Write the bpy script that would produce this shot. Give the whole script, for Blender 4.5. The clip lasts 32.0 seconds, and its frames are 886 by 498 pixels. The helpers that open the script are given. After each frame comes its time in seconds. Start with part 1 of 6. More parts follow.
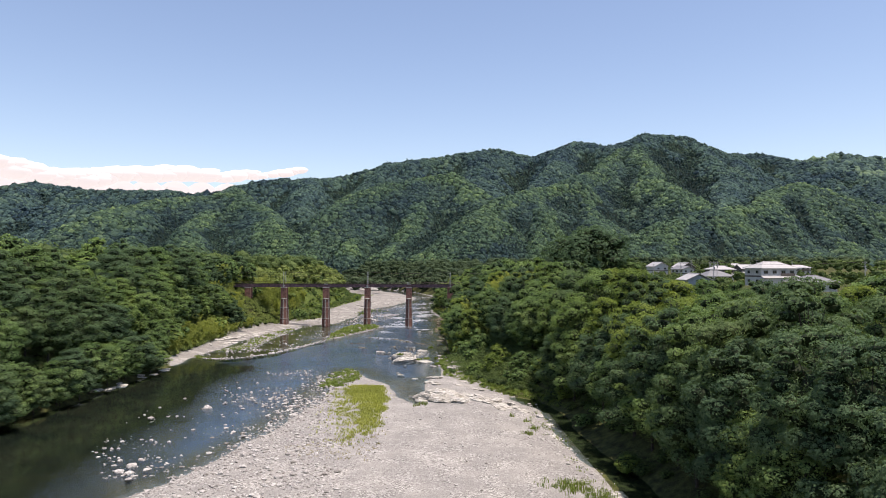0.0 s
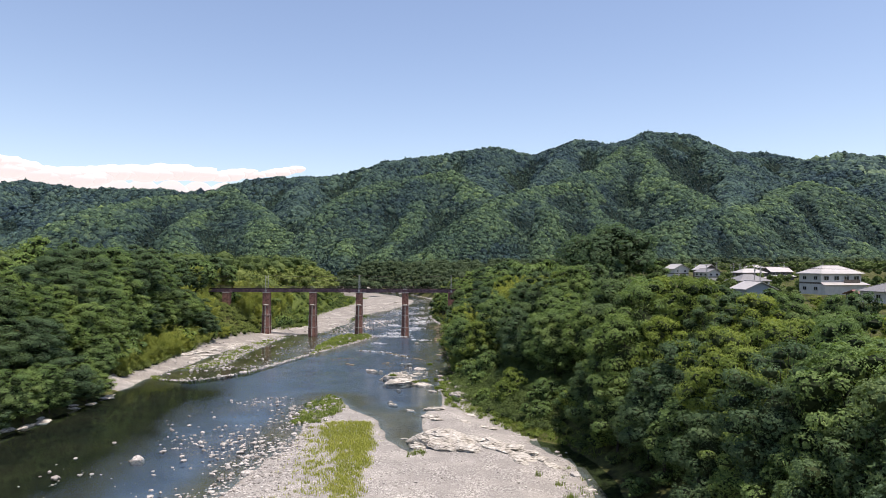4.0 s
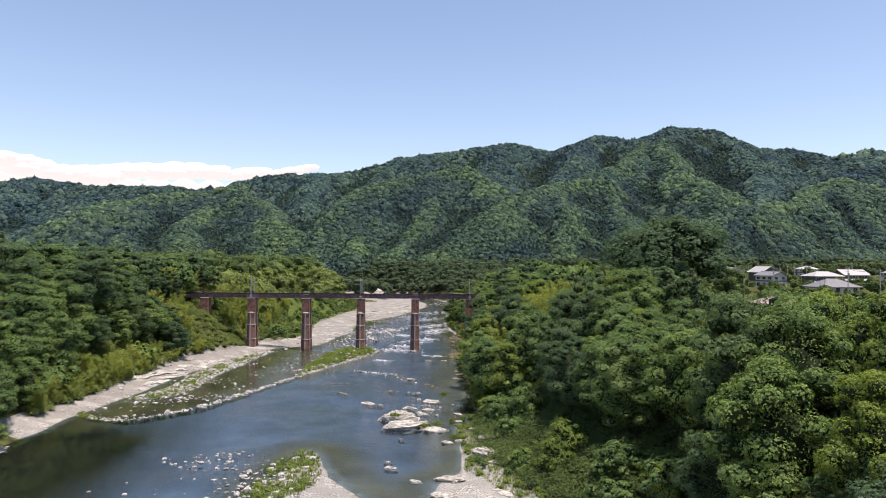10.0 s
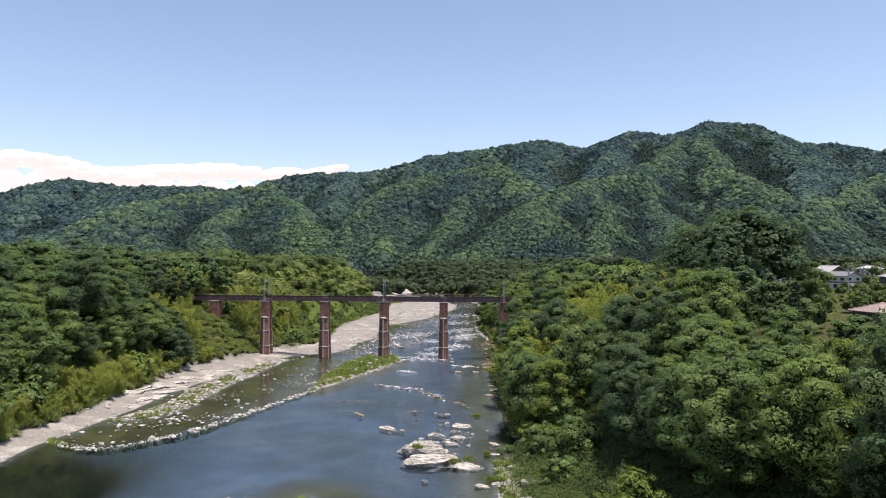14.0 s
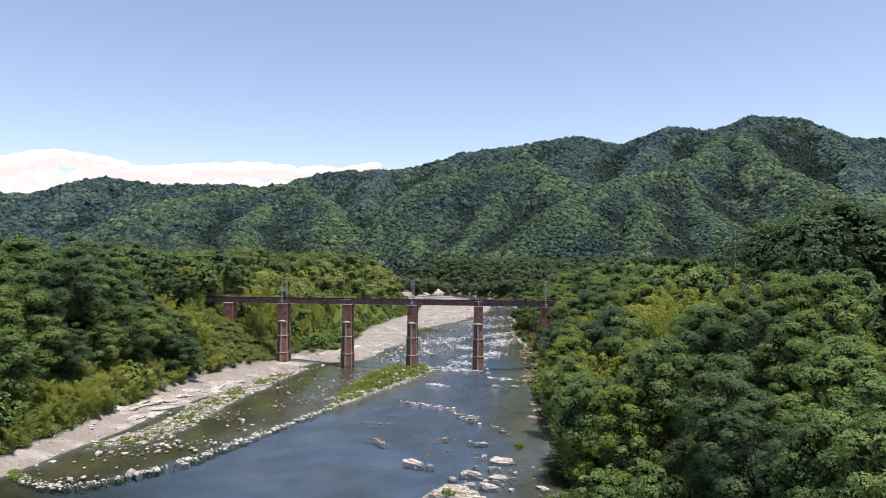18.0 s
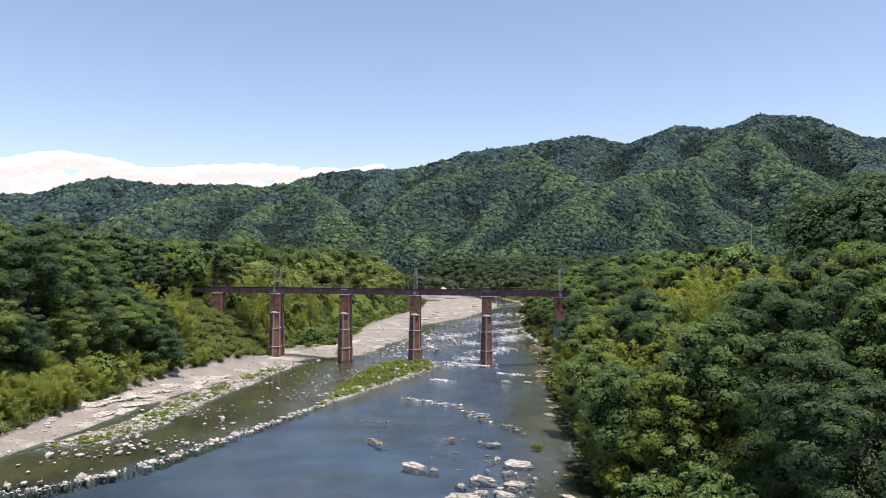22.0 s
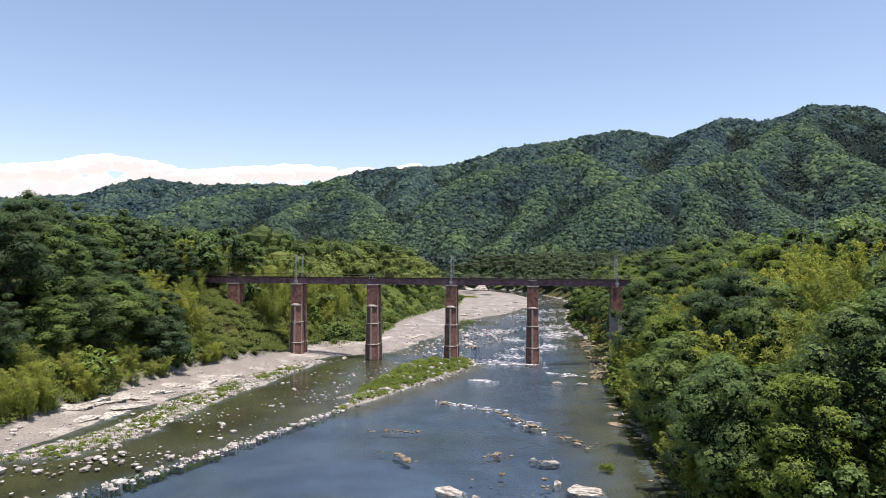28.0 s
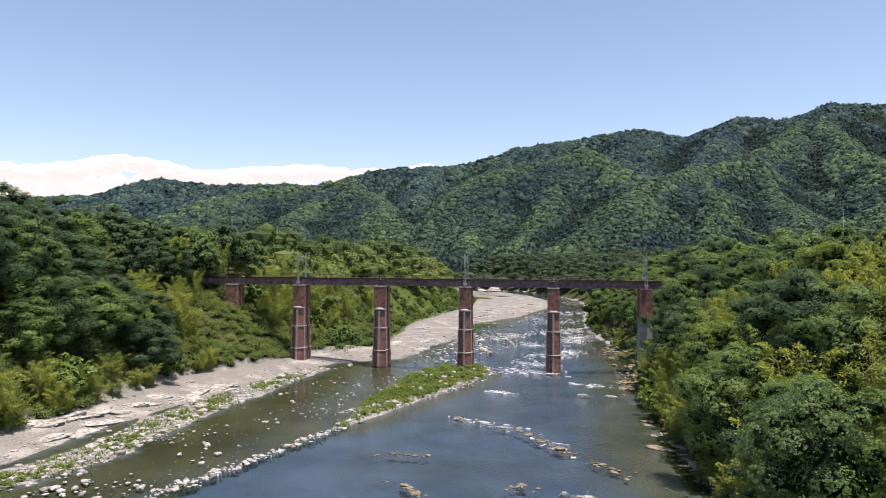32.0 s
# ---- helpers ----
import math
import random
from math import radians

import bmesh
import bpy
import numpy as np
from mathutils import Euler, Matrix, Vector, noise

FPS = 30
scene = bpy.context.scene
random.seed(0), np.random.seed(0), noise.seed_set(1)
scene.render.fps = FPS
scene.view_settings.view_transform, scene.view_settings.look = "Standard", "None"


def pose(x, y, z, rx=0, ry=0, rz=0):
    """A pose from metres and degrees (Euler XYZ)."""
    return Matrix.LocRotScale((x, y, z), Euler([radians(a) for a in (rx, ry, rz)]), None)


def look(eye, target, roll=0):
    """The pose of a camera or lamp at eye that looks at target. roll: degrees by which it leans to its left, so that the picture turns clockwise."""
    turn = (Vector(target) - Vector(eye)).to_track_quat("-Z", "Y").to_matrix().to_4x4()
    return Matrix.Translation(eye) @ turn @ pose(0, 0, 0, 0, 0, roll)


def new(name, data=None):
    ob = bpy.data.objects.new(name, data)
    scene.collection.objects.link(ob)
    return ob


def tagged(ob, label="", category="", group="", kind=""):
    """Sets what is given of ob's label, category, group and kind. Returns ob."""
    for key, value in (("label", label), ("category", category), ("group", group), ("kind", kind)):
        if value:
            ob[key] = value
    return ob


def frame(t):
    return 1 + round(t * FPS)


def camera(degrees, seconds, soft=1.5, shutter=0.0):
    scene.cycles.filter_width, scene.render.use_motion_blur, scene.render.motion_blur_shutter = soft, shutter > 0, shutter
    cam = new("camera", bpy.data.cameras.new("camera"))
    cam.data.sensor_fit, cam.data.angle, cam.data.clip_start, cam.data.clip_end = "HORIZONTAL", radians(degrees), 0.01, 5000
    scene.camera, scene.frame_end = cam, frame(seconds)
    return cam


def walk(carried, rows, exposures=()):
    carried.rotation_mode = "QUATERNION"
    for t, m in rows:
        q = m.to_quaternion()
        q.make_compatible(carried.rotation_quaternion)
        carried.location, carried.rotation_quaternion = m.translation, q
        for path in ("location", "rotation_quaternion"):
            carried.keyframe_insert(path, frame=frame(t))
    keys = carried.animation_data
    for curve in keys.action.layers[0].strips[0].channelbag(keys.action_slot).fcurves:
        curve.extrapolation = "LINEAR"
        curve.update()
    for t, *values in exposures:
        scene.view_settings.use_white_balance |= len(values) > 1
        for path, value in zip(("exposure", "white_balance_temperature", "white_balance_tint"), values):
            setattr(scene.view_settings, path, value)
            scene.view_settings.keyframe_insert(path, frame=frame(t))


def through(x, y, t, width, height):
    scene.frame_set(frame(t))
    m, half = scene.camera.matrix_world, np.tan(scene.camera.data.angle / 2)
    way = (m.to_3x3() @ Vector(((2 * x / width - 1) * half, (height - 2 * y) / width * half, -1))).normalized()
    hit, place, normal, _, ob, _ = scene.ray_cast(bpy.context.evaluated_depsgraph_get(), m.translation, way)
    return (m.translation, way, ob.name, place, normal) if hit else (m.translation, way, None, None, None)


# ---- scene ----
cam = camera(66.8, 32.0, soft=0.6)
PATH = [
    (0, (74.916, -359.323, 33.058), (74.967, -357.324, 33.103), 0.2),
    (1, (74.784, -350.357, 33.01), (74.833, -348.358, 33.057), 0.3),
    (2, (75.135, -341.282, 33.416), (75.185, -339.283, 33.461), 0.3),
    (3, (74.911, -331.916, 33.897), (74.965, -329.917, 33.942), 0.3),
    (6, (75.729, -306.554, 34.855), (75.784, -304.556, 34.897), 0.2),
    (7, (75.958, -297.453, 34.829), (76.008, -295.455, 34.87), 0.4),
    (8, (76.294, -288.799, 35.148), (76.339, -286.8, 35.188), 0.3),
    (9, (76.025, -280.918, 35.316), (76.053, -278.919, 35.356), 0.4),
    (10, (75.487, -273.589, 35.067), (75.499, -271.589, 35.109), 0.4),
    (11, (75.634, -266.745, 35.357), (75.624, -264.745, 35.398), 0.3),
    (12, (75.535, -259.836, 35.467), (75.504, -257.837, 35.506), 0.4),
    (13, (75.301, -253.632, 35.59), (75.247, -251.633, 35.628), 0.4),
    (14, (75.172, -247.743, 35.106), (75.095, -245.745, 35.146), 0.3),
    (17, (74.302, -229.79, 35.136), (74.151, -227.796, 35.173), 0.4),
    (18, (73.49, -223.386, 35.406), (73.316, -221.393, 35.441), 0.5),
    (19, (73.111, -218.389, 35.29), (72.919, -216.399, 35.326), 0.6),
    (20, (72.732, -213.662, 34.531), (72.54, -211.672, 34.571), 0.4),
    (21, (72.195, -210.238, 32.43), (72.006, -208.247, 32.474), 0.5),
    (22, (71.755, -206.312, 30.39), (71.568, -204.321, 30.433), 0.5),
    (23, (71.403, -202.28, 29.076), (71.217, -200.289, 29.117), 0.5),
    (24, (71.035, -198.56, 27.929), (70.85, -196.569, 27.97), 0.4),
    (25, (70.527, -194.665, 27.31), (70.307, -192.678, 27.351), 0.5),
    (26, (70.073, -190.582, 26.893), (69.814, -188.6, 26.935), 0.4),
    (29, (68.286, -180.131, 26.547), (67.98, -178.155, 26.589), 0.4),
    (30, (67.705, -176.82, 26.566), (67.389, -174.846, 26.609), 0.5),
    (31, (67.206, -173.564, 26.572), (66.881, -171.591, 26.615), 0.4),
    (32, (66.501, -170.013, 26.328), (66.17, -168.041, 26.372), 0.4),
]
walk(cam, [(t, look(eye, target, roll)) for t, eye, target, roll in PATH], [(0, 0.46, 7150, 19), (5, 0.5, 7150, 19), (12, 0.54, 7150, 19), (32, 0.54, 7150, 19)])

# ---- light ----
SUN_FROM = Vector((0.20, -0.11, 0.96)).normalized()
world = bpy.data.worlds.new("sky")
scene.world = world
world.use_nodes = True
wn, wl = world.node_tree.nodes, world.node_tree.links
wn.clear()
w_out, w_bg, w_sky = wn.new("ShaderNodeOutputWorld"), wn.new("ShaderNodeBackground"), wn.new("ShaderNodeTexSky")
w_sky.sky_type, w_sky.sun_disc = "NISHITA", False
w_sky.sun_elevation = math.asin(SUN_FROM.z)
w_sky.sun_rotation = math.atan2(SUN_FROM.x, SUN_FROM.y)
w_sky.altitude, w_sky.air_density, w_sky.dust_density, w_sky.ozone_density = 200, 1.0, 0.6, 2.0
w_bg.inputs["Strength"].default_value = 0.138
wl.new(w_sky.outputs[0], w_bg.inputs[0])
wl.new(w_bg.outputs[0], w_out.inputs[0])
sun = new("sun", bpy.data.lights.new("sun", "SUN"))
sun.data.energy, sun.data.angle, sun.data.color = 5.0, radians(0.6), (1.0, 0.96, 0.9)
sun.matrix_world = look(tuple(SUN_FROM * 300), (0, 0, 0))


# ---- materials ----
class Mat:
    """A small builder for procedural node materials."""

    def __init__(self, name, rough=0.8, metal=0.0, spec=0.3):
        self.m = bpy.data.materials.new(name)
        self.m.use_nodes = True
        self.n, self.l = self.m.node_tree.nodes, self.m.node_tree.links
        self.b = self.n["Principled BSDF"]
        self.b.inputs["Roughness"].default_value = rough
        self.b.inputs["Metallic"].default_value = metal
        self.b.inputs["Specular IOR Level"].default_value = spec
        self.pos = self.n.new("ShaderNodeNewGeometry").outputs["Position"]

    def node(self, kind, **kw):
        nd = self.n.new(kind)
        for k, v in kw.items():
            nd.inputs[k].default_value = v
        return nd

    def noise(self, scale, detail=4.0, rough=0.55, vec=None):
        nd = self.node("ShaderNodeTexNoise", Scale=scale, Detail=detail, Roughness=rough)
        self.l.new(vec or self.pos, nd.inputs["Vector"])
        return nd.outputs["Fac"]

    def voronoi(self, scale, feature="F1", out="Distance"):
        nd = self.node("ShaderNodeTexVoronoi", Scale=scale)
        nd.feature = feature
        self.l.new(self.pos, nd.inputs["Vector"])
        return nd.outputs[out]

    def ramp(self, fac, stops):
        nd = self.n.new("ShaderNodeValToRGB")
        el = nd.color_ramp.elements
        while len(el) < len(stops):
            el.new(0.5)
        for e, (p, c) in zip(el, stops):
            e.position, e.color = p, (*c, 1)
        self.l.new(fac, nd.inputs[0])
        return nd.outputs[0]

    def mix(self, fac, a, b, kind="MIX"):
        nd = self.n.new("ShaderNodeMix")
        nd.data_type, nd.blend_type = "RGBA", kind
        for sock, v in ((nd.inputs["Factor"], fac), (nd.inputs[6], a), (nd.inputs[7], b)):
            if isinstance(v, (int, float)):
                sock.default_value = v
            elif isinstance(v, tuple):
                sock.default_value = (*v, 1)
            else:
                self.l.new(v, sock)
        return nd.outputs[2]

    def rand(self, island=False):
        if island:
            return self.n.new("ShaderNodeNewGeometry").outputs["Random Per Island"]
        return self.n.new("ShaderNodeObjectInfo").outputs["Random"]

    def color(self, out):
        if isinstance(out, tuple):
            self.b.inputs["Base Color"].default_value = (*out, 1)
        else:
            self.l.new(out, self.b.inputs["Base Color"])
        return self

    def bump(self, fac, strength=0.5, dist=0.05):
        nd = self.node("ShaderNodeBump", Strength=strength, Distance=dist)
        self.l.new(fac, nd.inputs["Height"])
        self.l.new(nd.outputs[0], self.b.inputs["Normal"])
        return self


def leaf_material(name, dark, mid, light, through=0.42, tints=True):
    """Foliage: a tint per tree, per clump of leaves and in broad drifts; some light comes through the leaves."""
    a = Mat(name, 0.62, 0, 0.10)
    dark, mid, light = [(r * 1.07, g, b * 1.25) for r, g, b in (dark, mid, light)]
    drift = a.ramp(a.noise(0.11, 3), [(0.3, dark), (0.52, mid), (0.75, light)])
    leaf = a.ramp(a.rand(True), [(0.0, tuple(c * 0.62 for c in dark)), (0.55, mid), (1.0, light)])
    base = a.mix(0.5, drift, leaf)
    tree = a.ramp(a.rand(), [(0.0, (0.86, 0.92, 0.92)), (0.5, (1.04, 1.06, 1.0)), (1.0, (1.24, 1.20, 0.95))])
    col = a.mix(1.0, base, tree, "MULTIPLY") if tints else base
    a.color(col)
    tr = a.n.new("ShaderNodeBsdfTranslucent")
    a.l.new(a.mix(1.0, col, (1.2, 1.25, 0.62), "MULTIPLY"), tr.inputs[0])
    mx = a.n.new("ShaderNodeMixShader")
    mx.inputs[0].default_value = through
    a.l.new(a.b.outputs[0], mx.inputs[1])
    a.l.new(tr.outputs[0], mx.inputs[2])
    a.l.new(mx.outputs[0], a.n["Material Output"].inputs[0])
    return a.m


LEAF = leaf_material("leaves_broad", (0.060, 0.118, 0.038), (0.120, 0.204, 0.062), (0.222, 0.312, 0.100), 0.33)
LEAF_DARK = leaf_material("leaves_dark", (0.040, 0.080, 0.037), (0.076, 0.136, 0.058), (0.134, 0.200, 0.084), 0.33)
LEAF_BAMBOO = leaf_material("leaves_bamboo", (0.12, 0.170, 0.034), (0.21, 0.265, 0.056), (0.32, 0.355, 0.095), 0.4)
LEAF_LIME = leaf_material("leaves_lime", (0.086, 0.142, 0.028), (0.150, 0.222, 0.044), (0.235, 0.298, 0.064), 0.36)
LEAF_CEDAR = leaf_material("leaves_cedar", (0.015, 0.030, 0.012), (0.025, 0.046, 0.018), (0.04, 0.066, 0.022), 0.15)
WOOD_GREEN = leaf_material("wood_broadleaf", (0.040, 0.072, 0.021), (0.072, 0.118, 0.031), (0.118, 0.170, 0.043), 0.3, False)
WOOD_DARK = leaf_material("wood_evergreen", (0.026, 0.048, 0.022), (0.046, 0.078, 0.031), (0.078, 0.114, 0.042), 0.3, False)
WOOD_BAMBOO = leaf_material("wood_bamboo", (0.080, 0.128, 0.030), (0.138, 0.196, 0.046), (0.21, 0.255, 0.068), 0.33, False)
GRASS = leaf_material("grass_blades", (0.19, 0.245, 0.045), (0.30, 0.355, 0.065), (0.42, 0.45, 0.11), 0.42, False)
GRASS_DRY = leaf_material("grass_dry", (0.16, 0.15, 0.06), (0.26, 0.24, 0.10), (0.36, 0.32, 0.16), tints=False)
WEED = leaf_material("green_weeds", (0.085, 0.145, 0.026), (0.145, 0.215, 0.040), (0.225, 0.285, 0.065), 0.35, False)

# hearts of crowns and thickets: shade between the leaves put into a near-black green
INNER_SHADE = leaf_material("inner_leaf_shade", (0.012, 0.021, 0.007), (0.020, 0.034, 0.011), (0.034, 0.052, 0.016), 0.2)
a = Mat("bark", 0.9)
a.color(a.ramp(a.noise(2.2), [(0.3, (0.022, 0.018, 0.014)), (0.7, (0.07, 0.058, 0.046))])).bump(a.noise(9, 6), 0.6)
BARK = a.m
a = Mat("bamboo_culm", 0.5)
a.color(a.ramp(a.noise(1.5), [(0.3, (0.12, 0.16, 0.04)), (0.7, (0.25, 0.27, 0.10))]))
CULM = a.m

def shore_material(name, sandy):
    """Dry stones or sand above the water, wet and algae-brown in the shallows, a bed tinted with the sky's blue where
    it is deep.
    """
    a = Mat(name, 0.85, 0, 0.2)
    sep = a.n.new("ShaderNodeSeparateXYZ")
    a.l.new(a.pos, sep.inputs[0])

    def height(lo, hi):
        nd = a.n.new("ShaderNodeMapRange")
        nd.inputs[1].default_value, nd.inputs[2].default_value = lo, hi
        wob = a.n.new("ShaderNodeMath")
        wob.operation = "MULTIPLY_ADD"
        wob.inputs[1].default_value = 0.5
        a.l.new(a.noise(0.55, 6, 0.7), wob.inputs[0])
        a.l.new(sep.outputs[2], wob.inputs[2])
        sub = a.n.new("ShaderNodeMath")
        sub.operation = "SUBTRACT"
        sub.inputs[1].default_value = 0.25
        a.l.new(wob.outputs[0], sub.inputs[0])
        a.l.new(sub.outputs[0], nd.inputs[0])
        return nd.outputs[0]

    stones = a.ramp(a.voronoi(4.2, out="Color"), [(0.15, (0.13, 0.124, 0.114)), (0.5, (0.28, 0.27, 0.252)), (0.85, (0.50, 0.485, 0.46))])
    fine = a.ramp(a.noise(16, 5), [(0.3, (0.19, 0.183, 0.17)), (0.7, (0.345, 0.333, 0.313))])
    dry = a.mix(a.ramp(a.noise(0.25, 3), [(0.40, (0.15,) * 3), (0.6, (0.85,) * 3)]), fine, stones)
    if sandy:
        tan = a.ramp(a.noise(2.4, 8, 0.65), [(0.3, (0.155, 0.144, 0.127)), (0.55, (0.235, 0.220, 0.197)), (0.75, (0.305, 0.290, 0.265))])
        pale = a.ramp(a.noise(3.0, 8, 0.7), [(0.34, (0.13, 0.12, 0.105)), (0.46, (0.33, 0.315, 0.285)), (0.7, (0.52, 0.50, 0.46))])
        slabs = a.ramp(a.noise(0.13, 5, 0.6), [(0.53, (0.0,) * 3), (0.60, (1.0,) * 3)])
        dry = a.mix(0.3, a.mix(slabs, tan, pale), dry)
    patch = a.ramp(a.noise(0.16, 4), [(0.42, (0.80, 0.80, 0.80)), (0.62, (0.97, 0.97, 0.955))])
    dry = a.mix(1.0, dry, patch, "MULTIPLY")
    algae = a.ramp(a.noise(0.08, 3), [(0.35, (0.090, 0.074, 0.030)), (0.65, (0.170, 0.138, 0.066))])
    # blue that sky gives the deep water, put into the bed colour
    channel_blue = a.ramp(a.noise(0.12, 4), [(0.35, (0.085, 0.108, 0.145)), (0.65, (0.140, 0.172, 0.222))])
    reach = []
    for axis_, lo, hi in ((0, 34, 18), (1, -114, -136)):
        nd = a.n.new("ShaderNodeMapRange")
        nd.inputs[1].default_value, nd.inputs[2].default_value = lo, hi
        a.l.new(sep.outputs[axis_], nd.inputs[0])
        reach.append(nd.outputs[0])
    both = a.n.new("ShaderNodeMath")
    both.operation = "MULTIPLY"
    a.l.new(reach[0], both.inputs[0])
    a.l.new(reach[1], both.inputs[1])
    # dark of mirrored trees and deep water, put into the left reach's bed
    reflected_dark = a.ramp(a.noise(0.09, 3), [(0.35, (0.012, 0.014, 0.005)), (0.65, (0.034, 0.031, 0.012))])
    wet = a.mix(both.outputs[0], a.mix(height(-0.45, -1.0), algae, channel_blue), reflected_dark)
    wet = a.mix(a.ramp(a.noise(1.7, 6), [(0.56, (0.0,) * 3), (0.76, (0.25,) * 3)]), wet, (0.14, 0.13, 0.095))
    a.color(a.mix(height(-0.22, 0.06), wet, dry))
    a.bump(a.voronoi(4.2), 0.9, 0.12)
    return a.m


GRAVEL = shore_material("river_gravel", False)
SAND = shore_material("bank_sand", True)

a = Mat("forest_floor", 0.95, 0, 0.1)
a.color(a.ramp(a.noise(0.6, 8), [(0.35, (0.030, 0.030, 0.014)), (0.5, (0.055, 0.062, 0.022)), (0.7, (0.10, 0.105, 0.035))]))
a.bump(a.noise(1.6, 8), 1.0, 0.4)
FLOOR = a.m

a = Mat("meadow", 0.95, 0, 0.1)
a.color(a.ramp(a.noise(0.9, 8), [(0.35, (0.05, 0.075, 0.02)), (0.55, (0.085, 0.12, 0.028)), (0.75, (0.15, 0.155, 0.06))]))
a.bump(a.noise(5, 8), 1.0, 0.3)
MEADOW = a.m
a = Mat("pale_rock", 0.85, 0, 0.25)
beds = a.node("ShaderNodeMapping", Scale=(0.5, 1.6, 4.0))
a.l.new(a.pos, beds.inputs[0])
veins = a.ramp(a.noise(1.5, 9, 0.62, beds.outputs[0]), [(0.35, (0.09, 0.082, 0.072)), (0.43, (0.285, 0.278, 0.258)), (0.54, (0.47, 0.462, 0.436)), (0.74, (0.64, 0.632, 0.605))])
stain = a.ramp(a.noise(0.35, 4), [(0.35, (0.74, 0.72, 0.68)), (0.6, (1.0, 1.0, 1.0))])
veins = a.mix(1.0, veins, stain, "MULTIPLY")
crack = a.ramp(a.voronoi(0.8, "DISTANCE_TO_EDGE"), [(0.0, (0.68, 0.66, 0.64)), (0.06, (1.0, 1.0, 1.0))])
veins = a.mix(a.ramp(a.noise(0.6, 3), [(0.42, (0.0,) * 3), (0.55, (1.0,) * 3)]), veins, a.mix(1.0, veins, crack, "MULTIPLY"))
a.color(a.mix(1.0, veins, a.ramp(a.rand(True), [(0.0, (0.70, 0.69, 0.66)), (1.0, (1.08, 1.07, 1.04))]), "MULTIPLY"))
a.bump(a.noise(3.0, 9, 0.65, beds.outputs[0]), 1.0, 0.22)
ROCK = a.m
a = Mat("pale_stone", 0.85, 0, 0.25)
grain = a.ramp(a.noise(2.2, 7, 0.6), [(0.32, (0.19, 0.183, 0.172)), (0.5, (0.34, 0.33, 0.315)), (0.72, (0.52, 0.51, 0.49))])
a.color(a.mix(1.0, grain, a.ramp(a.rand(True), [(0.0, (0.50, 0.48, 0.45)), (0.4, (0.92, 0.91, 0.89)), (1.0, (1.1, 1.1, 1.08))]), "MULTIPLY"))
a.bump(a.noise(6.0, 6), 0.8, 0.08)
STONE_PALE = a.m
a = Mat("tan_stone", 0.8, 0, 0.25)
grain = a.ramp(a.noise(2.2, 7, 0.6), [(0.32, (0.10, 0.084, 0.056)), (0.5, (0.19, 0.165, 0.118)), (0.72, (0.34, 0.31, 0.25))])
a.color(a.mix(1.0, grain, a.ramp(a.rand(True), [(0.0, (0.6, 0.58, 0.52)), (1.0, (1.15, 1.12, 1.05))]), "MULTIPLY"))
a.bump(a.noise(6.0, 6), 0.8, 0.08)
STONE_TAN = a.m

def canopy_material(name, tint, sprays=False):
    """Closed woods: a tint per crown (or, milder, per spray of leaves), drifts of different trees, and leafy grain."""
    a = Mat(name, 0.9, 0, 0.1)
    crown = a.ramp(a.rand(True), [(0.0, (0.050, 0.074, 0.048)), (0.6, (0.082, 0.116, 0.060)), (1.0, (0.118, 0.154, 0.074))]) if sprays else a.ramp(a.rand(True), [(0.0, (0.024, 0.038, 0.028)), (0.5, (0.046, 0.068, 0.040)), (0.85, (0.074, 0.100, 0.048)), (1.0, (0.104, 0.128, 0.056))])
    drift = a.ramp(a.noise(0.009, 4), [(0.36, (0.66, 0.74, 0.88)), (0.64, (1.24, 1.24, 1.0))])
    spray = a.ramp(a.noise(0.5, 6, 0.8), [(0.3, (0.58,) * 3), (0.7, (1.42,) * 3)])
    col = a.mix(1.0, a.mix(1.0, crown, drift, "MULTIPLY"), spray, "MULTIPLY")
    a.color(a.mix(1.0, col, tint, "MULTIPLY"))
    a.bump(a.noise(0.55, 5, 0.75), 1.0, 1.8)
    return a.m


# haze is put into these tints: ridge woods bluer, the farthest paler too
TINTS = {"canopy_mixed_oak": (0.70, 0.86, 1.34), "canopy_ridge_haze": (0.76, 0.94, 1.70), "canopy_far_haze": (1.1, 1.25, 1.9), "canopy_sunlit_oak": (1.02, 1.20, 1.44), "canopy_shade_cedar": (0.46, 0.60, 0.98)}
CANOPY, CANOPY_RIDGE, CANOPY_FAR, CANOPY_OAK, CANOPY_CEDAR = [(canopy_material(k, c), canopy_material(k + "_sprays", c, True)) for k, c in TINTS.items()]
# slope under the crowns, its tint darkened for the shade in their gaps
CANOPY_FLOOR = canopy_material("canopy_gap_shade", (0.24, 0.31, 0.42))


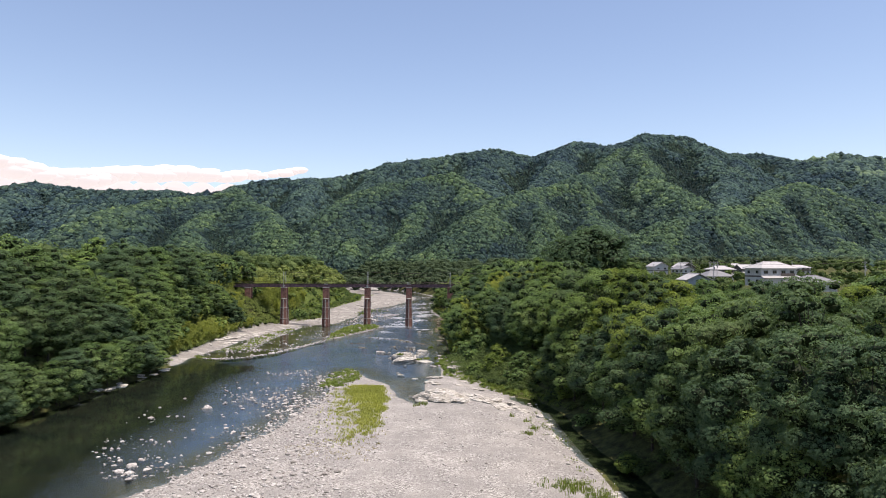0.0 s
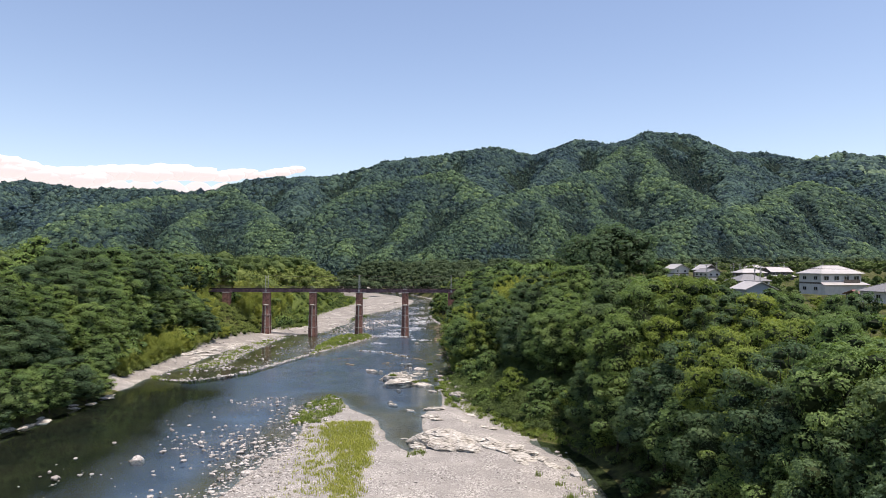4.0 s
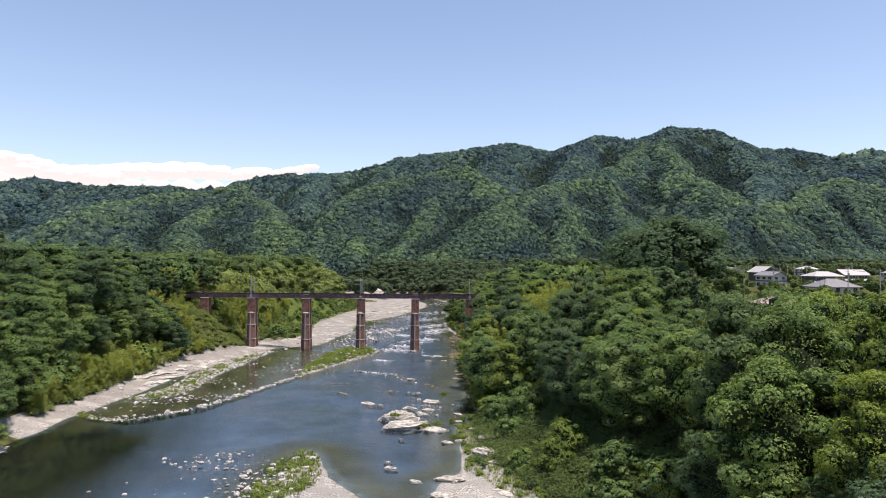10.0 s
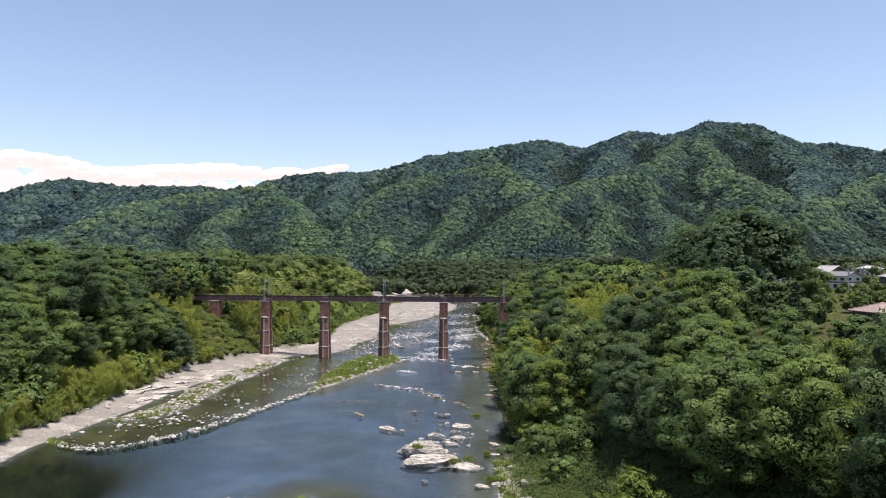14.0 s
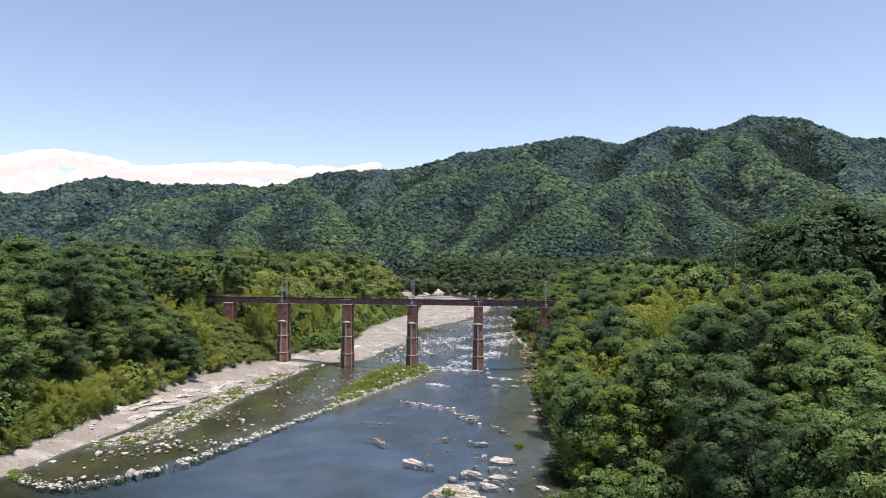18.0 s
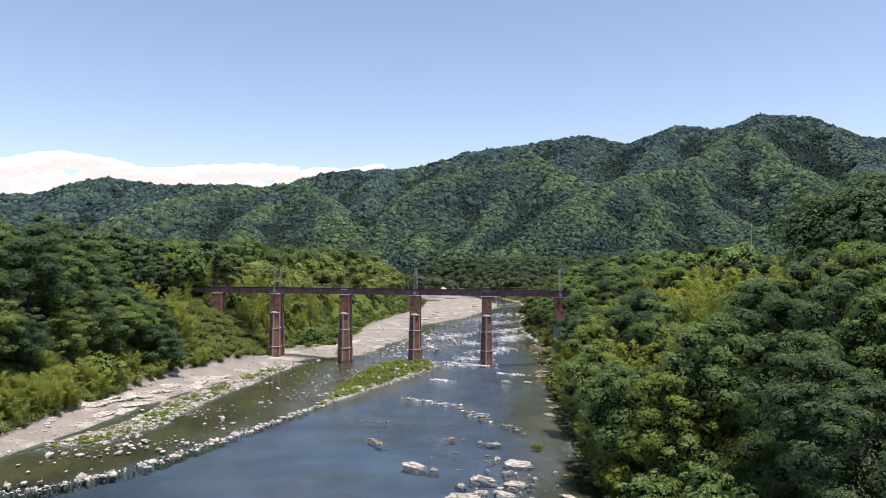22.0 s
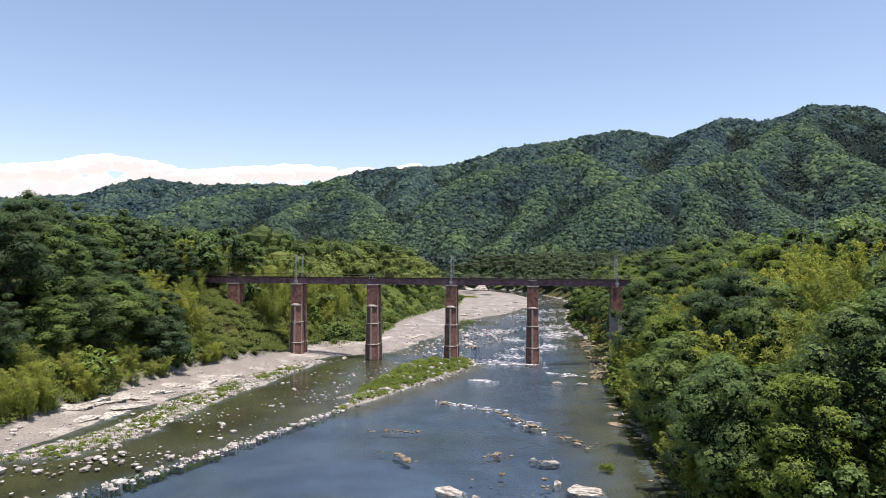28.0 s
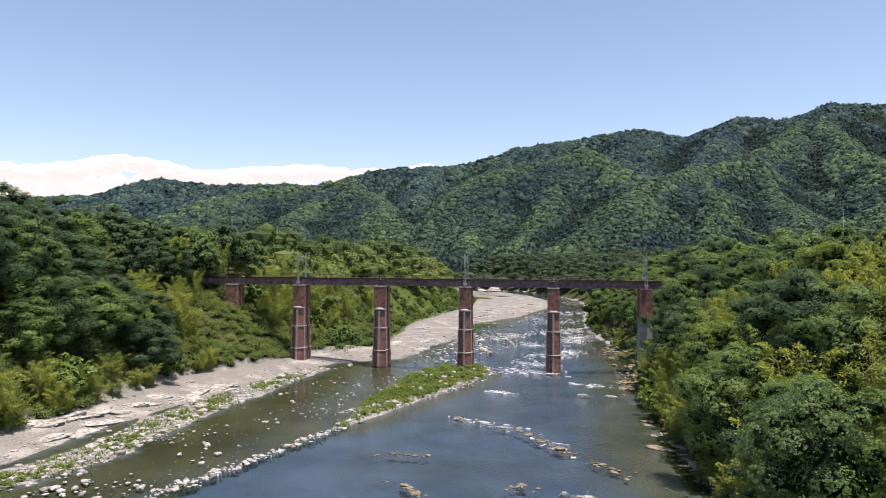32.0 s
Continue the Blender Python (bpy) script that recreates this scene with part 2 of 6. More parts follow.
def water_material():
    a = Mat("river_water")
    a.n.remove(a.b)
    glossy = a.node("ShaderNodeBsdfGlossy", Roughness=0.06)
    clear = a.n.new("ShaderNodeBsdfTransparent")
    clear.inputs[0].default_value = (0.56, 0.66, 0.72, 1)
    fres = a.node("ShaderNodeFresnel", IOR=1.33)
    bump = a.node("ShaderNodeBump", Strength=1.0, Distance=0.5)
    stretch = a.node("ShaderNodeMapping", Scale=(1.0, 0.55, 1.0))
    a.l.new(a.pos, stretch.inputs[0])
    broad = a.noise(0.9, 5, 0.6, stretch.outputs[0])
    rip = a.noise(4.0, 3, 0.5, stretch.outputs[0])
    calm = a.ramp(a.noise(0.045, 3), [(0.38, (0.25,) * 3), (0.62, (1.0,) * 3)])
    h = a.mix(0.45, broad, rip)
    h = a.mix(1.0, h, calm, "MULTIPLY")
    sep = a.n.new("ShaderNodeSeparateXYZ")
    a.l.new(a.pos, sep.inputs[0])
    lee = a.n.new("ShaderNodeMapRange")
    lee.inputs[1].default_value, lee.inputs[2].default_value, lee.inputs[3].default_value = 14, 46, 0.03
    a.l.new(sep.outputs[0], lee.inputs[0])
    h = a.mix(1.0, h, lee.outputs[0], "MULTIPLY")
    still = a.n.new("ShaderNodeMapRange")
    still.inputs[1].default_value, still.inputs[2].default_value, still.inputs[3].default_value, still.inputs[4].default_value = 71, 83, 1.0, 0.12
    a.l.new(sep.outputs[0], still.inputs[0])
    h = a.mix(1.0, h, still.outputs[0], "MULTIPLY")
    a.l.new(h, bump.inputs["Height"])
    a.l.new(bump.outputs[0], glossy.inputs["Normal"])
    a.l.new(bump.outputs[0], fres.inputs["Normal"])
    mx = a.n.new("ShaderNodeMixShader")
    a.l.new(fres.outputs[0], mx.inputs[0])
    a.l.new(clear.outputs[0], mx.inputs[1])
    a.l.new(glossy.outputs[0], mx.inputs[2])
    a.l.new(mx.outputs[0], a.n["Material Output"].inputs[0])
    return a.m


WATER = water_material()
a = Mat("foam", 0.6)
a.color(a.ramp(a.noise(3.0, 4), [(0.35, (0.40, 0.43, 0.45)), (0.6, (0.72, 0.73, 0.74))]))
FOAM = a.m


def plain(name, col, rough=0.7, metal=0.0, vary=0.25, scale=1.5, spec=0.3):
    a = Mat(name, rough, metal, spec)
    lo, hi = tuple(c * (1 - vary) for c in col), tuple(min(1, c * (1 + vary)) for c in col)
    a.color(a.ramp(a.noise(scale, 7), [(0.32, lo), (0.68, hi)])).bump(a.noise(scale * 6, 4), 0.25, 0.02)
    return a.m


STEEL_RUST = plain("rusty_girder_paint", (0.150, 0.092, 0.105), 0.7, 0.1, 0.45, 0.8)
STEEL_DARK = plain("dark_timber_and_rail", (0.035, 0.026, 0.024), 0.8, 0, 0.4, 2)
STEEL_DULL = plain("dull_painted_steel", (0.11, 0.10, 0.095), 0.6, 0.3, 0.3, 2)
STEEL_GREY = plain("galvanised_steel", (0.34, 0.35, 0.35), 0.5, 0.5, 0.2, 2)
BRICK_RED = plain("brick_red", (0.165, 0.084, 0.068), 0.9, 0, 0.45, 1.1)
QUOIN = plain("pale_quoin_stone", (0.34, 0.318, 0.29), 0.9, 0, 0.3, 2)
CONCRETE = plain("weathered_concrete", (0.21, 0.205, 0.195), 0.9, 0, 0.3, 0.7)


# ---- mesh helpers ----
def mesh_np(name, verts, faces, mats, index=None, smooth=False):
    """A mesh from arrays: verts (n, 3), faces (m, 3 or 4)."""
    me = bpy.data.meshes.new(name)
    verts, faces = np.asarray(verts, np.float32), np.asarray(faces, np.int32)
    me.vertices.add(len(verts))
    me.vertices.foreach_set("co", verts.ravel())
    k = faces.shape[1]
    me.loops.add(faces.size)
    me.loops.foreach_set("vertex_index", faces.ravel())
    me.polygons.add(len(faces))
    me.polygons.foreach_set("loop_start", np.arange(0, faces.size, k, dtype=np.int32))
    for m in mats:
        me.materials.append(m)
    if index is not None:
        me.polygons.foreach_set("material_index", np.asarray(index, np.int32))
    me.polygons.foreach_set("use_smooth", np.full(len(faces), smooth, dtype=bool))
    me.update(calc_edges=True)
    me.validate()
    return me


def part(name, me, parent, label="", m=None):
    ob = new(name, me)
    ob.parent = parent
    if m is not None:
        ob.matrix_basis = m
    if label:
        tagged(ob, label)
    return ob


def thing(name, label, category, group="", kind="", at=(0, 0, 0), turn=0.0, data=None):
    ob = new(name, data)
    ob.location, ob.rotation_euler = at, (0, 0, radians(turn))
    return tagged(ob, label, category, group, kind)


BOX_V = np.array([(x, y, z) for z in (-.5, .5) for y in (-.5, .5) for x in (-.5, .5)], float)
BOX_F = np.array([(0, 2, 3, 1), (4, 5, 7, 6), (0, 1, 5, 4), (2, 6, 7, 3), (0, 4, 6, 2), (1, 3, 7, 5)])


class Build:
    """Collects boxes, prisms and bars into one mesh."""

    def __init__(self):
        self.v, self.f, self.i, self.n = [], [], [], 0

    def add(self, v, f, mat=0):
        v = np.asarray(v, float)
        self.v.append(v)
        self.f += [tuple(int(a) + self.n for a in q) for q in f]
        self.i += [mat] * len(f)
        self.n += len(v)
        return self

    def box(self, c, s, mat=0, rz=0.0):
        v = BOX_V * s
        if rz:
            co, si = math.cos(rz), math.sin(rz)
            v = np.stack([v[:, 0] * co - v[:, 1] * si, v[:, 0] * si + v[:, 1] * co, v[:, 2]], 1)
        return self.add(v + c, BOX_F, mat)

    def prism(self, outline, z0, z1, mat=0, top=1.0, mid=(0, 0)):
        """An upright prism over a plan outline; top: the scale of its upper outline about mid."""
        o = np.asarray(outline, float)
        n = len(o)
        up = (o - mid) * top + mid
        v = np.concatenate([np.c_[o, np.full(n, z0)], np.c_[up, np.full(n, z1)]])
        f = [(i, (i + 1) % n, (i + 1) % n + n, i + n) for i in range(n)]
        return self.add(v, f + [tuple(range(n, 2 * n)), tuple(range(n - 1, -1, -1))], mat)

    def bar(self, a, b, r, mat=0, sides=6, r2=None):
        a, b = Vector(a), Vector(b)
        q = (b - a).to_track_quat("Z", "Y")
        v = []
        for p, rr in ((a, r), (b, r if r2 is None else r2)):
            for k in range(sides):
                w = q @ Vector((rr * math.cos(k * math.tau / sides), rr * math.sin(k * math.tau / sides), 0)) + p
                v.append(tuple(w))
        f = [(k, (k + 1) % sides, (k + 1) % sides + sides, k + sides) for k in range(sides)]
        return self.add(v, f + [tuple(range(sides, 2 * sides)), tuple(range(sides - 1, -1, -1))], mat)

    def done(self, name, mats, smooth=False):
        me = bpy.data.meshes.new(name)
        me.from_pydata(np.concatenate(self.v).tolist(), [], self.f)
        for m in mats if isinstance(mats, (list, tuple)) else [mats]:
            me.materials.append(m)
        me.polygons.foreach_set("material_index", np.array(self.i, np.int32))
        me.polygons.foreach_set("use_smooth", np.full(len(self.f), smooth, dtype=bool))
        me.update()
        return me


# ---- smooth value noise on arrays ----
LATTICE = np.random.RandomState(7).rand(256, 256)


def vnoise(x, y, scale, octaves=4, gain=0.5):
    """Fractal value noise in -1..1 at points; scale: metres of the widest wave."""
    out, amp, total = np.zeros(np.shape(x)), 1.0, 0.0
    for o in range(octaves):
        u, v = np.asarray(x) / scale + 17.3 * o, np.asarray(y) / scale + 9.1 * o
        i, j = np.floor(u).astype(int), np.floor(v).astype(int)
        fu, fv = u - i, v - j
        fu, fv = fu * fu * (3 - 2 * fu), fv * fv * (3 - 2 * fv)
        g = lambda a, b: LATTICE[(i + a) % 256, (j + b) % 256]  # noqa: E731
        out += amp * ((g(0, 0) * (1 - fu) + g(1, 0) * fu) * (1 - fv) + (g(0, 1) * (1 - fu) + g(1, 1) * fu) * fv - 0.5) * 2
        total, amp, scale = total + amp, amp * gain, scale / 2
    return out / total


def inside(poly, x, y):
    """The distance to a plan polygon's edge, positive inside."""
    p = np.asarray(poly, float)
    q = np.roll(p, -1, 0)
    best, odd = np.full(np.shape(x), 1e9), np.zeros(np.shape(x), bool)
    for (ax, ay), (bx, by) in zip(p, q):
        dx, dy = bx - ax, by - ay
        t = np.clip(((x - ax) * dx + (y - ay) * dy) / (dx * dx + dy * dy), 0, 1)
        best = np.minimum(best, np.hypot(x - ax - t * dx, y - ay - t * dy))
        odd ^= ((ay > y) != (by > y)) & (x < dx * (y - ay) / (dy if dy else 1e-9) + ax)
    return np.where(odd, best, -best)


# ---- the valley's plan: water's edge and foot of the slopes, by y ----
LEFT_WATER = [(-600, -18), (-222, -10), (-190, -8), (-150, -6), (-125, -7), (-105, -5), (-80, -4), (-60, -3), (-47, 1), (-18, 5), (0, 9),
              (12, 24), (63, 31), (119, 30), (172, 49), (243, 62), (300, 66), (400, 45), (520, -10), (900, -260)]
LEFT_FOOT = [(-600, -21), (-222, -14), (-175, -10), (-114, -13), (-60, -13), (-33, -13), (-20, -8), (-6, -4), (15, -2), (39, 4), (89, -1),
             (152, 5), (198, 10), (300, 4), (400, -30), (520, -90), (900, -380)]
RIGHT_WATER = [(-600, 120), (-260, 107.5), (-215, 106), (-192, 102), (-170, 91), (-150, 85), (-127, 85), (-75, 84), (-30, 84), (20, 87), (60, 84),
               (95, 80), (146, 79), (250, 86), (330, 82), (420, 62), (520, 22), (900, -220)]
GRAVEL_ISLAND = [(28, -300), (33, -263), (40, -245), (44, -228), (49, -200), (50.5, -175), (50.5, -158), (51.5, -147), (54, -150), (58, -164), (65, -175), (68, -190),
                 (73, -201), (75, -190), (76, -166), (80, -160), (85, -165), (92, -182), (101, -209), (102, -256), (104, -330), (108, -600), (20, -600)]
GRASS_ISLAND = [(33, -64), (36.5, -56), (40.5, -42), (45.5, -26), (50.5, -12), (50, -1), (43, 2), (38, 0), (33, -12), (32, -30), (31, -44)]
SHORE_STRIP = [(-4, -106), (2, -101), (7, -96), (8.5, -88), (8, -78), (7.5, -62), (8.5, -45), (9.5, -24), (11, -8), (5, -8), (1.5, -25), (0.6, -43), (-1, -60), (1, -85), (-1.5, -97)]
POOL = [(-6, -122), (6, -122), (14, -112), (20, -98), (28, -80), (31, -58), (31, -38), (34, -10), (24, 2), (14, -2), (8, -22), (3, -50), (-2, -75), (-4, -100)]
LEFT_REACH = [(-30, -420), (34, -420), (34, -262), (26, -215), (20, -175), (14, -140), (4, -126), (-16, -126), (-20, -200)]
RIGHT_SHOAL = [(80, -160), (88, -176), (95, -190), (101, -196), (108, -196), (100, -175), (92, -160), (90, -135), (84, -124), (79, -130), (80, -150)]
GRASS_PATCH = [(50, -182), (56, -178), (63, -177), (66, -190), (67, -208), (66, -230), (62, -241), (56, -236), (53, -216), (51, -198)]


def by_y(table, y):
    return np.interp(y, [a for a, _ in table], [b for _, b in table])


def ground_height(x, y):
    x, y = np.asarray(x, float), np.asarray(y, float)
    wob = vnoise(x, y, 15, 4) * 2.2
    lw, lf, rw = by_y(LEFT_WATER, y) + wob, by_y(LEFT_FOOT, y) + wob, by_y(RIGHT_WATER, y) + wob * 0.7
    rough = vnoise(x, y, 6, 4)
    # river bed
    depth = np.minimum(np.minimum((x - lw) * 0.10, (rw - x) * np.where(y < -200, 0.22, 0.065)), 1.1)
    for poly, most in ((POOL, 0.34), (LEFT_REACH, 0.55)):
        shoal = np.clip(inside(poly, x, y) / 5 + 0.6, 0, 1)
        depth = depth * (1 - shoal) + np.minimum(depth, most) * shoal
    z = -depth + rough * 0.16
    # left bank: a shelf of sand and rock, then the wooded slope
    d = lf - x
    shelf = np.clip((lw - x) / np.maximum(lw - lf, 0.5), 0, 1) * 1.7 + rough * 0.22 * np.clip(lw - x, 0, 1)
    far_bar = np.clip((y - 60) / 60, 0, 1) * np.clip((lw - x) / 14, 0, 1) * 1.2
    slope = np.interp(d, [0, 5, 12, 24, 45, 400], [0, 3.5, 10.5, 17, 20.5, 22.5]) + rough * np.clip(d * 0.1, 0, 0.8)
    z = np.where(x < lw, shelf + far_bar, z)
    z = np.where(d > 0, 1.7 + far_bar + slope, z)
    # right bank
    d = x - rw
    slope = np.interp(d, [0, 2, 5, 12, 26, 45, 75, 140, 700], [0, 0.7, 2.2, 6.5, 13.5, 19, 23, 25, 30]) + rough * np.clip(d * 0.12, 0, 0.9)
    z = np.where(d > 0, slope, z)
    # bars and islands
    di = inside(GRAVEL_ISLAND, x, y) + wob * 0.8
    z = np.maximum(z, np.clip(di * 0.085, -2, 0.95) + rough * 0.08 + np.clip(vnoise(x, y, 40, 2), 0, 1) * 0.25 * (di > 3))
    dg = inside(GRASS_ISLAND, x, y) + wob * 0.5
    z = np.maximum(z, np.clip(dg * 0.2, -2, 0.55) + rough * 0.12)
    dr = inside(RIGHT_SHOAL, x, y) + wob * 0.5
    z = np.maximum(z, np.clip(dr * 0.16, -2, 0.6) + rough * 0.14)
    ds = inside(SHORE_STRIP, x, y) + wob * 0.5 + vnoise(x, y, 5, 3) * 2.2
    z = np.maximum(z, np.clip(ds * 0.12, -2, 0.22) + rough * 0.10)
    return z


def axis(lo, hi, step, reach, grow=1.13):
    """Grid lines: even from lo to hi, then wider and wider out to reach."""
    mid = list(np.arange(lo, hi + step / 2, step))
    out, s = [], step
    while not out or abs(out[-1]) < reach:
        s *= grow
        out.append((out[-1] if out else 0) + s)
    out = np.array(out)
    return np.concatenate([(lo - out)[::-1], mid, hi + out])


def grid_faces(nx, ny):
    i = (np.arange(ny - 1)[:, None] * nx + np.arange(nx - 1)[None, :]).ravel()
    return np.stack([i, i + 1, i + nx + 1, i + nx], 1)


gx, gy = axis(-34, 122, 1.3, 4200), axis(-290, 300, 1.8, 4200)
GX, GY = np.meshgrid(gx, gy)
GZ = ground_height(GX, GY)
gv = np.stack([GX.ravel(), GY.ravel(), GZ.ravel()], 1)
gf = grid_faces(len(gx), len(gy))
cx, cy, cz = (gv[gf].mean(1)).T
lf, lw, rw = by_y(LEFT_FOOT, cy), by_y(LEFT_WATER, cy), by_y(RIGHT_WATER, cy)
kind = np.full(len(gf), 0)
kind[(cx < lw + 2) & (cy > -130)] = 1
kind[(cx < lf - 1.0) | (cx > rw + np.where(cy < -190, 0.0, 1.5))] = 2
kind[(cx < lf + 9 + 6 * vnoise(cx, cy, 18, 3)) & (cx > lf - 14) & (cy > 26) & (cy < 330)] = 4
kind[inside(GRASS_ISLAND, cx, cy) > 1] = 4
kind[(cy < -140) & (cx < lw + 2.5)] = 2
# the tree-shaded channel's dark put into its bed as forest floor colour
kind[(cy < -175) & (cx > rw - 5) & (inside(GRAVEL_ISLAND, cx, cy) < -1.0)] = 2
kind[(cy > -122) & (cy < 60) & (cx > rw - 2.2 + 1.5 * vnoise(cx, cy, 6, 2)) & (cz > -0.3)] = 2
tagged(new("ground", mesh_np("ground", gv, gf, [GRAVEL, SAND, FLOOR, GRAVEL, MEADOW], kind, True)),
       "valley ground with pale gravel bars, sandy bank and wooded slopes", "ground", kind="structure")

wx, wy = np.linspace(-60, 180, 60), np.linspace(-700, 620, 160)
WX, WY = np.meshgrid(wx, wy)
water = tagged(new("water", mesh_np("water", np.stack([WX.ravel(), WY.ravel(), 0 * WX.ravel()], 1), grid_faces(60, 160), [WATER], None, True)),
               "shallow clear river with small ripples", "river", kind="structure")


# ---- mountains: crests that fall away on both sides, under a closed canopy ----
CRESTS = [  # each: points x, y, z of a crest, and how steeply its sides fall
    ([(-2300, 1500, 190), (-1500, 1560, 215), (-1250, 1560, 225), (-1010, 1530, 262), (-860, 1500, 243), (-640, 1480, 234)], 0.50),
    ([(-640, 1480, 234), (-480, 1400, 224), (-383, 1316, 234), (-300, 1300, 250), (-180, 1330, 251), (-90, 1370, 281), (28, 1394, 312),
      (130, 1440, 332), (260, 1500, 363), (386, 1545, 348), (480, 1470, 381), (552, 1382, 348), (640, 1390, 385), (770, 1410, 382), (830, 1420, 357), (900, 1500, 352)], 0.55),
    ([(900, 1500, 352), (1040, 1700, 385), (1145, 1750, 392), (1273, 1760, 352), (1500, 1720, 300), (1900, 1700, 260)], 0.45),
    ([(1500, 2540, 440), (1700, 2540, 490), (1873, 2540, 528), (2090, 2540, 508), (2700, 2540, 500)], 0.30),
    # front hills and spurs that stand before the main ridge
    ([(-319, 1034, 191), (-244, 900, 148), (-204, 840, 126), (-157, 760, 92), (-123, 690, 52)], 0.50),
    ([(-319, 1034, 191), (-393, 990, 174), (-449, 900, 153), (-472, 800, 127), (-490, 750, 105), (-518, 690, 73)], 0.44),
    ([(-941, 1080, 143), (-896, 1120, 150), (-829, 1150, 160), (-739, 1170, 169), (-665, 1150, 173)], 0.42),
    ([(-109, 690, 60), (-104, 760, 94), (-82, 830, 138), (-44, 890, 176), (1, 930, 195), (49, 960, 209), (100, 970, 215), (134, 960, 212), (152, 930, 194), (182, 890, 172), (205, 840, 146)], 0.46),
    ([(70, 640, 49), (94, 680, 80), (126, 720, 107), (170, 765, 130), (211, 830, 157), (263, 880, 177), (318, 930, 190), (385, 1010, 222), (443, 1090, 250), (502, 1180, 280), (595, 1380, 350)], 0.46),
    ([(627, 1400, 373), (586, 1250, 310), (557, 1130, 270), (543, 996, 222), (547, 900, 180), (551, 830, 149), (548, 780, 130)], 0.50),
    ([(373, 650, 82), (430, 690, 103), (479, 720, 116), (528, 745, 128), (588, 790, 136), (670, 840, 147)], 0.46),
    ([(911, 1430, 333), (832, 1250, 278), (740, 1090, 225), (655, 950, 176), (593, 840, 141)], 0.46),
    ([(670, 840, 147), (760, 1000, 190), (860, 1040, 215), (980, 1000, 170), (1150, 950, 120)], 0.44),
    # lesser ribs on their flanks
    ([(49, 960, 209), (52, 860, 148), (37, 760, 96), (17, 690, 61)], 0.52),
    ([(-39, 890, 174), (-46, 790, 115), (-48, 710, 69)], 0.52),
    ([(263, 880, 177), (269, 770, 122), (246, 690, 77)], 0.52),
    ([(385, 1010, 222), (380, 880, 159), (363, 760, 105), (346, 690, 70)], 0.52),
    ([(220, 1440, 345), (228, 1250, 269), (198, 1120, 220), (214, 1010, 179)], 0.52),
    ([(448, 1420, 357), (379, 1220, 270), (307, 1080, 220)], 0.52),
    ([(-223, 1290, 249), (-178, 1120, 187), (-163, 960, 133)], 0.50),
    ([(-28, 1390, 302), (-28, 1200, 244)], 0.50),
    ([(28, 1394, 312), (60, 1250, 246), (70, 1130, 180)], 0.54),
    ([(-320, 880, 132), (-315, 780, 92), (-300, 680, 45)], 0.52),
    ([(-426, 850, 130), (-400, 740, 84), (-390, 680, 50)], 0.52),
    ([(860, 1040, 215), (800, 820, 110), (760, 680, 45)], 0.48),
    ([(770, 1410, 382), (770, 1250, 300), (760, 1100, 220)], 0.55),
    ([(1145, 1750, 392), (1250, 1400, 280), (1250, 1100, 180)], 0.45),
    ([(-383, 1316, 226), (-400, 1150, 165)], 0.52),
    ([(-1010, 1530, 262), (-960, 1350, 200), (-900, 1200, 150)], 0.45),
    ([(-1500, 1560, 215), (-1400, 1200, 140), (-1250, 950, 70)], 0.40),
]


NEAR_HILLS = (4, 5, 7, 8, 9, 10, 12, 13, 14, 15, 16, 22, 23, 24)  # crests of the foothills in the list above


def mountain_height(x, y, hill=False):
    wx_, wy_ = x + vnoise(x, y, 110, 3) * 20, y + vnoise(y, x, 110, 3) * 24
    best, crest, owner = np.full(np.shape(x), -400.0), np.full(np.shape(x), 900.0), np.zeros(np.shape(x), int)
    for k, (pts, fall) in enumerate(CRESTS):
        for (ax, ay, az), (bx, by, bz) in zip(pts, pts[1:]):
            dx, dy = bx - ax, by - ay
            t = np.clip(((wx_ - ax) * dx + (wy_ - ay) * dy) / (dx * dx + dy * dy), 0, 1)
            d = np.hypot(wx_ - ax - t * dx, wy_ - ay - t * dy)
            h = az + (bz - az) * t - fall * 1.7 * (np.sqrt(d * d + 14 * 14) - 14)
            owner = np.where(h > best, k, owner)
            best = np.maximum(best, h)
            if k < 13:
                crest = np.minimum(crest, d)
    if hill:
        return np.isin(owner, NEAR_HILLS)
    clear = np.clip(crest / 110, 0.12, 1)
    ribs = 0.25 - np.abs(vnoise(x * 1.25, y * 0.6, 170, 3)) * 1.3
    return best + clear * ribs * 30 * np.clip((best - 20) / 90, 0, 1) * np.clip((400 - best) / 160, 0.25, 1) + vnoise(x, y, 60, 3) * 5 - 8


ma = np.radians(np.arange(-50, 50, 0.25))
mr = np.concatenate([np.arange(640, 2050, 9), np.arange(2050, 3700, 45)])
MA, MR = np.meshgrid(ma, mr)
MX, MY = 75 + np.sin(MA) * MR, -250 + np.cos(MA) * MR
MZ = mountain_height(MX, MY)
mf = grid_faces(len(ma), len(mr))
mf = mf[MZ.ravel()[mf].max(1) > 12]
used, back = np.unique(mf, return_inverse=True)
mv = np.stack([MX.ravel(), MY.ravel(), np.maximum(MZ.ravel(), 8)], 1)[used]
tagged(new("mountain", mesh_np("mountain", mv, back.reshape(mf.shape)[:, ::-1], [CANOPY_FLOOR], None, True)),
       "long mountain ridge with steep spurs and gullies", "mountain", kind="structure")


def ico(level):
    bm = bmesh.new()
    bmesh.ops.create_icosphere(bm, subdivisions=level, radius=1)
    v = np.array([x.co[:] for x in bm.verts])
    f = np.array([[x.index for x in q.verts] for q in bm.faces])
    bm.free()
    return v, f


ICO1, ICO2, ICO3 = ico(1), ico(2), ico(3)


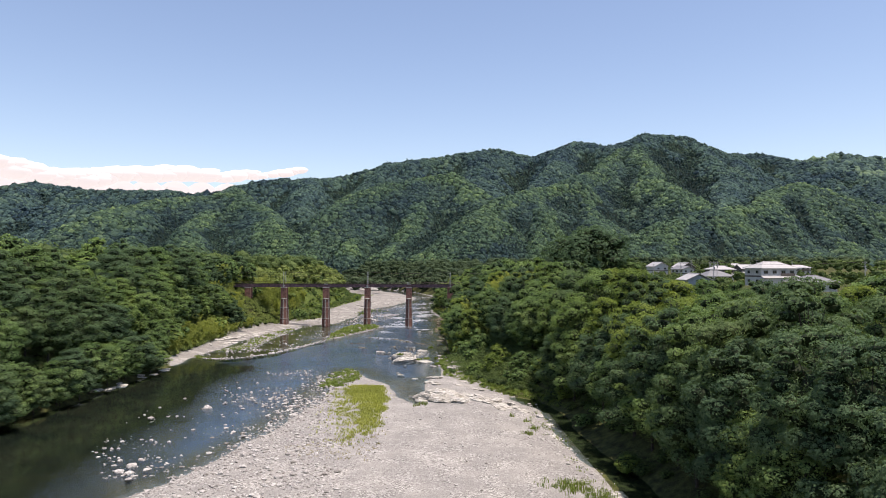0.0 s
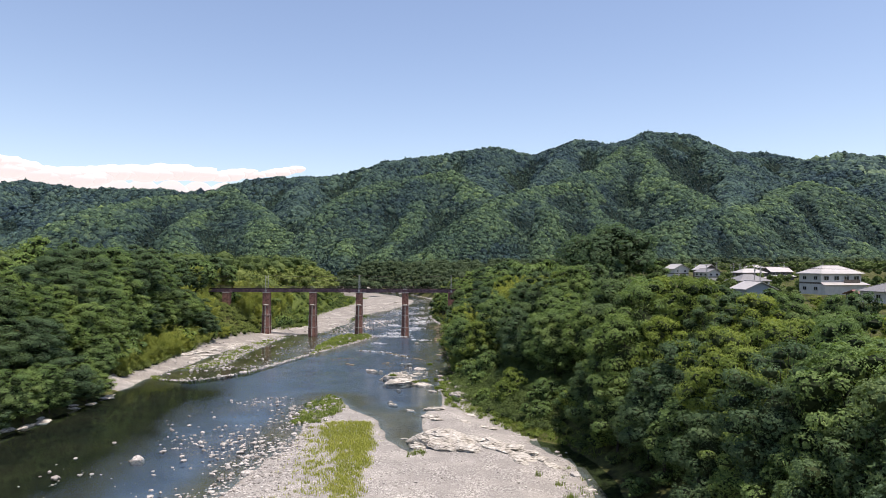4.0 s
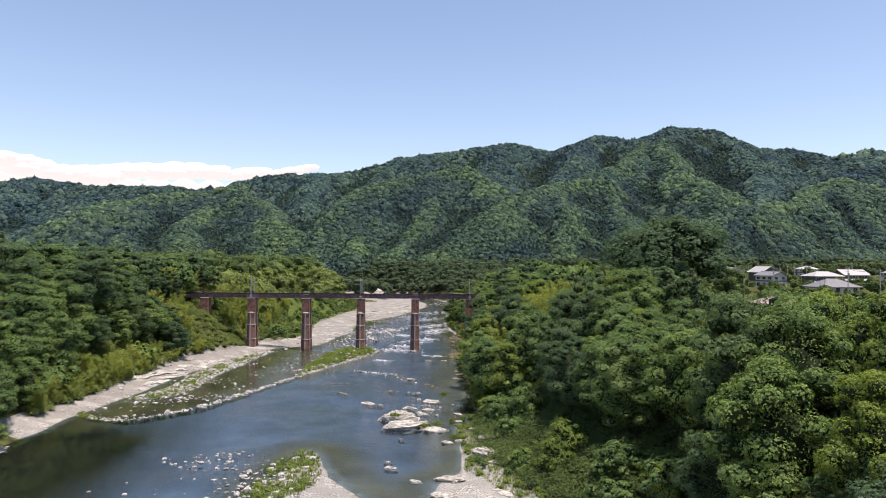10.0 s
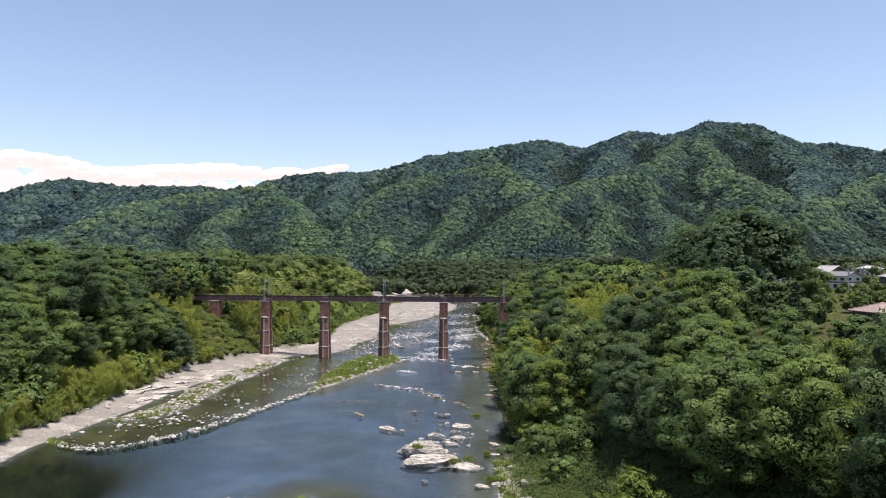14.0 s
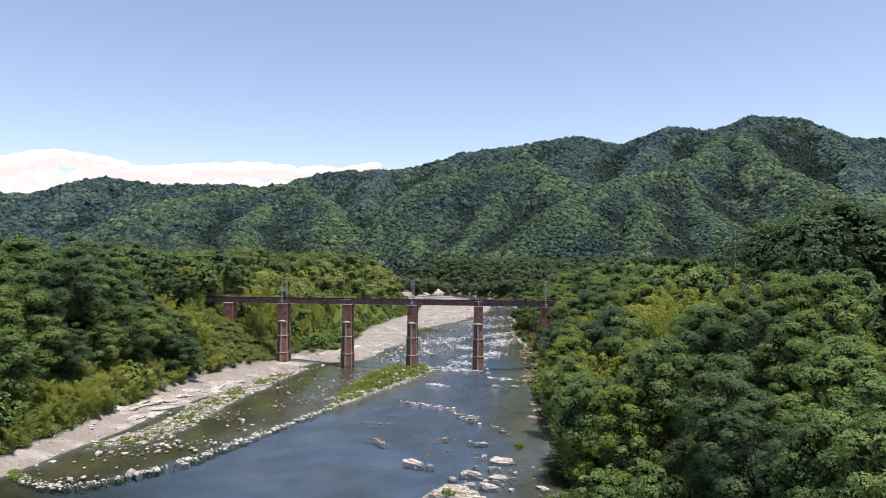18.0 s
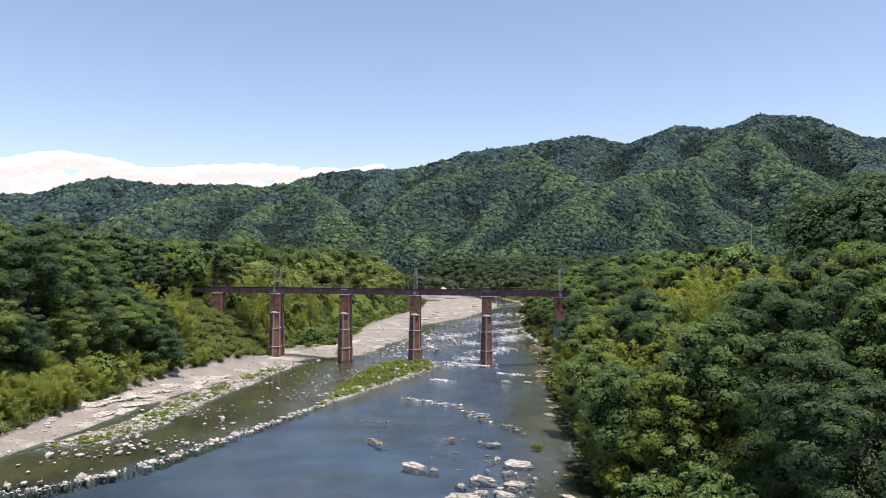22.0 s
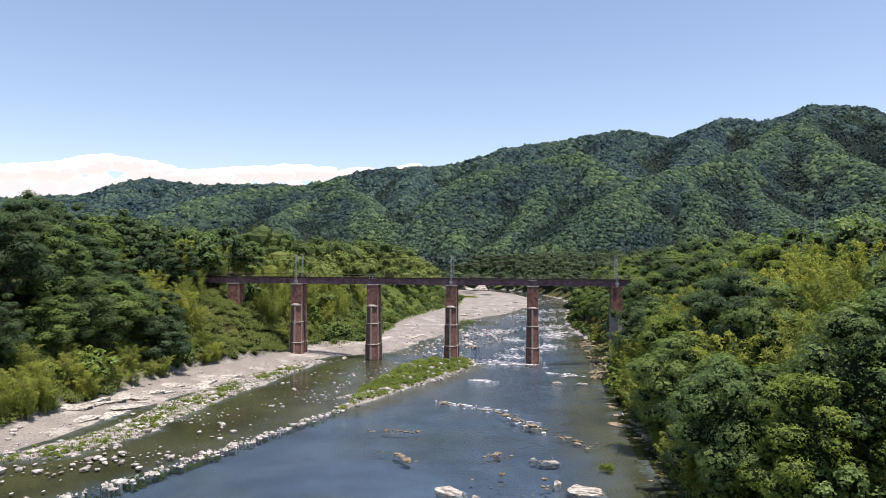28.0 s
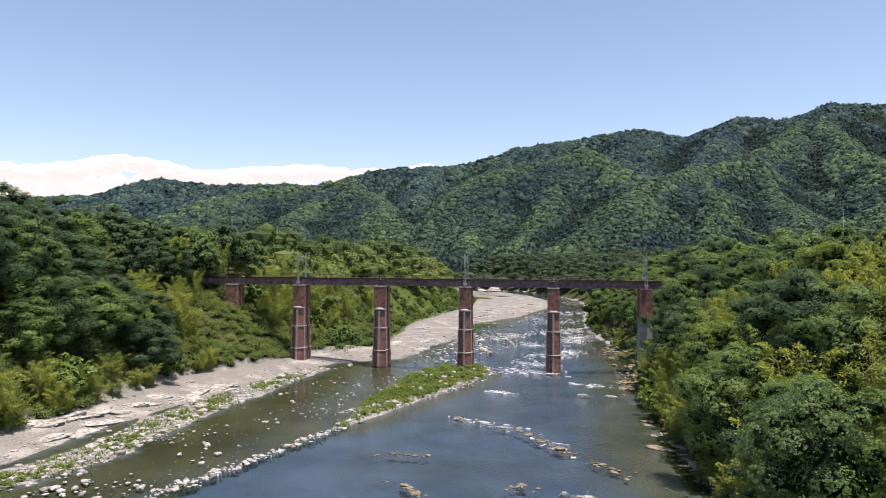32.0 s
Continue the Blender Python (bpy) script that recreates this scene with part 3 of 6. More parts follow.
def dome(v, f, floor=-0.3):
    """The upper part of a ball."""
    f = f[v[f].mean(1)[:, 2] > floor]
    used, back = np.unique(f, return_inverse=True)
    return v[used], back.reshape(f.shape)


def leaf_cards(rs, pos, nrm, length, width):
    """Small pointed sprays of leaves, one pointed blade each."""
    n = len(pos)
    nrm = nrm / np.linalg.norm(nrm, axis=1, keepdims=True)
    side = np.cross(nrm, rs.normal(size=(n, 3)))
    side /= np.linalg.norm(side, axis=1, keepdims=True)
    fwd = np.cross(nrm, side)
    ln, wd = length * rs.uniform(0.6, 1.3, (n, 1)), width * rs.uniform(0.6, 1.3, (n, 1))
    droop = nrm * (ln * rs.uniform(-0.25, 0.1, (n, 1)))
    skew = side * wd * rs.uniform(-0.35, 0.35, (n, 1))
    v = np.stack([pos - fwd * ln * 0.5 + side * wd * 0.5, pos + fwd * ln * 0.5 + droop + skew, pos - fwd * ln * 0.4 - side * wd * 0.5], 1).reshape(-1, 3)
    return v, np.arange(n)[:, None] * 3 + [0, 1, 2]


def mountain_wood(name, r0, r1, shape, seed, label, mats, kind="mixed", near=None, sprays=14):
    """The closed wood on the mountain: one lumpy crown for each tree, larger and sparser farther off.
    Cedars stand in the gullies, oaks on the spur crests, a mixed wood between them. Their dark and light tints also
    paint in gully shade and crest sun."""
    r = np.random.RandomState(seed)
    pts, rad = [], r0
    while rad < r1:
        cell = 0.0031 * rad + 2.2 + (7.0 if rad > 2480 else 0.0)
        a = np.arange(radians(-49), radians(49), cell / rad)
        a = a + r.uniform(-.5, .5, len(a)) * cell / rad
        d = rad + r.uniform(-.5, .5, len(a)) * cell
        pts.append(np.stack([75 + np.sin(a) * d, -250 + np.cos(a) * d, np.full(len(a), cell)], 1))
        rad += cell * 0.92
    pts = np.concatenate(pts)
    x, y = pts[:, 0], pts[:, 1]
    z = mountain_height(x, y)
    east = mountain_height(x + 12, y) - z
    north = mountain_height(x, y + 12) - z
    away = pts[:, :2] - (75, -250)
    rise = (east * away[:, 0] + north * away[:, 1]) / 12 / np.hypot(*away.T)
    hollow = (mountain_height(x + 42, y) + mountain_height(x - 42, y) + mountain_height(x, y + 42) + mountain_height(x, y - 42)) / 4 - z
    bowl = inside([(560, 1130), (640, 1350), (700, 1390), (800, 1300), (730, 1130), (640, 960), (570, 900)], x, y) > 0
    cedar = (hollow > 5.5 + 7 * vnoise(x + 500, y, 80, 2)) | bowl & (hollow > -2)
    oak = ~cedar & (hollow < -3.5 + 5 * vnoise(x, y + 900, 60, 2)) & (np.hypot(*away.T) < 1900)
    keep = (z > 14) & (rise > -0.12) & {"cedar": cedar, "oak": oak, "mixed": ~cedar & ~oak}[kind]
    if near is not None:
        keep &= mountain_height(x, y, True) == near
    pts, z = pts[keep], z[keep]
    n = len(pts)
    v, f = dome(*shape)
    size = pts[:, 2] * (0.52 + 0.92 * r.beta(1.3, 2.2, n)) * (1.04 + 0.2 * vnoise(pts[:, 0], pts[:, 1], 70, 2))
    lump = 1 + 0.5 * vnoise((v[:, 0] * 2.1)[None] + r.uniform(0, 90, (n, 1)), (v[:, 1] * 2.1 + v[:, 2] * 1.3)[None] + r.uniform(0, 90, (n, 1)), 1.0, 2)
    p = v[None] * lump[..., None] * size[:, None, None] * np.stack([np.ones(n), np.ones(n), r.uniform(0.6, 0.95, n)], 1)[:, None]
    p *= r.uniform(0.82, 1.16, p.shape[:2] + (1,))
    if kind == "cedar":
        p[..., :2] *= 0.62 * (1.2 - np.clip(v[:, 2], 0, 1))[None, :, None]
    else:  # the closed canopy leans with the slope
        p[..., 2] += 0.4 * (p[..., 0] * (east[keep] / 12)[:, None] + p[..., 1] * (north[keep] / 12)[:, None])
    # sprays of leaves stand proud of every crown
    pick = r.randint(0, len(v), (n, sprays))
    out = p[np.arange(n)[:, None], pick]
    centre = np.stack([pts[:, 0], pts[:, 1], z - size * 0.2], 1)[:, None]
    big = np.repeat(size, sprays)
    jit = r.normal(size=(n * sprays, 3))
    at = (out * r.uniform(0.90, 1.07, (n, sprays, 1)) + centre).reshape(-1, 3) + jit * big[:, None] * 0.09
    cv, cf = leaf_cards(r, at, out.reshape(-1, 3) / big[:, None] + (0, 0, 0.5) + jit * 0.26, big[:, None] * 0.66, big[:, None] * 0.54)
    p += centre
    faces = (f[None] + (np.arange(n) * len(v))[:, None, None]).reshape(-1, 3)
    index = np.repeat([0, 1], [len(faces), len(cf)])
    tagged(new(name, mesh_np(name, np.concatenate([p.reshape(-1, 3), cv]), np.concatenate([faces, cf + n * len(v)]), list(mats), index, True)), label, "woods", kind="stuff")


mountain_wood("foothill_woods", 645, 1000, ICO1, 65, "closed green summer woods on the nearest foothills", CANOPY, "mixed", True, 44)
mountain_wood("spur_woods", 1000, 1700, ICO1, 61, "closed green summer woods on the mountain spurs", CANOPY, "mixed", True)
mountain_wood("mountain_woods", 645, 1330, ICO1, 68, "closed woods on the slopes behind the foothills, tinted blue for haze", CANOPY_RIDGE, "mixed", False)
mountain_wood("ridge_woods", 1330, 2480, ICO1, 62, "closed woods on the high mountain ridge, tinted blue for haze", CANOPY_RIDGE, "mixed", False)
mountain_wood("far_ridge_woods", 2480, 3500, ICO1, 63, "green woods on the farthest ridge, tinted pale blue for haze", CANOPY_FAR, sprays=6)
mountain_wood("foothill_oaks", 645, 1050, ICO1, 66, "light-green oaks with painted sun along the nearest spur crests", CANOPY_OAK, "oak", True, 44)
mountain_wood("spur_oaks", 1050, 1700, ICO1, 67, "light-green oaks with painted sun along the upper spur crests", CANOPY_OAK, "oak", True)
mountain_wood("ridge_oaks", 645, 1900, ICO1, 69, "oaks along the high ridge, tinted blue for haze", CANOPY_RIDGE, "oak", False)
mountain_wood("cedar_stands", 645, 2480, ICO1, 64, "dark pointed cedars with painted shade in the mountain gullies", CANOPY_CEDAR, "cedar")


# ---- trees ----
def crown_mesh(name, seed, radius, low, high, lobes, leaves, leaf, mat, squash=0.62):
    """A domed crown of billowing boughs: each bough a heart coloured dark for shade under a coat of leaf sprays, with
    deep gaps between them.
    """
    rs = np.random.RandomState(seed)
    vs, fs, ix, n = [], [], [], 0
    mid, half = low + (high - low) * 0.46, (high - low) * 0.54
    centres = []
    golden = math.pi * (3 - math.sqrt(5))
    lean = rs.uniform(0, math.tau)
    for k in range(lobes):
        up = 1 - 1.5 * (k + 0.5) / lobes
        a = k * golden + rs.normal() * 0.25 + lean
        flat = math.sqrt(max(0.0, 1 - up * up))
        d = np.array([math.cos(a) * flat, math.sin(a) * flat, up]) + rs.normal(size=3) * 0.10
        r = radius * rs.uniform(0.17, 0.36)
        q = (1 - r / radius * rs.uniform(0.75, 1.15)) * rs.uniform(0.84, 1.14)
        q *= 1 + 0.14 * math.sin(3 * a + lean) * flat
        c = np.array([d[0] * radius * q, d[1] * radius * q, mid + d[2] * (half - r * squash * 0.8)])
        centres.append(c)
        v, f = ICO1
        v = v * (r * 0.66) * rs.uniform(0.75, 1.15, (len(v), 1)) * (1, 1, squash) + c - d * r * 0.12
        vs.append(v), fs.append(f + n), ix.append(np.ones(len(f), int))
        n += len(v)
        m = int(leaves * (r / radius / 0.285) ** 2)
        dirs = rs.normal(size=(m, 3)) + d * 0.75 + (0, 0, 0.35)
        dirs /= np.linalg.norm(dirs, axis=1, keepdims=True)
        # sprigs: the leaves of a bough gather in small uneven tufts
        tuft = rs.normal(size=(max(6, m // 14), 3)) + d * 0.6 + (0, 0, 0.35)
        tuft /= np.linalg.norm(tuft, axis=1, keepdims=True)
        near = np.argmax(dirs @ tuft.T, 1)
        reach = rs.uniform(0.80, 1.22, len(tuft))[near]
        dirs = dirs * 0.72 + tuft[near] * 0.28
        pos = c + dirs * (r * reach * rs.uniform(0.86, 1.06, m))[:, None] * (1, 1, squash)
        nrm = dirs * 0.7 + tuft[near] * 0.35 + rs.normal(size=(m, 3)) * 0.30 + (0, 0, 0.30)
        v, f = leaf_cards(rs, pos, nrm, leaf, leaf * 0.72)
        vs.append(v), fs.append(f + n), ix.append(np.zeros(len(f), int))
        n += len(v)
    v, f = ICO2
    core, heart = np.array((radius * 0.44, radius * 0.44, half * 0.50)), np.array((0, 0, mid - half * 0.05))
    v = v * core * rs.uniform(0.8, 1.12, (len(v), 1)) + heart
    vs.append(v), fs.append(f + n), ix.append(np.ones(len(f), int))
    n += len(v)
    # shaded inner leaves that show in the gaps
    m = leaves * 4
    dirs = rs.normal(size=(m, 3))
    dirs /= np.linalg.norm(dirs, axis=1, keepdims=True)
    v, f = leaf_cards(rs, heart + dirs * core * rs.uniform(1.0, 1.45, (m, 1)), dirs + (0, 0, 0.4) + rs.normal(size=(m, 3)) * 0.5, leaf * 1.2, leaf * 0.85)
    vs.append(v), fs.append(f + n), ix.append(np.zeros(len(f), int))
    return mesh_np(name, np.concatenate(vs), np.concatenate(fs), [mat, INNER_SHADE], np.concatenate(ix)), centres


def trunk_mesh(name, seed, height, girth, centres, limbs=6):
    rs = np.random.RandomState(seed)
    b = Build()
    p, r = np.array([0, 0, -1.2]), girth
    fork = height * 0.55
    for k in range(4):
        q = np.array([rs.uniform(-.3, .3), rs.uniform(-.3, .3), fork * (k + 1) / 4])
        b.bar(p, q, r, 0, 6, r * 0.82)
        p, r = q, r * 0.82
    for c in centres[:limbs]:
        m = (p + np.asarray(c)) / 2 + (0, 0, -0.4)
        b.bar(p - (0, 0, rs.uniform(0, fork * 0.3)), m, r * 0.6, 0, 4, r * 0.35)
        b.bar(m, c, r * 0.35, 0, 3, r * 0.12)
    return b.done(name, BARK)


TREES = {}


def tree_kind(key, label, seed, height, radius, low, lobes, leaves, leaf, mat, squash=0.62, girth=0.28, limbs=6):
    crown, centres = crown_mesh("crown", seed, radius, low, height, lobes, leaves, leaf, mat, squash)
    trunk = trunk_mesh("trunk", seed + 1, height, girth, centres, limbs)
    TREES.setdefault(key, []).append((label, trunk, crown, height))


for s in range(3):
    tree_kind("mid", "leafy green tree on the wooded slope", 50 + s, 15, 6.2, 2.0, 30, 85, 0.66, LEAF, 0.8)
for s in range(2):
    tree_kind("middark", "dark green tree on the wooded slope", 60 + s, 15, 6.2, 2.0, 30, 85, 0.66, LEAF_DARK, 0.8)
for s in range(4):
    tree_kind("front", "broadleaf riverside tree in full summer leaf", 120 + s, 15, 6.0, 0.8, 38, 640, 0.215, LEAF, 0.62)
for s in range(3):
    tree_kind("frontdark", "dark green riverside tree with dense summer crown", 134 + s, 15, 6.0, 0.8, 38, 640, 0.215, LEAF_DARK, 0.6)
for s in range(2):
    tree_kind("frontlime", "fresh yellow-green riverside tree with airy crown", 147 + s, 13, 5.0, 1.2, 36, 560, 0.20, LEAF_LIME, 0.75)
for s in range(3):
    tree_kind("farbush", "low leafy shrub on the bank", 75 + s, 4, 2.6, 0.3, 11, 60, 0.40, LEAF if s < 2 else LEAF_LIME, 0.7, 0.06, 3)
for s in range(3):
    tree_kind("bush", "low leafy shrub at the foot of the bank", 170 + s, 4, 2.6, 0.3, 15, 150, 0.24, LEAF if s < 2 else LEAF_LIME, 0.7, 0.06, 4)
tree_kind("great", "great spreading dark tree standing above the woods", 80, 24, 13.5, 3, 80, 300, 0.62, LEAF_DARK, 0.75, 0.6, 9)


def conifer_mesh(seed):
    rs = np.random.RandomState(seed)
    vs, fs, n = [], [], 0
    for k in range(16):
        z = 1.5 + k * 0.85
        r = (15.2 - z) * 0.19 + 0.25
        m = 110
        a = rs.uniform(0, math.tau, m)
        q = np.sqrt(rs.uniform(0.15, 1, m)) * r * rs.uniform(0.8, 1.2, m)
        pos = np.stack([np.cos(a) * q, np.sin(a) * q, z - q * 0.35 + rs.normal(size=m) * 0.12], 1)
        nrm = np.stack([np.cos(a) * 0.7, np.sin(a) * 0.7, np.full(m, 0.8)], 1) + rs.normal(size=(m, 3)) * 0.35
        v, f = leaf_cards(rs, pos, nrm, 0.62, 0.36)
        vs.append(v), fs.append(f + n)
        n += len(v)
    return mesh_np("crown", np.concatenate(vs), np.concatenate(fs), [LEAF_CEDAR])


def bamboo_meshes(seed, culms=12, leaf=0.30, per=330):
    """A clump of arching culms, each a feathery plume that droops at its tip."""
    rs = np.random.RandomState(seed)
    b, vs, fs, n = Build(), [], [], 0
    for k in range(culms):
        a, lean, h = k * math.tau / culms + rs.uniform(-.3, .3), rs.uniform(0.6, 3.6), rs.uniform(8.0, 13.5)
        foot = np.array([rs.uniform(-1.6, 1.6), rs.uniform(-1.6, 1.6), -0.8])
        out = np.array([math.cos(a), math.sin(a), 0])
        at = lambda t: foot + out * lean * t ** 2.2 + np.array([0, 0, h * (t - 0.2 * t ** 5)])  # noqa: E731
        for q in range(4):
            b.bar(at(q / 4), at((q + 1) / 4), 0.06 * (1 - q * 0.18), 0, 3)
        t = rs.uniform(0.22, 1.04, per) ** 0.85
        core = np.stack([at(x) for x in t])
        spread = (0.16 + 0.95 * np.sin(np.clip(t, 0, 1) * math.pi * 0.95) ** 0.8)[:, None]
        way = rs.normal(size=(per, 3)) * (1, 1, 0.35)
        way /= np.linalg.norm(way, axis=1, keepdims=True)
        q = np.sqrt(rs.uniform(0.05, 1, (per, 1))) * spread * rs.uniform(0.7, 1.25, (per, 1))
        pos = core + way * q - np.array([0, 0, 1]) * q * 0.35
        nrm = way * 0.6 + rs.normal(size=(per, 3)) * 0.3 + (0, 0, 0.75)
        v, f = leaf_cards(rs, pos, nrm, leaf * 1.45, leaf * 0.5)
        vs.append(v), fs.append(f + n)
        n += len(v)
    return b.done("stem_cluster", CULM), mesh_np("foliage", np.concatenate(vs), np.concatenate(fs), [LEAF_BAMBOO])


CEDAR_CROWN = [conifer_mesh(90), conifer_mesh(91)]
CEDAR_TRUNK = Build().bar((0, 0, -1), (0, 0, 14), 0.22, 0, 7, 0.03).done("trunk", BARK)
BAMBOO = [bamboo_meshes(95), bamboo_meshes(96), bamboo_meshes(97)]


def plant(key, x, y, height, rs, z=None, group="trees on the banks"):
    """One tree, bamboo clump or shrub of the given kind, rooted in the ground and grown to that height."""
    z = float(ground_height(x, y)) if z is None else z
    if key == "bush" and (x < 60 or y > -90 or x > 135):
        key = "farbush"
    if key == "bamboo":
        culms, leaves = BAMBOO[rs.randint(len(BAMBOO))]
        ob, full = thing("bamboo_clump", "feathery light-green bamboo clump on the bank", "bamboo", "bamboo groves"), 12.0
        tagged(part("stem_cluster", culms, ob), kind="stuff"), part("foliage", leaves, ob)
    elif key == "cedar":
        ob, full = thing("cedar", "narrow dark cedar with a pointed top", "tree", group), 15.0
        part("trunk", CEDAR_TRUNK, ob), part("crown", CEDAR_CROWN[rs.randint(2)], ob)
    else:
        label, trunk, crown, full = TREES[key][rs.randint(len(TREES[key]))]
        ob = thing("shrub" if "bush" in key else "tree", label, "shrub" if "bush" in key else "tree", group if "bush" not in key or "shrubs" in group else "bank shrubs")
        stem, head = part("trunk", trunk, ob), part("crown", crown, ob)
    s = height / full
    w = s * rs.uniform(0.84, 1.12)
    if key not in ("bush", "farbush", "cedar"):
        w = min(max(w, 0.62), rs.uniform(0.95, 1.35))
        if key != "bamboo" and s > 1.1 * w:  # a tall tree lifts its crown on a longer trunk
            lift = (height - full * 1.1 * w) / (1.1 * w)
            s = 1.1 * w
            head.location.z = lift
            stem.scale.z = 1 + lift / (full * 0.7)
    ob.location, ob.rotation_euler, ob.scale = (x, y, z), (0, 0, rs.uniform(0, math.tau)), (w, w * rs.uniform(0.9, 1.1), s)
    return ob


def right_top(x, y, d):
    """How high the tree tops stand on the east bank."""
    near = np.interp(x, [86, 91, 96, 102, 110, 118, 130, 160], [7, 14, 19, 23, 26.5, 29.0, 31.5, 31.5])
    low = np.interp(x, [86, 91, 96, 102, 110, 122, 132, 160], [7, 14, 19, 23, 25.5, 27, 29.5, 29.5])
    low = np.interp(y, [-242, -215], [near, low])
    tall = np.interp(d, [0, 5, 10, 20, 30, 40, 70, 120], [8, 15, 21, 28, 33, 35.5, 38, 38])
    low += 5.0 * max(0, 1 - (abs(x - 120) / 12) ** 2) * max(0, 1 - (abs(y + 197) / 18) ** 2)
    top = float(np.interp(y, [-165, -125], [low, tall]))
    return min(top, 26.5) if x > 139 and -160 < y < -104 else min(top, 27.8) if x > 119 and -148 < y < -124 else top


rs = np.random.RandomState(5)
SHED = (152, -166)
for y in np.arange(-325, 150, 9.2):
    for d in (1.5, 8, 16.5, 26.5, 38, 51):
        py = y + rs.uniform(-3, 3)
        px = float(by_y(RIGHT_WATER, py)) + d + rs.uniform(-2.2, 2.2) - (3.0 if -125 < py < -52 and d > 3 else 0)
        if (px - 75) > 0.76 * (py + 374):
            continue
        if abs(py) < 5 and px < 96 or math.hypot(px - SHED[0], py - SHED[1]) < 12 or math.hypot(px - 152, py + 64) < 13 or math.hypot(px - 150, py + 122) < 11:
            continue
        if -200 < py < -122 and d < 12 or -112 < py < -60 and d < 3:
            continue
        if py < 20 and px > (166 if py < -188 else 150):
            continue
        g = float(ground_height(px, py))
        h = right_top(px, py, d) * rs.uniform(0.80 if abs(py + 197) > 20 else 0.93, 1.02) - g
        if d < 3:
            key, h = ("bush" if rs.rand() < 0.6 or py < -150 else "bamboo"), rs.uniform(2.5, 5.5)
            if py < -205:
                if rs.rand() < 0.8:
                    continue
                key, h = "bush", rs.uniform(1.5, 3)
        elif -104 < py < 14 and rs.rand() < (0.6 if py < -62 else 0.7):
            key = "bamboo"
        elif -132 < py <= 14 and d < 34:
            key = rs.choice(["frontdark", "front", "front", "frontlime"]) if py > -104 or d < 10 else rs.choice(["frontdark", "front"])
        elif d > 34 and py > -110 or d > 45:
            key = "mid" if rs.rand() < 0.6 else "middark"
        else:
            key = "frontdark" if py < -262 else rs.choice(["front", "frontdark", "frontlime"] if py < -152 else ["frontdark", "frontdark", "front"]) if -205 < py < -122 and d < 20 else rs.choice(["front", "front", "front", "frontdark", "frontlime", "frontlime"]) if py < -85 else rs.choice(["front", "front", "frontdark", "frontlime"])
        h = max(h, 3.0)
        if h < 5 and key != "bamboo":
            key = "bush"
        plant(key, px, py, h, rs)
ob = plant("great", 148, -62, 27.5, rs, group="tall trees")
ob.scale.x, ob.scale.y = 1.3, 1.25
plant("frontdark", 138, -74, 15, rs), plant("front", 162, -74, 13, rs), plant("frontdark", 95.5, -8, 16.5, rs), plant("front", 95, 8, 16.5, rs)
plant("cedar", 126, -141, 15.5, rs)
for key, x, y, top in (("front", 116, -199, 31.8), ("frontlime", 123, -205, 31.8), ("front", 120, -190, 32), ("frontdark", 113, -192, 30.5)):
    plant(key, x, y, top - float(ground_height(x, y)), rs)
for k in range(46):
    py = rs.uniform(-108, -12)
    plant("bamboo", float(by_y(RIGHT_WATER, py)) + rs.uniform(0.4, 8), py, rs.uniform(5, 11), rs)
for k in range(26):
    py = rs.uniform(-102, -32)
    d = rs.uniform(9, 34)
    x = float(by_y(RIGHT_WATER, py)) + d
    plant("bamboo", x, py, right_top(x, py, d) * rs.uniform(0.98, 1.06) - float(ground_height(x, py)), rs)
for key, x, y, top in (("front", 95, -13, 24.5), ("bamboo", 86.8, -29, 14), ("bamboo", 86.9, -38, 13), ("frontdark", 91.5, -34, 19), ("bamboo", 89, -46, 13), ("frontdark", 100, -12, 27), ("bamboo", 97, -18, 22), ("frontdark", 107, -13, 28.5), ("front", 104, -19, 26), ("front", 114, -14, 29), ("frontdark", 121, -13, 30)):
    plant(key, x, y, top - float(ground_height(x, y)), rs)
slim = plant("frontdark", 90.2, -25, 21, rs)
slim.scale.x, slim.scale.y = slim.scale.x * 0.7, slim.scale.y * 0.7
for y in np.arange(-300, -190, 8.5):
    x = float(by_y(RIGHT_WATER, y)) + rs.uniform(4, 6)
    if x - 75 < 0.76 * (y + 374):
        plant(rs.choice(["frontdark", "front"]), x, y, rs.uniform(13, 18), rs)
for x, y, h in ((117, -117, 17), (113, -110, 15), (121, -108, 17)):
    plant("frontlime", x, y, h, rs)
for x, y, top in ((103, -160, 21), (106, -167, 24), (104, -150, 22), (108, -156, 25), (112, -166, 26)):
    plant("front", x, y, top - float(ground_height(x, y)), np.random.RandomState(int(x)))

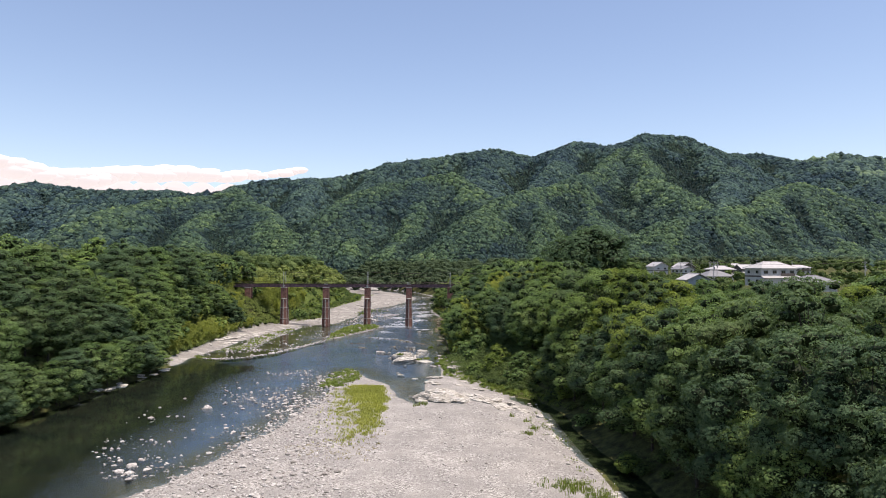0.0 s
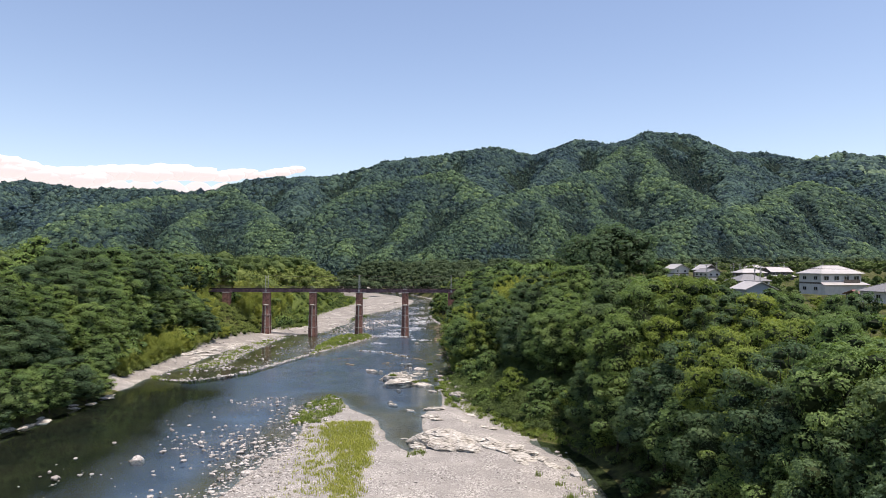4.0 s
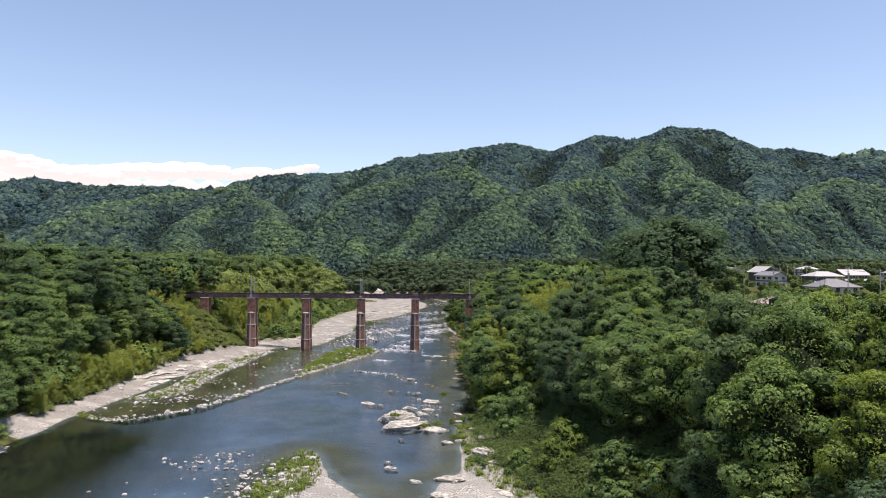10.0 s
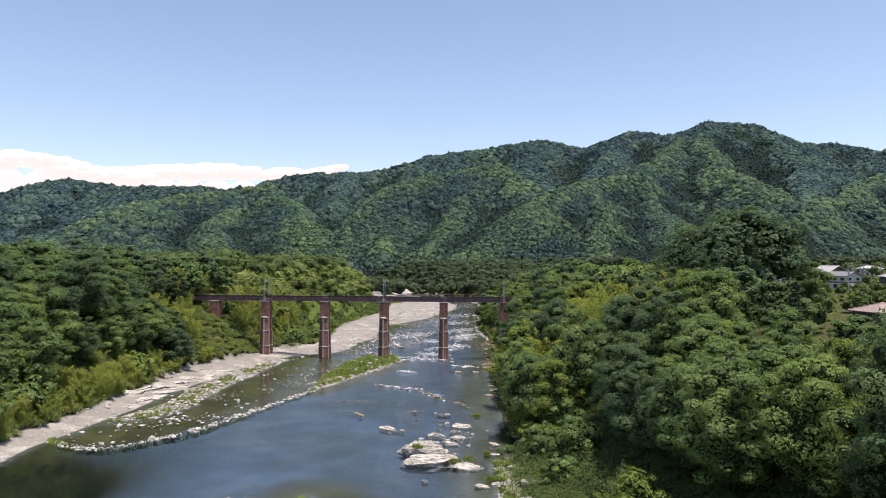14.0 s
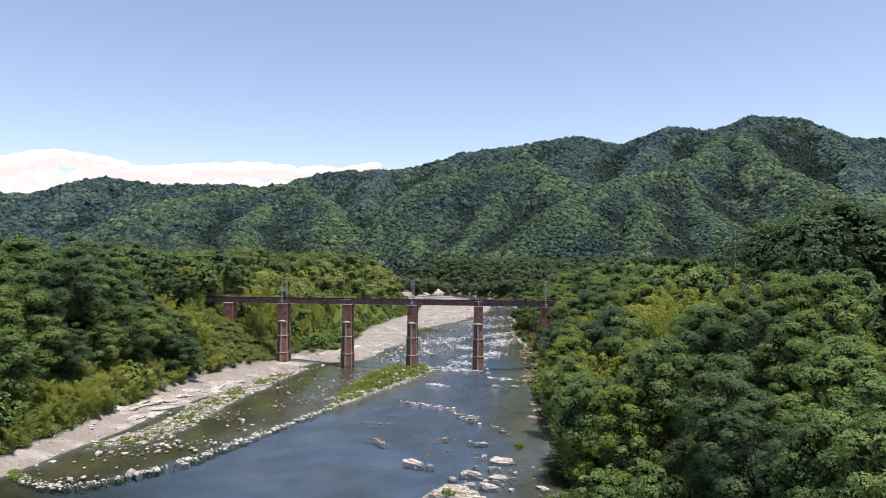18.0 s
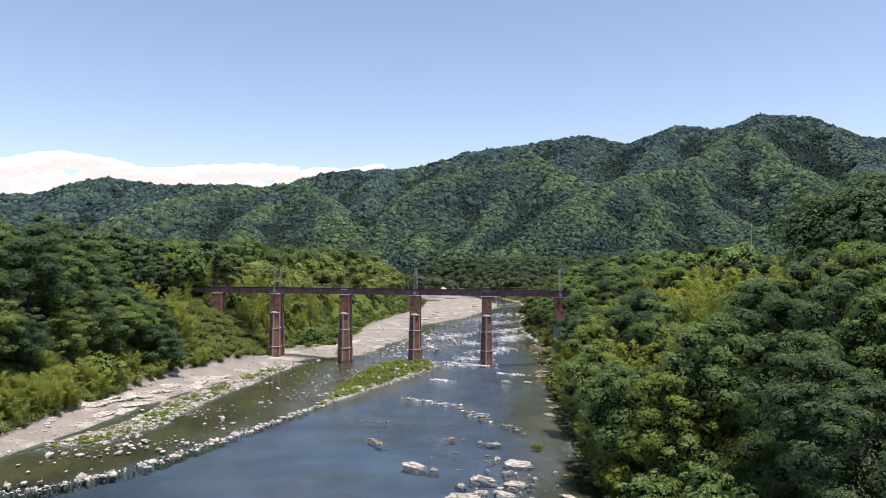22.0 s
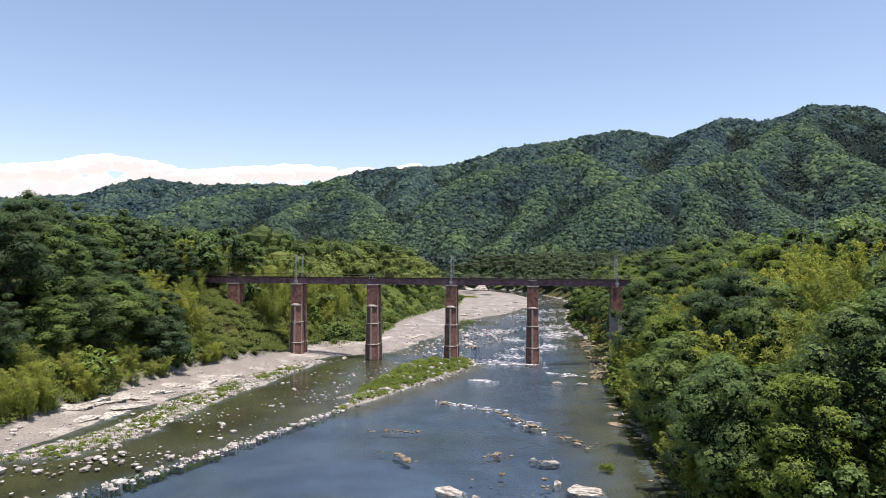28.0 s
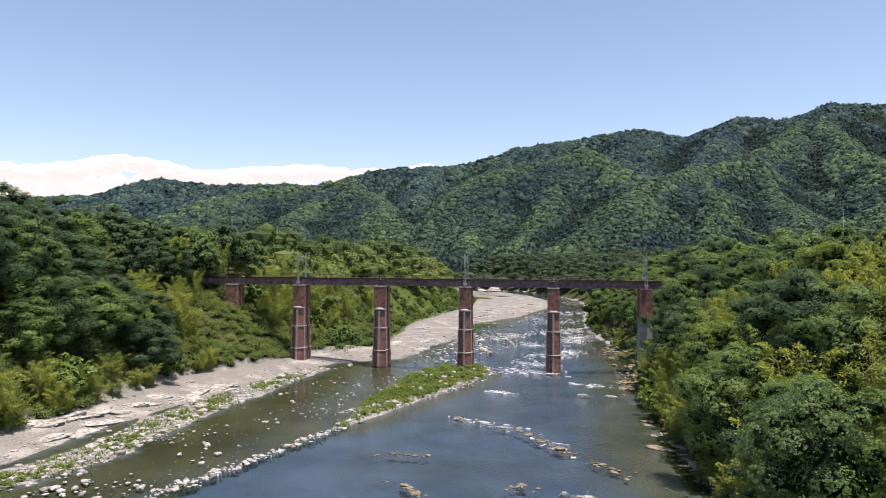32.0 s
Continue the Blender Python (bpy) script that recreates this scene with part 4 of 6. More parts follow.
for y in np.arange(-258, 30, 8.8):
    for d in (-1.5 if y < -135 else 1.5, 8, 16, 25, 35):
        py = y + rs.uniform(-3, 3)
        px = float(by_y(LEFT_FOOT, py)) - d + rs.uniform(-2, 2)
        if (75 - px) > 0.76 * (py + 372) or (-24 < py < 6 and px > -23):
            continue
        g = float(ground_height(px, py))
        top = float(np.interp(d, [0, 5, 10, 18, 27, 38, 60], [12, 18, 25, 32, 37, 39, 40])) * rs.uniform(0.86, 1.08)
        top += 5.5 * max(0, 1 - abs(py + 78) / 34) * min(1, max(0, (d - 6) / 10))
        h = max(top - g, 3)
        wide = 1.0
        if py > -36:
            if d < 3:
                key, h = ("bush" if rs.rand() < 0.35 else "bamboo"), rs.uniform(3, 6.5)
            else:
                key = "bamboo" if d < 22 else rs.choice(["bamboo", "middark", "mid"])
                h = min(h, 14) if d < 22 else h
        elif -122 < py < -50 and d < 7:
            key, h = "bamboo", rs.uniform(5, 8)
        elif d > 30:
            key = rs.choice(["mid", "middark"])
        else:
            key, wide = rs.choice(["frontdark", "frontdark", "front", "front"]) if py > -125 else rs.choice(["front", "frontdark"]), rs.uniform(1.05, 1.3)
        ob = plant(key, px, py, h, rs)
        ob.scale.x, ob.scale.y = ob.scale.x * wide, ob.scale.y * wide


for key, x, y, top in (("frontdark", -30, -12, 31), ("frontdark", -38, -10, 34), ("bamboo", -25.5, -9, 25), ("bamboo", -27, -6, 26), ("bamboo", -24, -13, 21), ("frontdark", -45, -14, 36), ("bamboo", -26, -17, 22)):
    plant(key, x, y, top - float(ground_height(x, y)), rs)
for k in range(44):
    py = rs.uniform(-112, -48)
    plant("bamboo", float(by_y(LEFT_FOOT, py)) - rs.uniform(-1.5, 6.5), py, rs.uniform(3.2, 6.2), rs)
for k in range(18):
    py = rs.uniform(-108, -72)
    plant("bamboo", float(by_y(LEFT_FOOT, py)) + rs.uniform(-2.5, 1.6), py, rs.uniform(5.5, 9), rs)
for py in np.arange(-262, -146, 6.5):
    plant(rs.choice(["frontdark", "front", "frontdark"]), float(by_y(LEFT_WATER, py)) - rs.uniform(-1.5, 2.5), py + rs.uniform(-2, 2), rs.uniform(5.5, 9.5), rs)
for k in range(84):
    py = rs.uniform(-46, 34)
    d = rs.uniform(-0.5, 17)
    px = float(by_y(LEFT_FOOT, py)) - d
    if -22 < py < 5 and px > -22:
        continue
    plant("bamboo" if rs.rand() < 0.9 else "bush", px, py, rs.uniform(3.5, 6) if d < 5 else rs.uniform(6, 11), rs)
for k in range(90):
    py = rs.uniform(-250, -46)
    px = float(by_y(LEFT_FOOT, py)) - rs.uniform(-1.0, 5)
    if 75 - px > 0.76 * (py + 372):
        continue
    if not (-128 < py < -64 or -190 < py < -150):
        continue
    plant("bamboo" if -150 < py < -80 and rs.rand() < 0.85 else "bush", px, py, rs.uniform(3.5, 7), rs)


for k in range(90):
    py = rs.uniform(-188, -120)
    px = float(by_y(RIGHT_WATER, py)) + rs.uniform(-5, 10)
    if inside(GRAVEL_ISLAND, np.array(px), np.array(py)) < -1:
        plant("bush", px, py, rs.uniform(0.6, 1.4) + max(0, px - float(by_y(RIGHT_WATER, py)) - 2) * 0.16, rs)
for k in range(50):
    py = rs.uniform(-190, -20)
    d = rs.uniform(0.5, 9)
    px = float(by_y(RIGHT_WATER, py)) + d
    if px - 75 > 0.76 * (py + 374):
        continue
    plant("bamboo" if -100 < py < -40 and rs.rand() < 0.5 else "bush", px, py, rs.uniform(2.5, 4.5) + 0.25 * d, rs)


def far_wood(name, seed, count, area, heights, mat, label):
    """Distant woods as one mesh: many leafy crowns of uneven tufts."""
    r2 = np.random.RandomState(seed)
    vs, fs, n = [], [], 0
    for _ in range(count):
        x, y = area(r2)
        h = r2.uniform(*heights)
        g = float(ground_height(x, y))
        rad = h * r2.uniform(0.30, 0.42)
        for k in range(7):
            d = r2.normal(size=3)
            d /= np.linalg.norm(d)
            c = np.array([x, y, g + h * 0.60]) + d * (rad * 0.55, rad * 0.55, h * 0.20)
            r = rad * r2.uniform(0.42, 0.78)
            v, f = ICO1
            vs.append(v * r * 0.86 * r2.uniform(0.75, 1.2, (len(v), 1)) * (1, 1, 0.8) + c), fs.append(f + n)
            n += len(v)
            m = 28
            dirs = r2.normal(size=(m, 3))
            dirs[:, 2] = np.abs(dirs[:, 2])
            dirs /= np.linalg.norm(dirs, axis=1, keepdims=True)
            v, f = leaf_cards(r2, c + dirs * r * 1.05, dirs + (0, 0, 0.4) + r2.normal(size=(m, 3)) * 0.4, 0.95, 0.75)
            vs.append(v), fs.append(f + n)
            n += len(v)
    tagged(new(name, mesh_np(name, np.concatenate(vs), np.concatenate(fs), [mat])), label, "woods", kind="stuff")


def off_left(r, lo, hi, y0, y1):
    y = r.uniform(y0, y1)
    return float(by_y(LEFT_FOOT, y)) - r.uniform(lo, hi), y


def off_right(r, lo, hi, y0, y1):
    y = r.uniform(y0, y1)
    return float(by_y(RIGHT_WATER, y)) + r.uniform(lo, hi), y


def undergrowth(name, pts, seed, mat, size, label, leaf=0.46):
    """Low leafy thicket hugging the slope, as one mesh of tufts."""
    r2 = np.random.RandomState(seed)
    vs, fs, ix, n = [], [], [], 0
    z = ground_height(pts[:, 0], pts[:, 1])
    for (x, y), g in zip(pts, z):
        r = r2.uniform(*size)
        c = np.array([x, y, g + r * 0.25])
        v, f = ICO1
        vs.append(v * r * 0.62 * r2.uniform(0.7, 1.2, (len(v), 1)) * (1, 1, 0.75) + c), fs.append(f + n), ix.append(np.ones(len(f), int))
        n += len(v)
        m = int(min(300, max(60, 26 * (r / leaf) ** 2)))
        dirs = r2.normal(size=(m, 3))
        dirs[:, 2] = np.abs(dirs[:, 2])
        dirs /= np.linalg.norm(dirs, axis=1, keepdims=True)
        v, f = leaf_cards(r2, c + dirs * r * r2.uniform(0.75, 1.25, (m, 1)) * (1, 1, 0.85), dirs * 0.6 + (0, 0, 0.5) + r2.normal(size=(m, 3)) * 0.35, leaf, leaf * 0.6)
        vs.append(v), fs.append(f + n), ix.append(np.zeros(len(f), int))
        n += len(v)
    tagged(new(name, mesh_np(name, np.concatenate(vs), np.concatenate(fs), [mat, INNER_SHADE], np.concatenate(ix))), label, "undergrowth", kind="stuff")


def strip(n, side, y0, y1, d0, d1):
    y = rs.uniform(y0, y1, n)
    d = rs.uniform(d0, d1, n)
    x = by_y(LEFT_FOOT, y) - d if side < 0 else by_y(RIGHT_WATER, y) + d
    return np.stack([x, y], 1)


for k in range(210):
    py = rs.uniform(18, 260)
    d = rs.uniform(-9, 42)
    key = "bamboo" if d > 4 and rs.rand() < 0.85 and py < 100 else "bush"
    plant(key, float(by_y(LEFT_FOOT, py)) - d, py, rs.uniform(6, 12) if key == "bamboo" else rs.uniform(1.6, 4.0), rs)
undergrowth("slope_thicket", strip(620, -1, 14, 300, -9, 30), 85, WOOD_GREEN, (0.5, 1.8), "low green scrub on the bank beyond the bridge")
undergrowth("bamboo_thicket", np.concatenate([strip(560, -1, -52, 60, -0.3, 17), strip(330, -1, -128, -64, -1.0, 9), strip(150, -1, -26, 8, 5, 28)]), 81, WOOD_BAMBOO, (0.7, 1.8), "dense light-green bamboo grass covering the bank", 0.32)
undergrowth("bank_thicket", np.concatenate([strip(330, -1, -255, -62, 3, 16), strip(200, -1, -130, -34, 8, 18)]), 82, WOOD_GREEN, (0.8, 1.8), "dense green undergrowth at the foot of the wooded bank", 0.36)
undergrowth("right_thicket", strip(440, 1, -140, 20, 0.5, 12), 83, WOOD_GREEN, (0.7, 1.7), "dense green undergrowth along the water's edge", 0.34)
undergrowth("slope_scrub", strip(160, 1, -120, -50, 16, 46), 89, WOOD_GREEN, (1.3, 2.6), "leafy scrub on the slope between the trees", 0.34)
undergrowth("near_thicket", np.concatenate([strip(640, 1, -186, -122, -1.0, 18), strip(70, 1, -310, -186, 1.0, 9)]), 84, WOOD_GREEN, (0.9, 2.1), "dense green undergrowth below the riverside trees", 0.34)
far_wood("bamboo_slope", 14, 190, lambda r: off_left(r, 8, 50, 32, 330), (7, 12), WOOD_BAMBOO, "light green bamboo thickets on the bank beyond the bridge")
far_wood("bank_woods", 15, 150, lambda r: off_left(r, 30, 110, 30, 340), (13, 20), WOOD_GREEN, "green woods above the bank beyond the bridge")
far_wood("upstream_woods", 16, 200, lambda r: off_right(r, 2, 62, 130, 520), (9, 17), WOOD_DARK, "dark woods along the upstream river bend")
far_wood("far_woods", 11, 380, lambda r: (r.uniform(-420, -40) if r.rand() < 0.68 else r.uniform(-60, 50), r.uniform(330 if r.rand() < 0.7 else 500, 650)), (12, 20), WOOD_DARK,
         "distant dark green woods at the foot of the mountain")
far_wood("bend_woods", 18, 290, lambda r: off_right(r, 0, 75, 390, 820), (11, 19), WOOD_DARK, "dark woods closing the river bend")
far_wood("terrace_woods", 12, 260, lambda r: (r.uniform(-330, -75), r.uniform(-20, 330)), (13, 19), WOOD_GREEN, "green woods on the terrace behind the bank")
far_wood("valley_woods", 13, 330, lambda r: (r.uniform(60, 640), r.uniform(400, 640)), (11, 19), WOOD_DARK, "dark green woods behind the village")
far_wood("village_trees", 17, 240, lambda r: (r.uniform(150, 520), r.uniform(105, 420)), (5, 12), WOOD_GREEN, "garden trees and hedges between the houses")


def beyond(side, lo, hi, y0, y1):
    return lambda r: off_left(r, lo, hi, y0, y1) if side < 0 else off_right(r, lo, hi, y0, y1)


far_wood("downstream_woods", 21, 170, beyond(-1, 3, 90, -430, -235), (13, 20), WOOD_GREEN, "green woods on the bank downstream")
far_wood("side_woods", 22, 150, beyond(-1, 40, 150, -240, 0), (13, 19), WOOD_GREEN, "green woods on the terrace above the bank")
far_wood("downstream_bank_woods", 23, 200, beyond(1, 3, 120, -460, -318), (12, 19), WOOD_GREEN, "green woods along the opposite bank downstream")
far_wood("terrace_grove", 24, 120, beyond(1, 66, 150, -320, -196), (6, 10), WOOD_GREEN, "green grove on the terrace above the river")
far_wood("slope_grove", 25, 70, lambda r: (r.uniform(116, 150), r.uniform(-112, -48)), (5, 9), WOOD_GREEN, "green trees on the slope below the houses")


# ---- railway bridge ----
SPAN, SOFFIT = 22.0, 20.6
bridge = thing("railway_bridge", "old plate-girder railway bridge on tall red-brick piers", "bridge")


def plan_tier(w, d, nose, notch):
    """The outline of a pier tier: pointed noses up- and downstream and a recess in each flank."""
    h, n = w / 2, notch
    right = [(h, -d / 2), (h, -d * 0.12), (h - n, -d * 0.12), (h - n, d * 0.12), (h, d * 0.12), (h, d / 2)]
    left = [(-x, y) for x, y in right[::-1]]
    return ([(0, -d / 2 - nose)] if nose else []) + right + ([(0, d / 2 + nose)] if nose else []) + left


def quoin_column(b, x, y, z0, z1, face, w=0.42, rise=0.34):
    """Alternate long and short pale stones up a corner."""
    k, z = 0, z0
    while z + rise <= z1:
        s = w if k % 2 else w * 0.55
        b.box((x, y, z + rise / 2), (s * face[0] + 0.05, s * face[1] + 0.05, rise * 0.88), 0)
        z, k = z + rise, k + 1


def pier(x, base, mats=None, low=True):
    me = Build()
    tiers = [(base - 1.2, 4.1, 3.75, 4.6, 1.35), (4.1, 9.8, 3.45, 4.4, 1.2), (9.8, 14.6, 3.1, 4.2, 1.05)] if low else []
    for z0, z1, w, d, nose in tiers:
        me.prism(plan_tier(w, d, nose, 0.5), z0, z1, 0, 0.965)
    me.prism(plan_tier(2.95, 4.9, 0, 0.45), 14.6 if low else base, SOFFIT - 0.25, 0, 0.985)
    body = part("pier", me.done("pier", BRICK_RED), bridge, "red-brick pier with stone quoins", Matrix.Translation((x, 0, 0)))
    if low:
        q = Build()
        for z0, z1, w, d, nose in tiers:
            z0 = max(z0, base + 0.1)
            quoin_column(q, 0, -d / 2 - nose + 0.10, z0, z1 - 0.2, (1, 0.5), 0.5)
            quoin_column(q, 0, d / 2 + nose - 0.10, z0, z1 - 0.2, (1, 0.5), 0.5)
            for sx in (-1, 1):
                for sy in (-1, 1):
                    quoin_column(q, sx * (w / 2 - 0.06), sy * (d / 2 - 0.10), z0, z1 - 0.2, (0.3, 1), 0.45)
        tagged(part("quoins", q.done("quoins", QUOIN), body, "pale toothed corner stones"), kind="stuff")
        for z, w, d, nose in ((4.1, 3.75, 4.6, 1.35), (9.8, 3.45, 4.4, 1.2)):
            part("stone_band", Build().prism(plan_tier(w + 0.12, d + 0.12, nose + 0.04, 0.44), z - 0.06, z + 0.12, 0, 0.98).done("stone_band", QUOIN), body, "pale stone band")
        for sy in (-1, 1):
            o = [(math.sin(a) * 1.62, sy * (2.0 + math.cos(a) * 1.15)) for a in np.linspace(-math.pi / 2, math.pi / 2, 9)]
            o = o if sy < 0 else o[::-1]
            part("nose_cap", Build().prism(o[::-1] if sy < 0 else o[::-1], 14.45, 14.75, 0).prism([(p[0] * 0.7, p[1] * 0.9 + sy * 0.2) for p in o[::-1]], 14.75, 15.0, 0, 0.8, (0, sy * 2.2)).done("nose_cap", QUOIN), body, "rounded pale stone cap")
    part("bearing_stone", Build().box((0, 0, SOFFIT - 0.14), (3.1, 5.0, 0.24), 0).box((0, -1.0, SOFFIT - 0.02), (1.6, 0.5, 0.12), 1).box((0, 1.0, SOFFIT - 0.02), (1.6, 0.5, 0.12), 1)
         .done("bearing_stone", [QUOIN, STEEL_DARK]), body, "bed stone with steel bearings")
    return body


for k, base in enumerate((0.7, -0.2, 0.2, -0.6)):
    pier(k * SPAN, base)
pier(-SPAN * 0.86, 13.2, low=False)
grey = Build().prism(plan_tier(3.2, 5.0, 0.9, 0.0), -0.8, 13.5, 0, 0.97)
p5 = part("pier", grey.done("pier", CONCRETE), bridge, "grey concrete-faced lower pier", Matrix.Translation((4 * SPAN, 0, 0)))
part("pier_shaft", Build().prism(plan_tier(2.95, 4.9, 0, 0.45), 13.5, SOFFIT - 0.1, 0).done("pier_shaft", BRICK_RED), p5, "brick upper shaft")
part("footing", Build().box((0, 0, -0.2), (5.0, 7.5, 1.4), 0).done("footing", CONCRETE), p5)


SLEEPER = Build().box((0, 0, 0), (0.22, 2.5, 0.21), 0).done("sleeper", STEEL_DARK)


def span(x0, x1):
    """Two riveted plate girders with flanges and stiffeners; on them sleepers, rails, guard planks and a walkway rail."""
    ln, mid = x1 - x0, (x0 + x1) / 2
    g = Build()
    for y in (-0.95, 0.95):
        g.box((mid, y, (SOFFIT + 22.05) / 2), (ln - 0.16, 0.03, 22.05 - SOFFIT), 0)
        for z in (SOFFIT + 0.02, 22.05):
            g.box((mid, y, z), (ln - 0.16, 0.42, 0.05), 0)
        for q in np.arange(x0 + 0.3, x1 - 0.1, (ln - 0.6) / 12):
            for s in (-1, 1):
                g.box((q, y + s * 0.10, (SOFFIT + 22.05) / 2), (0.07, 0.17, 22.0 - SOFFIT), 0)
        for q in np.arange(x0 + 0.3, x1 - 0.8, (ln - 0.6) / 12):
            g.box((q + 0.9, y, SOFFIT + 0.55), (1.55, 0.045, 0.05), 0)
    for q in np.arange(x0 + 0.6, x1 - 0.4, 3.4):
        g.bar((q, -0.95, SOFFIT + 0.2), (q, 0.95, 21.9), 0.05, 0, 4).bar((q, 0.95, SOFFIT + 0.2), (q, -0.95, 21.9), 0.05, 0, 4)
    body = part("girder_span", g.done("girder_span", STEEL_RUST), bridge, "riveted dark red-brown plate girders")
    for q in np.arange(x0 + 0.25, x1, 0.52):
        part("sleeper", SLEEPER, body, "", Matrix.Translation((q, 0, 22.18)))
    for y in (-1.2, 1.2):
        part("guard_beam", Build().box((mid, y, 22.34), (ln, 0.16, 0.14), 0).done("guard_beam", STEEL_DARK), body)
    for y in (-0.534, 0.534):
        part("rail", Build().box((mid, y, 22.30), (ln, 0.13, 0.03), 0).box((mid, y, 22.37), (ln, 0.02, 0.12), 0).box((mid, y, 22.44), (ln, 0.07, 0.04), 0).done("rail", STEEL_DARK), body)
    w = Build()
    for q in np.arange(x0 + 0.5, x1, 3.5):
        w.bar((q, 1.75, 22.1), (q, 1.75, 23.2), 0.025, 0, 4)
        w.bar((q, 0.9, 21.9), (q, 1.8, 22.1), 0.03, 0, 4)
    w.bar((x0, 1.75, 23.18), (x1, 1.75, 23.18), 0.022, 0, 4).bar((x0, 1.75, 22.65), (x1, 1.75, 22.65), 0.018, 0, 4).box((mid, 1.5, 22.1), (ln, 0.5, 0.05), 0)
    part("walkway_rail", w.done("walkway_rail", STEEL_DULL), body, "thin dull walkway railing")


for a, b in ((-3, -0.86), (-0.86, 0), (0, 1), (1, 2), (2, 3), (3, 4), (4, 5.1)):
    span(a * SPAN, b * SPAN)
for k in (1, 3):
    r = Build()
    for q in (-0.9, 0, 0.9):
        r.bar((q, -1.9, 22.0), (q, -1.9, 23.25), 0.03, 0, 5)
    r.bar((-0.9, -1.9, 23.25), (0.9, -1.9, 23.25), 0.03, 0, 5).bar((-0.9, -1.9, 22.7), (0.9, -1.9, 22.7), 0.025, 0, 5).box((0, -1.6, 22.05), (2.0, 0.8, 0.07), 0)
    part("refuge_platform", r.done("refuge_platform", STEEL_GREY), bridge, "small railed refuge beside the track", Matrix.Translation((k * SPAN, 0, 0)))


def catenary_mast(x):
    """A pair of lattice posts either side of the track, bracketed from the pier top, with a cross beam."""
    ob = thing("catenary_mast", "pair of thin lattice steel posts carrying overhead wires", "mast", "overhead line masts", at=(x, 0, 0))
    for sy in (-1, 1):
        b = Build()
        y, z0, z1 = sy * 2.7, 20.4, 28.8
        for ax, ay in ((-.22, -.22), (.22, -.22), (-.22, .22), (.22, .22)):
            b.bar((ax, y + ay, z0), (ax * 0.55, y + ay * 0.55, z1), 0.035, 0, 4)
        n = 13
        for k in range(n):
            za, zb = z0 + (z1 - z0) * k / n, z0 + (z1 - z0) * (k + 1) / n
            s = (1 if k % 2 else -1) * 0.2 * (1 - 0.4 * k / n)
            for q in (-1, 1):
                b.bar((s, y + q * 0.2 * (1 - 0.4 * k / n), za), (-s, y + q * 0.2 * (1 - 0.4 * k / n), zb), 0.02, 0, 4)
                b.bar((q * 0.2 * (1 - 0.4 * k / n), y + s, za), (q * 0.2 * (1 - 0.4 * k / n), y - s, zb), 0.02, 0, 4)
        part("post", b.done("post", STEEL_GREY), ob)
        part("bracket", Build().bar((0, sy * 1.2, 20.9), (0, sy * 2.9, 21.0), 0.09, 0, 6).bar((0, sy * 1.2, 20.1), (0, sy * 2.7, 20.95), 0.07, 0, 6)
             .box((0, sy * 2.5, 21.35), (0.9, 0.7, 0.55), 0).done("bracket", STEEL_GREY), ob, "bracket and switch box on the pier top")
    part("cross_arm", Build().bar((0, -2.9, 27.9), (0, 1.0, 28.1), 0.04, 0, 5).bar((0, -2.7, 26.9), (0, 0.2, 27.9), 0.03, 0, 5)
         .bar((0, -3.2, 28.6), (0, -2.2, 28.6), 0.05, 0, 5).done("cross_arm", STEEL_GREY), ob)
    for q in ((0, 0.2, 27.6), (0, -3.2, 28.75), (0, -2.2, 28.75)):
        part("insulator", Build().bar((q[0], q[1], q[2] - 0.15), (q[0], q[1], q[2] + 0.15), 0.07, 0, 6).done("insulator", QUOIN), ob)


for x in (0, 2 * SPAN, 4 * SPAN):
    catenary_mast(x)


def wire(pts, sag, r=0.025):
    line = []
    for p, q in zip(pts, pts[1:]):
        p, q = np.array(p, float), np.array(q, float)
        line += [p + (q - p) * t - np.array([0, 0, sag * 4 * t * (1 - t)]) for t in np.linspace(0, 1, 9)[(1 if line else 0):]]
    v, f, n = [], [], len(line)
    for k, c in enumerate(line):
        d = line[min(k + 1, n - 1)] - line[max(k - 1, 0)]
        d = d / np.linalg.norm(d)
        side = np.cross(d, (0, 0, 1))
        up = np.cross(side, d)
        v += [c + side * r, c + up * r, c - side * r, c - up * r]
    for k in range(n - 1):
        f += [(4 * k + q, 4 * k + (q + 1) % 4, 4 * k + 4 + (q + 1) % 4, 4 * k + 4 + q) for q in range(4)]
    return Build().add(v, f + [(3, 2, 1, 0), (4 * n - 4, 4 * n - 3, 4 * n - 2, 4 * n - 1)])


lines = thing("overhead_wires", "thin overhead wires strung along the bridge", "wires")
for y, z, sag in ((0, 27.3, 0.9), (0, 26.3, 0.15), (-3.2, 28.7, 0.7), (-2.2, 28.7, 0.7), (2.7, 28.6, 0.6)):
    part("wire", wire([(-60, y, z), (0, y, z), (44, y, z), (88, y, z), (130, y, z)], sag).done("wire", STEEL_DARK), lines)
for y in (-1.9, 1.9):
    part("cable", wire([(k * 22, y, 23.6) for k in range(-3, 6)], 0.35, 0.022).done("cable", STEEL_DARK), lines)


